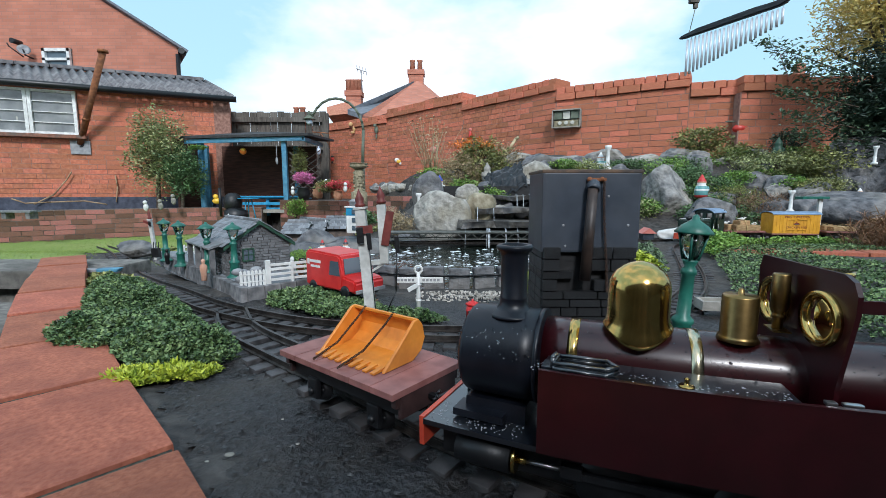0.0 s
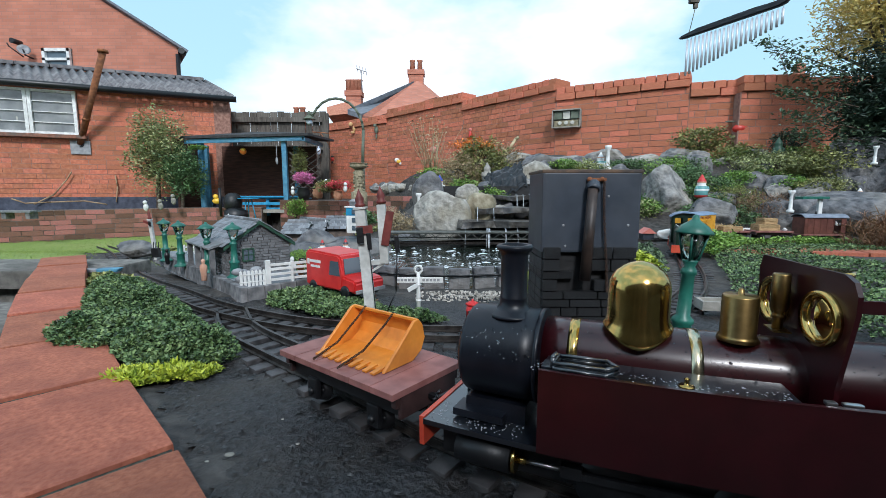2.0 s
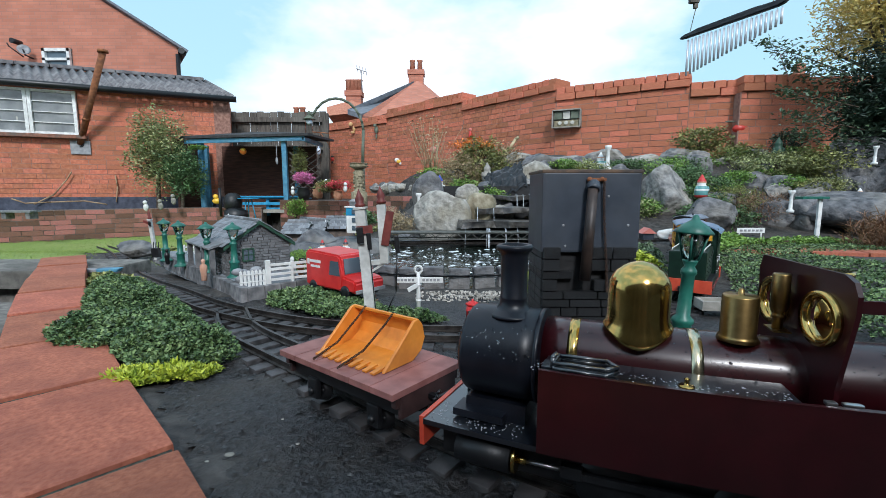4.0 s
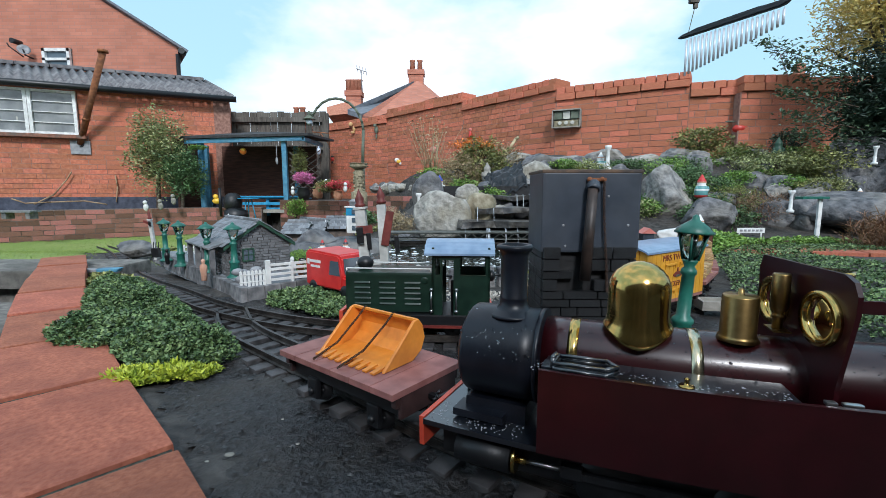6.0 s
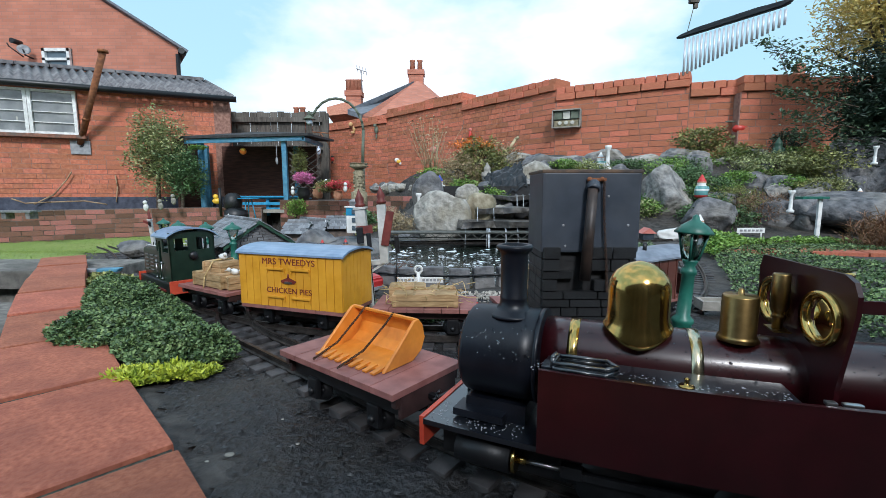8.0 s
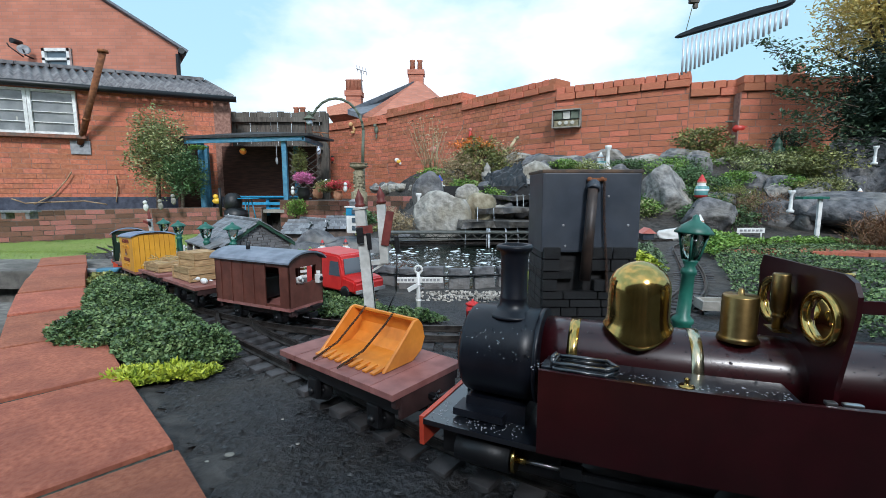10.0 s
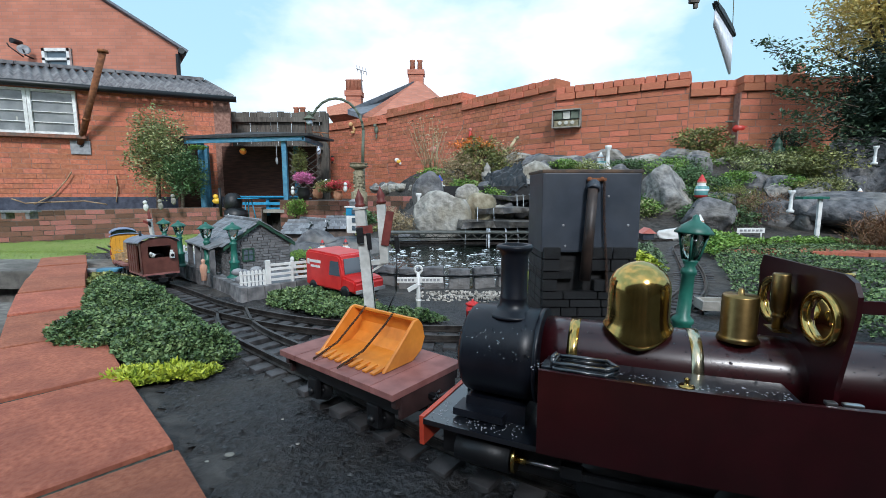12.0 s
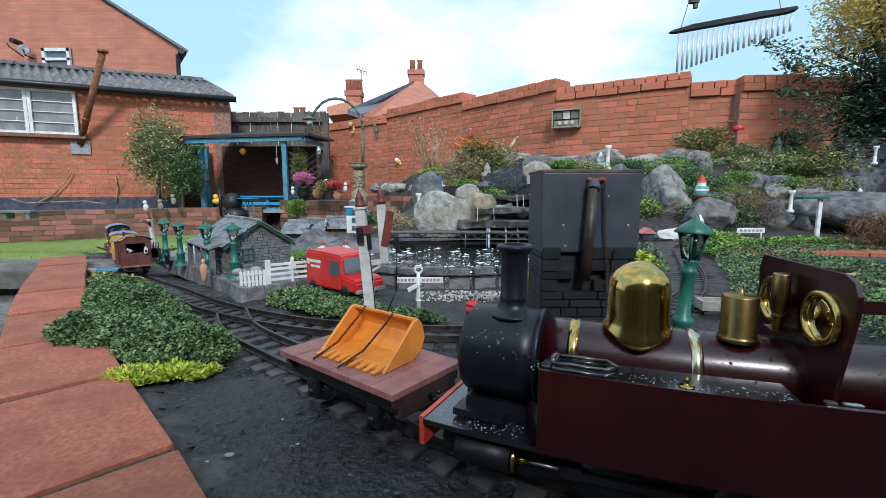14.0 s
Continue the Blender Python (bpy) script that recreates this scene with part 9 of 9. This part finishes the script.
# ---- the water tower ----
def build_water_tower():
    w = thing("water_tower", pose(0.178, 0.575, 0, 0, 0, 0), "grey steel water tank on a black stone pier", "water tower")
    W, D = 0.114, 0.08
    bm = bmesh.new()
    box(bm, (0, 0, 0.068), (W - 0.012, D - 0.012, 0.160))
    pier = part("pier", bm, M["tank_stone"], w, "black stone pier")
    rnd = random.Random(17)
    z = -0.01
    while z < 0.146:
        h = rnd.choice((0.010, 0.012, 0.015))
        u = -W / 2
        while u < W / 2 - 0.005:
            l = min(rnd.uniform(0.018, 0.045), W / 2 - u)
            if not (abs(u + l / 2 + 0.01) < 0.014 and z > 0.09):
                s = new("stone", STONE_DARK)
                s.parent = pier
                s.matrix_basis = pose(u + l / 2, -D / 2 + 0.002 + rnd.uniform(-0.0015, 0.0015), z + h / 2, 0, rnd.uniform(-1, 1), 0) @ Matrix.Diagonal((l - 0.0012, 0.012, h - 0.0012, 1))
            u += l
        for sgn in (-1, 1):
            u = -D / 2
            while u < D / 2 - 0.005:
                l = min(rnd.uniform(0.018, 0.04), D / 2 - u)
                s = new("stone", STONE_DARK)
                s.parent = pier
                s.matrix_basis = pose(sgn * (W / 2 - 0.005), u + l / 2, z + h / 2) @ Matrix.Diagonal((0.012, l - 0.0012, h - 0.0012, 1))
                u += l
        z += h
    bm = bmesh.new()
    box(bm, (0, 0, 0.1955), (W + 0.004, D + 0.004, 0.097), bevel=0.003)
    bmesh.ops.delete(bm, geom=[f for f in bm.faces if f.normal.z > 0.9 and f.calc_area() > 0.001], context="FACES")
    tank = part("tank", bm, M["tank_grey"], w, "scratched grey steel tank")
    bm = bmesh.new()
    for q in (((0, -D / 2, 0.2445), (W + 0.006, 0.005, 0.004)), ((0, D / 2, 0.2445), (W + 0.006, 0.005, 0.004)), ((-W / 2, 0, 0.2445), (0.005, D, 0.004)), ((W / 2, 0, 0.2445), (0.005, D, 0.004))):
        box(bm, q[0], q[1], bevel=0.001)
    part("rim", bm, M["rim_rust"], tank, "rust-flecked rim")
    bm = bmesh.new()
    box(bm, (0, 0, 0.225), (W - 0.004, D - 0.004, 0.004))
    part("water", bm, M["water"], w)
    bm = bmesh.new()
    tube(bm, [(0.0, -D / 2 - 0.001, 0.226), (-0.001, -D / 2 - 0.010, 0.2275), (-0.003, -D / 2 - 0.014, 0.222)], 0.0075, 16)
    part("spout", bm, M["tank_grey"], w)
    bm = bmesh.new()
    rod(bm, (-0.003, -D / 2 - 0.014, 0.224), (-0.008, -D / 2 - 0.013, 0.115), 0.0058, 0.0068, 18)
    part("hose", bm, M["hose"], w, "dark rusty delivery pipe")
    bm = bmesh.new()
    box(bm, (0.004, -D / 2 - 0.005, 0.2345), (0.022, 0.004, 0.004), bevel=0.001)
    ball(bm, (-0.005, -D / 2 - 0.006, 0.235), 0.003, seg=8)
    ball(bm, (0.010, -D / 2 - 0.006, 0.235), 0.003, seg=8)
    part("valve", bm, M["rust"], w, "rusty valve lever")
    c = bmesh.new()
    chain(c, [(0.012, -D / 2 - 0.008, 0.232), (0.014, -D / 2 - 0.007, 0.19), (0.019, -D / 2 - 0.008, 0.13), (0.020, -D / 2 - 0.010, 0.10)], 0.0006, 0.0042)
    part("pull_chain", c, M["rust_chain"], w, "rusty pull chain")
    for x, z in ((-0.03, 0.155), (-0.033, 0.18), (0.045, 0.18), (0.02, 0.215)):
        bm = bmesh.new()
        ball(bm, (x, -D / 2 - 0.002, z), 0.0016, (1, 0.5, 1), 8)
        part("rivet", bm, M["lead"], w)


M["hose"] = surf("dark_rusty_pipe", (0.010, 0.008, 0.008), (0.045, 0.030, 0.024), 60, 0.5, 0.3, stain=(0.07, 0.04, 0.025), stain_scale=25, stain_amount=0.5, depth=0.0006)
M["rim_rust"] = surf("rusty_rim", (0.05, 0.04, 0.035), (0.14, 0.085, 0.05), 80, 0.7, 0.3, depth=0.0008)
_sd = bmesh.new()
box(_sd, (0, 0, 0), (1, 1, 1), bevel=0.09)
STONE_DARK = mesh_of("stone", _sd, M["tank_stone"])
build_water_tower()


# ---- garden gnomes and small ornaments among the rocks: plain one-mesh figures ----
def gnome(at, h, mat, label, hat=None):
    bm = bmesh.new()
    lathe(bm, [(0.20 * h, 0), (0.26 * h, 0.06 * h), (0.27 * h, 0.28 * h), (0.20 * h, 0.50 * h), (0.16 * h, 0.56 * h), (0.19 * h, 0.64 * h), (0.17 * h, 0.72 * h), (0.12 * h, 0.80 * h), (0.05 * h, 0.94 * h), (0.004 * h, h)], (0, 0, 0), 16)
    for s in (-1, 1):
        ball(bm, (s * 0.24 * h, -0.06 * h, 0.36 * h), 0.09 * h, (0.8, 0.8, 1.5), 8)
    return solo("garden_gnome", bm, M[mat], label, "gnome", "garden gnomes", at=pose(*at))


def band_mat(name, bands):
    """Paint in horizontal bands by height, for a turned figure."""
    m = bpy.data.materials.new(name)
    m.use_nodes = True
    n, l = m.node_tree.nodes, m.node_tree.links
    co, sep, ramp = n.new("ShaderNodeTexCoord"), n.new("ShaderNodeSeparateXYZ"), n.new("ShaderNodeValToRGB")
    l.new(co.outputs["Generated"], sep.inputs[0])
    l.new(sep.outputs["Z"], ramp.inputs["Fac"])
    ramp.color_ramp.interpolation = "CONSTANT"
    el = ramp.color_ramp.elements
    el[0].position, el[0].color = bands[0][0], (*bands[0][1], 1)
    el[1].position, el[1].color = bands[1][0], (*bands[1][1], 1)
    for p, c in bands[2:]:
        e = el.new(p)
        e.color = (*c, 1)
    l.new(ramp.outputs["Color"], n["Principled BSDF"].inputs["Base Color"])
    n["Principled BSDF"].inputs["Roughness"].default_value = 0.45
    return m


WHITE, RED, BLU, TEAL, FLESH, DARK = (0.7, 0.7, 0.68), (0.5, 0.03, 0.03), (0.05, 0.08, 0.42), (0.12, 0.3, 0.3), (0.5, 0.27, 0.18), (0.05, 0.05, 0.06)
M["gnome_red"] = band_mat("gnome_red", [(0, RED), (0.10, TEAL), (0.30, WHITE), (0.36, TEAL), (0.5, WHITE), (0.62, FLESH), (0.68, RED)])
M["gnome_white"] = band_mat("gnome_white", [(0, TEAL), (0.15, WHITE), (0.4, TEAL), (0.5, WHITE), (0.66, FLESH), (0.72, WHITE)])
M["gnome_blue"] = band_mat("gnome_blue", [(0, BLU), (0.4, WHITE), (0.62, FLESH), (0.68, BLU)])
M["gnome_small"] = band_mat("gnome_small", [(0, DARK), (0.25, WHITE), (0.58, FLESH), (0.66, DARK), (0.8, RED)])
gnome((1.502, 2.600, 0.187), 0.135, "gnome_red", "painted garden gnome with a red hat among rocks")
gnome((1.170, 2.020, 0.015), 0.105, "gnome_white", "painted white-bearded garden gnome by the track")
gnome((1.119, 3.200, 0.372), 0.13, "gnome_white", "pale teal and white garden gnome on a boulder")
gnome((-0.021, 2.700, 0.203), 0.12, "gnome_blue", "blue-robed garden gnome on a rock")
gnome((2.333, 2.500, 0.173), 0.07, "gnome_white", "small white garden ornament on the rockery")
gnome((2.444, 3.300, 0.466), 0.15, "fern_green", "dark green toad ornament on the rockery")
gnome((0.275, 2.800, 0.283), 0.12, "concrete", "pale stone figure ornament by the shrub")
gnome((-0.425, 1.550, 0.002), 0.052, "gnome_small", "tiny painted figurine behind a toy van")
gnome((-0.332, 1.500, 0.009), 0.052, "gnome_small", "tiny painted figurine behind a toy van")
gnome((-0.653, 1.350, 0.121), 0.034, "white", "tiny white cat ornament on the station roof")
gnome((1.894, 2.750, 0.203), 0.03, "white", "tiny white ornament on the rockery")
for at, h in (((-0.120, 2.200, 0.114), 0.10), ((1.134, 3.100, 0.375), 0.16), ((2.490, 2.600, 0.382), 0.10), ((1.797, 2.300, 0.118), 0.11)):
    p = thing("ornament_column", pose(*at), "slim white stone column ornament", "ornament", "column ornaments")
    bm = bmesh.new()
    lathe(bm, [(0.16 * h, -0.05 * h), (0.16 * h, 0.06 * h), (0.08 * h, 0.12 * h), (0.07 * h, 0.8 * h), (0.14 * h, 0.9 * h), (0.14 * h, h)], (0, 0, 0), 14)
    part("column", bm, M["white"], p)


def build_right_bits():
    s = thing("line_side_post", pose(*(1.821, 2.150, 0.007)), "white lineside post with a teal shelf", "post")
    bm = bmesh.new()
    box(bm, (0, 0, 0.085), (0.018, 0.012, 0.19), bevel=0.001)
    part("post", bm, M["white"], s)
    bm = bmesh.new()
    box(bm, (-0.04, 0, 0.185), (0.13, 0.05, 0.012), bevel=0.002)
    part("shelf", bm, M["lamp_green"], s, "teal shelf")
    n = thing("line_side_sign", pose(*(1.547, 2.220, -0.000)), "white framed lineside sign", "sign")
    bm = bmesh.new()
    box(bm, (0, 0, 0.028), (0.14, 0.004, 0.026), bevel=0.001)
    part("board", bm, M["white"], n)
    for x in (-0.055, 0.055):
        bm = bmesh.new()
        rod(bm, (x, 0.003, -0.02), (x, 0.003, 0.03), 0.003)
        part("leg", bm, M["white"], n)
    for k in range(6):
        bm = bmesh.new()
        box(bm, (-0.05 + 0.02 * k, -0.003, 0.028), (0.013, 0.0008, 0.010))
        part("writing_bar", bm, M["lead"], n)
    h = thing("model_hut", pose(*(0.968, 2.100, -0.026)), "small red model hut beside the far track", "model building")
    bm = bmesh.new()
    box(bm, (0, 0, 0.02), (0.05, 0.05, 0.07), bevel=0.002)
    part("wall", bm, M["tank_grey"], h)
    bm = bmesh.new()
    prism(bm, [(-0.035, 0.052), (0.035, 0.052), (0.0, 0.078)], "y", -0.032, 0.032)
    part("roof", bm, M["pink_ball"], h, "faded red roof")
    # low brick wall of the raised bed, with a flat coping
    run_bricks("wall_right", [(1.02, 1.70), (1.55, 1.60), (2.6, 1.40)], [-0.03, -0.03], -0.25, 0.1, M["old_brick"], M["old_mortar"], "low brick wall of a raised bed", singles=lambda c: True, lift=0.01)
    cop = thing("bed_coping", pose(0, 0, 0), "red tile coping of the raised bed", "coping", kind="structure")
    for p, q in (((1.02, 1.74), (1.55, 1.64)), ((1.55, 1.64), (2.6, 1.44))):
        p, q = Vector((*p, 0)), Vector((*q, 0))
        n = max(2, round((q - p).length / 0.225))
        for k in range(n):
            c = p.lerp(q, (k + 0.5) / n)
            bm = bmesh.new()
            box(bm, (0, 0, 0), ((q - p).length / n - 0.006, 0.12, 0.035), bevel=0.004)
            part("coping_brick", bm, M["coping"], cop, at=pose(c.x, c.y, -0.015, 0, 0, math.degrees(math.atan2((q - p).y, (q - p).x))))
    t = thing("stone_trough", pose(*(0.558, 0.827, 0.000), 0, 0, -8), "pale stone trough beside the street lamp", "trough")
    t.scale = (0.9, 0.9, 0.6)
    bm = bmesh.new()
    for q in (((0, -0.02, 0.01), (0.14, 0.006, 0.03)), ((0, 0.02, 0.01), (0.14, 0.006, 0.03)), ((-0.07, 0, 0.01), (0.006, 0.046, 0.03)), ((0.07, 0, 0.01), (0.006, 0.046, 0.03)), ((0, 0, 0.0), (0.14, 0.04, 0.01))):
        box(bm, q[0], q[1], bevel=0.001)
    part("body", bm, M["concrete"], t)
    k = thing("toy_cars", pose(*(-1.034, 1.321, -0.020), 0, 0, 10), "toy blue and grey boat shapes beside the track", "toy")
    for x, m in ((-0.05, "lead"), (0.03, "blue")):
        bm = bmesh.new()
        prism(bm, [(x - 0.04, 0.0), (x + 0.04, 0.0), (x + 0.05, 0.016), (x - 0.045, 0.016)], "y", -0.02, 0.02)
        bmesh.ops.bevel(bm, geom=list(bm.edges), offset=0.003, segments=1, affect="EDGES")
        part("hull", bm, M[m], k)
    k.scale = (0.7, 0.7, 0.7)


build_right_bits()


# ---- the wind chime ----
CHIME_AT = (0.674, 1.116, 0.625)


def build_chime():
    c = thing("wind_chime", pose(*CHIME_AT), "hanging wind chime of metal tubes on a dark driftwood bar", "wind chime")
    bm = bmesh.new()
    prism(bm, [(-0.125, -0.006), (-0.112, -0.010), (0.118, -0.010), (0.134, -0.006), (0.137, 0.003), (0.07, 0.005), (-0.07, 0.004), (-0.112, 0.0)], "y", -0.006, 0.006)
    bmesh.ops.bevel(bm, geom=list(bm.edges), offset=0.003, segments=2, affect="EDGES")
    part("bar", bm, M["chime_bar"], c)
    n = 22
    for k in range(n):
        x = -0.098 + 0.222 * k / (n - 1)
        l = 0.088 - 0.056 * k / (n - 1)
        bm = bmesh.new()
        rod(bm, (x, 0, -0.016), (x, 0, -0.016 - l), 0.0027, seg=10)
        rod(bm, (x, 0, -0.008), (x, 0, -0.017), 0.0005, seg=5)
        part("chime_tube", bm, M["chime"], c)
    for x in (-0.095, 0.105):
        bm = bmesh.new()
        rod(bm, (x, 0, 0.002), (0.0, 0, 0.42), 0.0009, seg=5)
        part("cord", bm, M["straw"], c, "thin hanging cord")
    b = thing("chime_hook", pose(*(0.533, 1.000, 0.622)), "dark carved hook above the wind chime", "hook")
    bm = bmesh.new()
    box(bm, (0, 0, 0.006), (0.020, 0.012, 0.022), bevel=0.004)
    box(bm, (0.004, 0, -0.008), (0.008, 0.008, 0.014), bevel=0.002)
    part("hook", bm, M["dark_wood"], b)
    return c


M["chime_bar"] = surf("dark_driftwood", (0.01, 0.012, 0.016), (0.035, 0.038, 0.045), 30, 0.6, 0.3, stretch=(1, 8, 8))
M["chime"] = surf("chime_metal", (0.66, 0.67, 0.71), (0.80, 0.81, 0.85), 60, 0.35, 0.05, metal=0.25)
CHIME = build_chime()
SWAY = [(0, -65), (1.5, -64), (3, -67), (4.2, -66), (5.5, -64), (6.5, -62), (7.5, -60), (8.2, -60), (9.3, -57), (10.0, -56), (10.3, -60), (10.7, -88), (11.0, -104), (11.4, -125), (11.8, -132), (12.2, -126), (12.5, -113), (12.8, -100), (13.0, -91), (13.2, -80), (13.4, -69), (13.6, -54), (13.8, -42), (14.0, -34)]


# ---- loose stones on the grit bed ----
def build_grit():
    rng = np.random.default_rng(44)
    ico = [(0, 0, 1), (0.89, 0, 0.45), (0.28, 0.85, 0.45), (-0.72, 0.53, 0.45), (-0.72, -0.53, 0.45), (0.28, -0.85, 0.45)]
    tri = [(0, 1, 2), (0, 2, 3), (0, 3, 4), (0, 4, 5), (0, 5, 1)]
    vs, fs = [], []
    base = np.array(ico)
    while len(vs) < 6 * 11000:
        x, y = rng.uniform(-0.6, 0.7), rng.uniform(0.1, 0.80)
        if x + 0.887 * y - 0.10 < 0:
            continue
        s = abs(rng.normal()) * 0.0011 + 0.0006
        o = len(vs)
        p = base * np.array([s * rng.uniform(0.7, 1.5), s * rng.uniform(0.7, 1.5), s * rng.uniform(0.5, 1.0)]) * rng.uniform(0.75, 1.25, (6, 1))
        vs += (p + np.array([x, y, -0.0165])).tolist()
        fs += [tuple(i + o for i in t) for t in tri]
    me = bpy.data.meshes.new("grit_stones")
    me.from_pydata(vs, [], fs)
    me.materials.append(M["grit"])
    tagged(new("grit_stones", me), "loose dark grit and small stones", "gravel", kind="stuff")
    for x, y, s in ((-0.190, 0.368, 0.0030), (-0.135, 0.385, 0.0013), (-0.205, 0.358, 0.0013), (-0.165, 0.43, 0.0012)):
        bm = bmesh.new()
        bmesh.ops.create_icosphere(bm, subdivisions=2, radius=1)
        for v in bm.verts:
            v.co = Vector((v.co.x * s * 1.5, v.co.y * s, v.co.z * s * 0.5)) * (1 + 0.3 * noise.noise(v.co * 2))
        solo("pebble", bm, M["pebble"], "small pale pebble on black grit", "pebble", "pebbles", at=pose(x, y, -0.012))


M["grit"] = surf("grit_stone", (0.006, 0.006, 0.007), (0.055, 0.054, 0.055), 60, 0.5, 0.3, rnd=0.8)
build_grit()


# ---- what moves ----
GO = [(-0.5, 2.47), (0, 2.59), (1.5, 2.94), (3.0, 3.39), (5.5, 4.28), (6.5, 4.62), (7.5, 4.935), (8.2, 5.155), (10.5, 5.955), (11.5, 6.24), (12.5, 6.445), (13.0, 6.55), (13.5, 6.625), (14.0, 6.68), (14.5, 6.72)]


def front_at(t):
    """How far the train's front has come along the main line."""
    ts, ss = [a for a, b in GO], [b for a, b in GO]
    k = max(0, min(len(ts) - 2, int(np.searchsorted(ts, t)) - 1))
    m = [(ss[min(i + 1, len(ts) - 1)] - ss[max(i - 1, 0)]) / (ts[min(i + 1, len(ts) - 1)] - ts[max(i - 1, 0)]) for i in (k, k + 1)]
    h = ts[k + 1] - ts[k]
    u = (t - ts[k]) / h
    return ((2 * u ** 3 - 3 * u * u + 1) * ss[k] + (u ** 3 - 2 * u * u + u) * h * m[0] + (3 * u * u - 2 * u ** 3) * ss[k + 1] + (u ** 3 - u * u) * h * m[1])


def motions():
    for t, behind, half, sets in TRAIN:
        rows = []
        for k in range(71):
            sec = k * 0.2
            s = front_at(sec) - behind * SIZE
            p, q = along(MAIN, s - half * SIZE), along(MAIN, s + half * SIZE)
            c, d = (p + q) / 2, q - p
            zp, zq = fall(*p), fall(*q)
            rows.append((sec, pose(c.x, c.y, (zp + zq) / 2, 0, math.degrees(math.atan2(zp - zq, d.length)), math.degrees(math.atan2(d.y, d.x)))))
        walk(t, rows)
        for w in sets:
            home = w.matrix_basis.translation.copy()
            r = home.z
            walk(w, [(k * 0.05, pose(*home, 0, math.degrees(front_at(k * 0.05) - front_at(0)) / (r * SIZE), 0)) for k in range(281)])
    walk(CHIME, [(t, pose(*CHIME_AT, 0, 0, a)) for t, a in SWAY])
    for j, f in enumerate(GLINTS):
        walk(f, [(k * 0.5, pose(0.012 * math.sin(k * 0.9 + j), 0.010 * math.cos(k * 0.7 + 2 * j), -0.0205)) for k in range(29)])


motions()
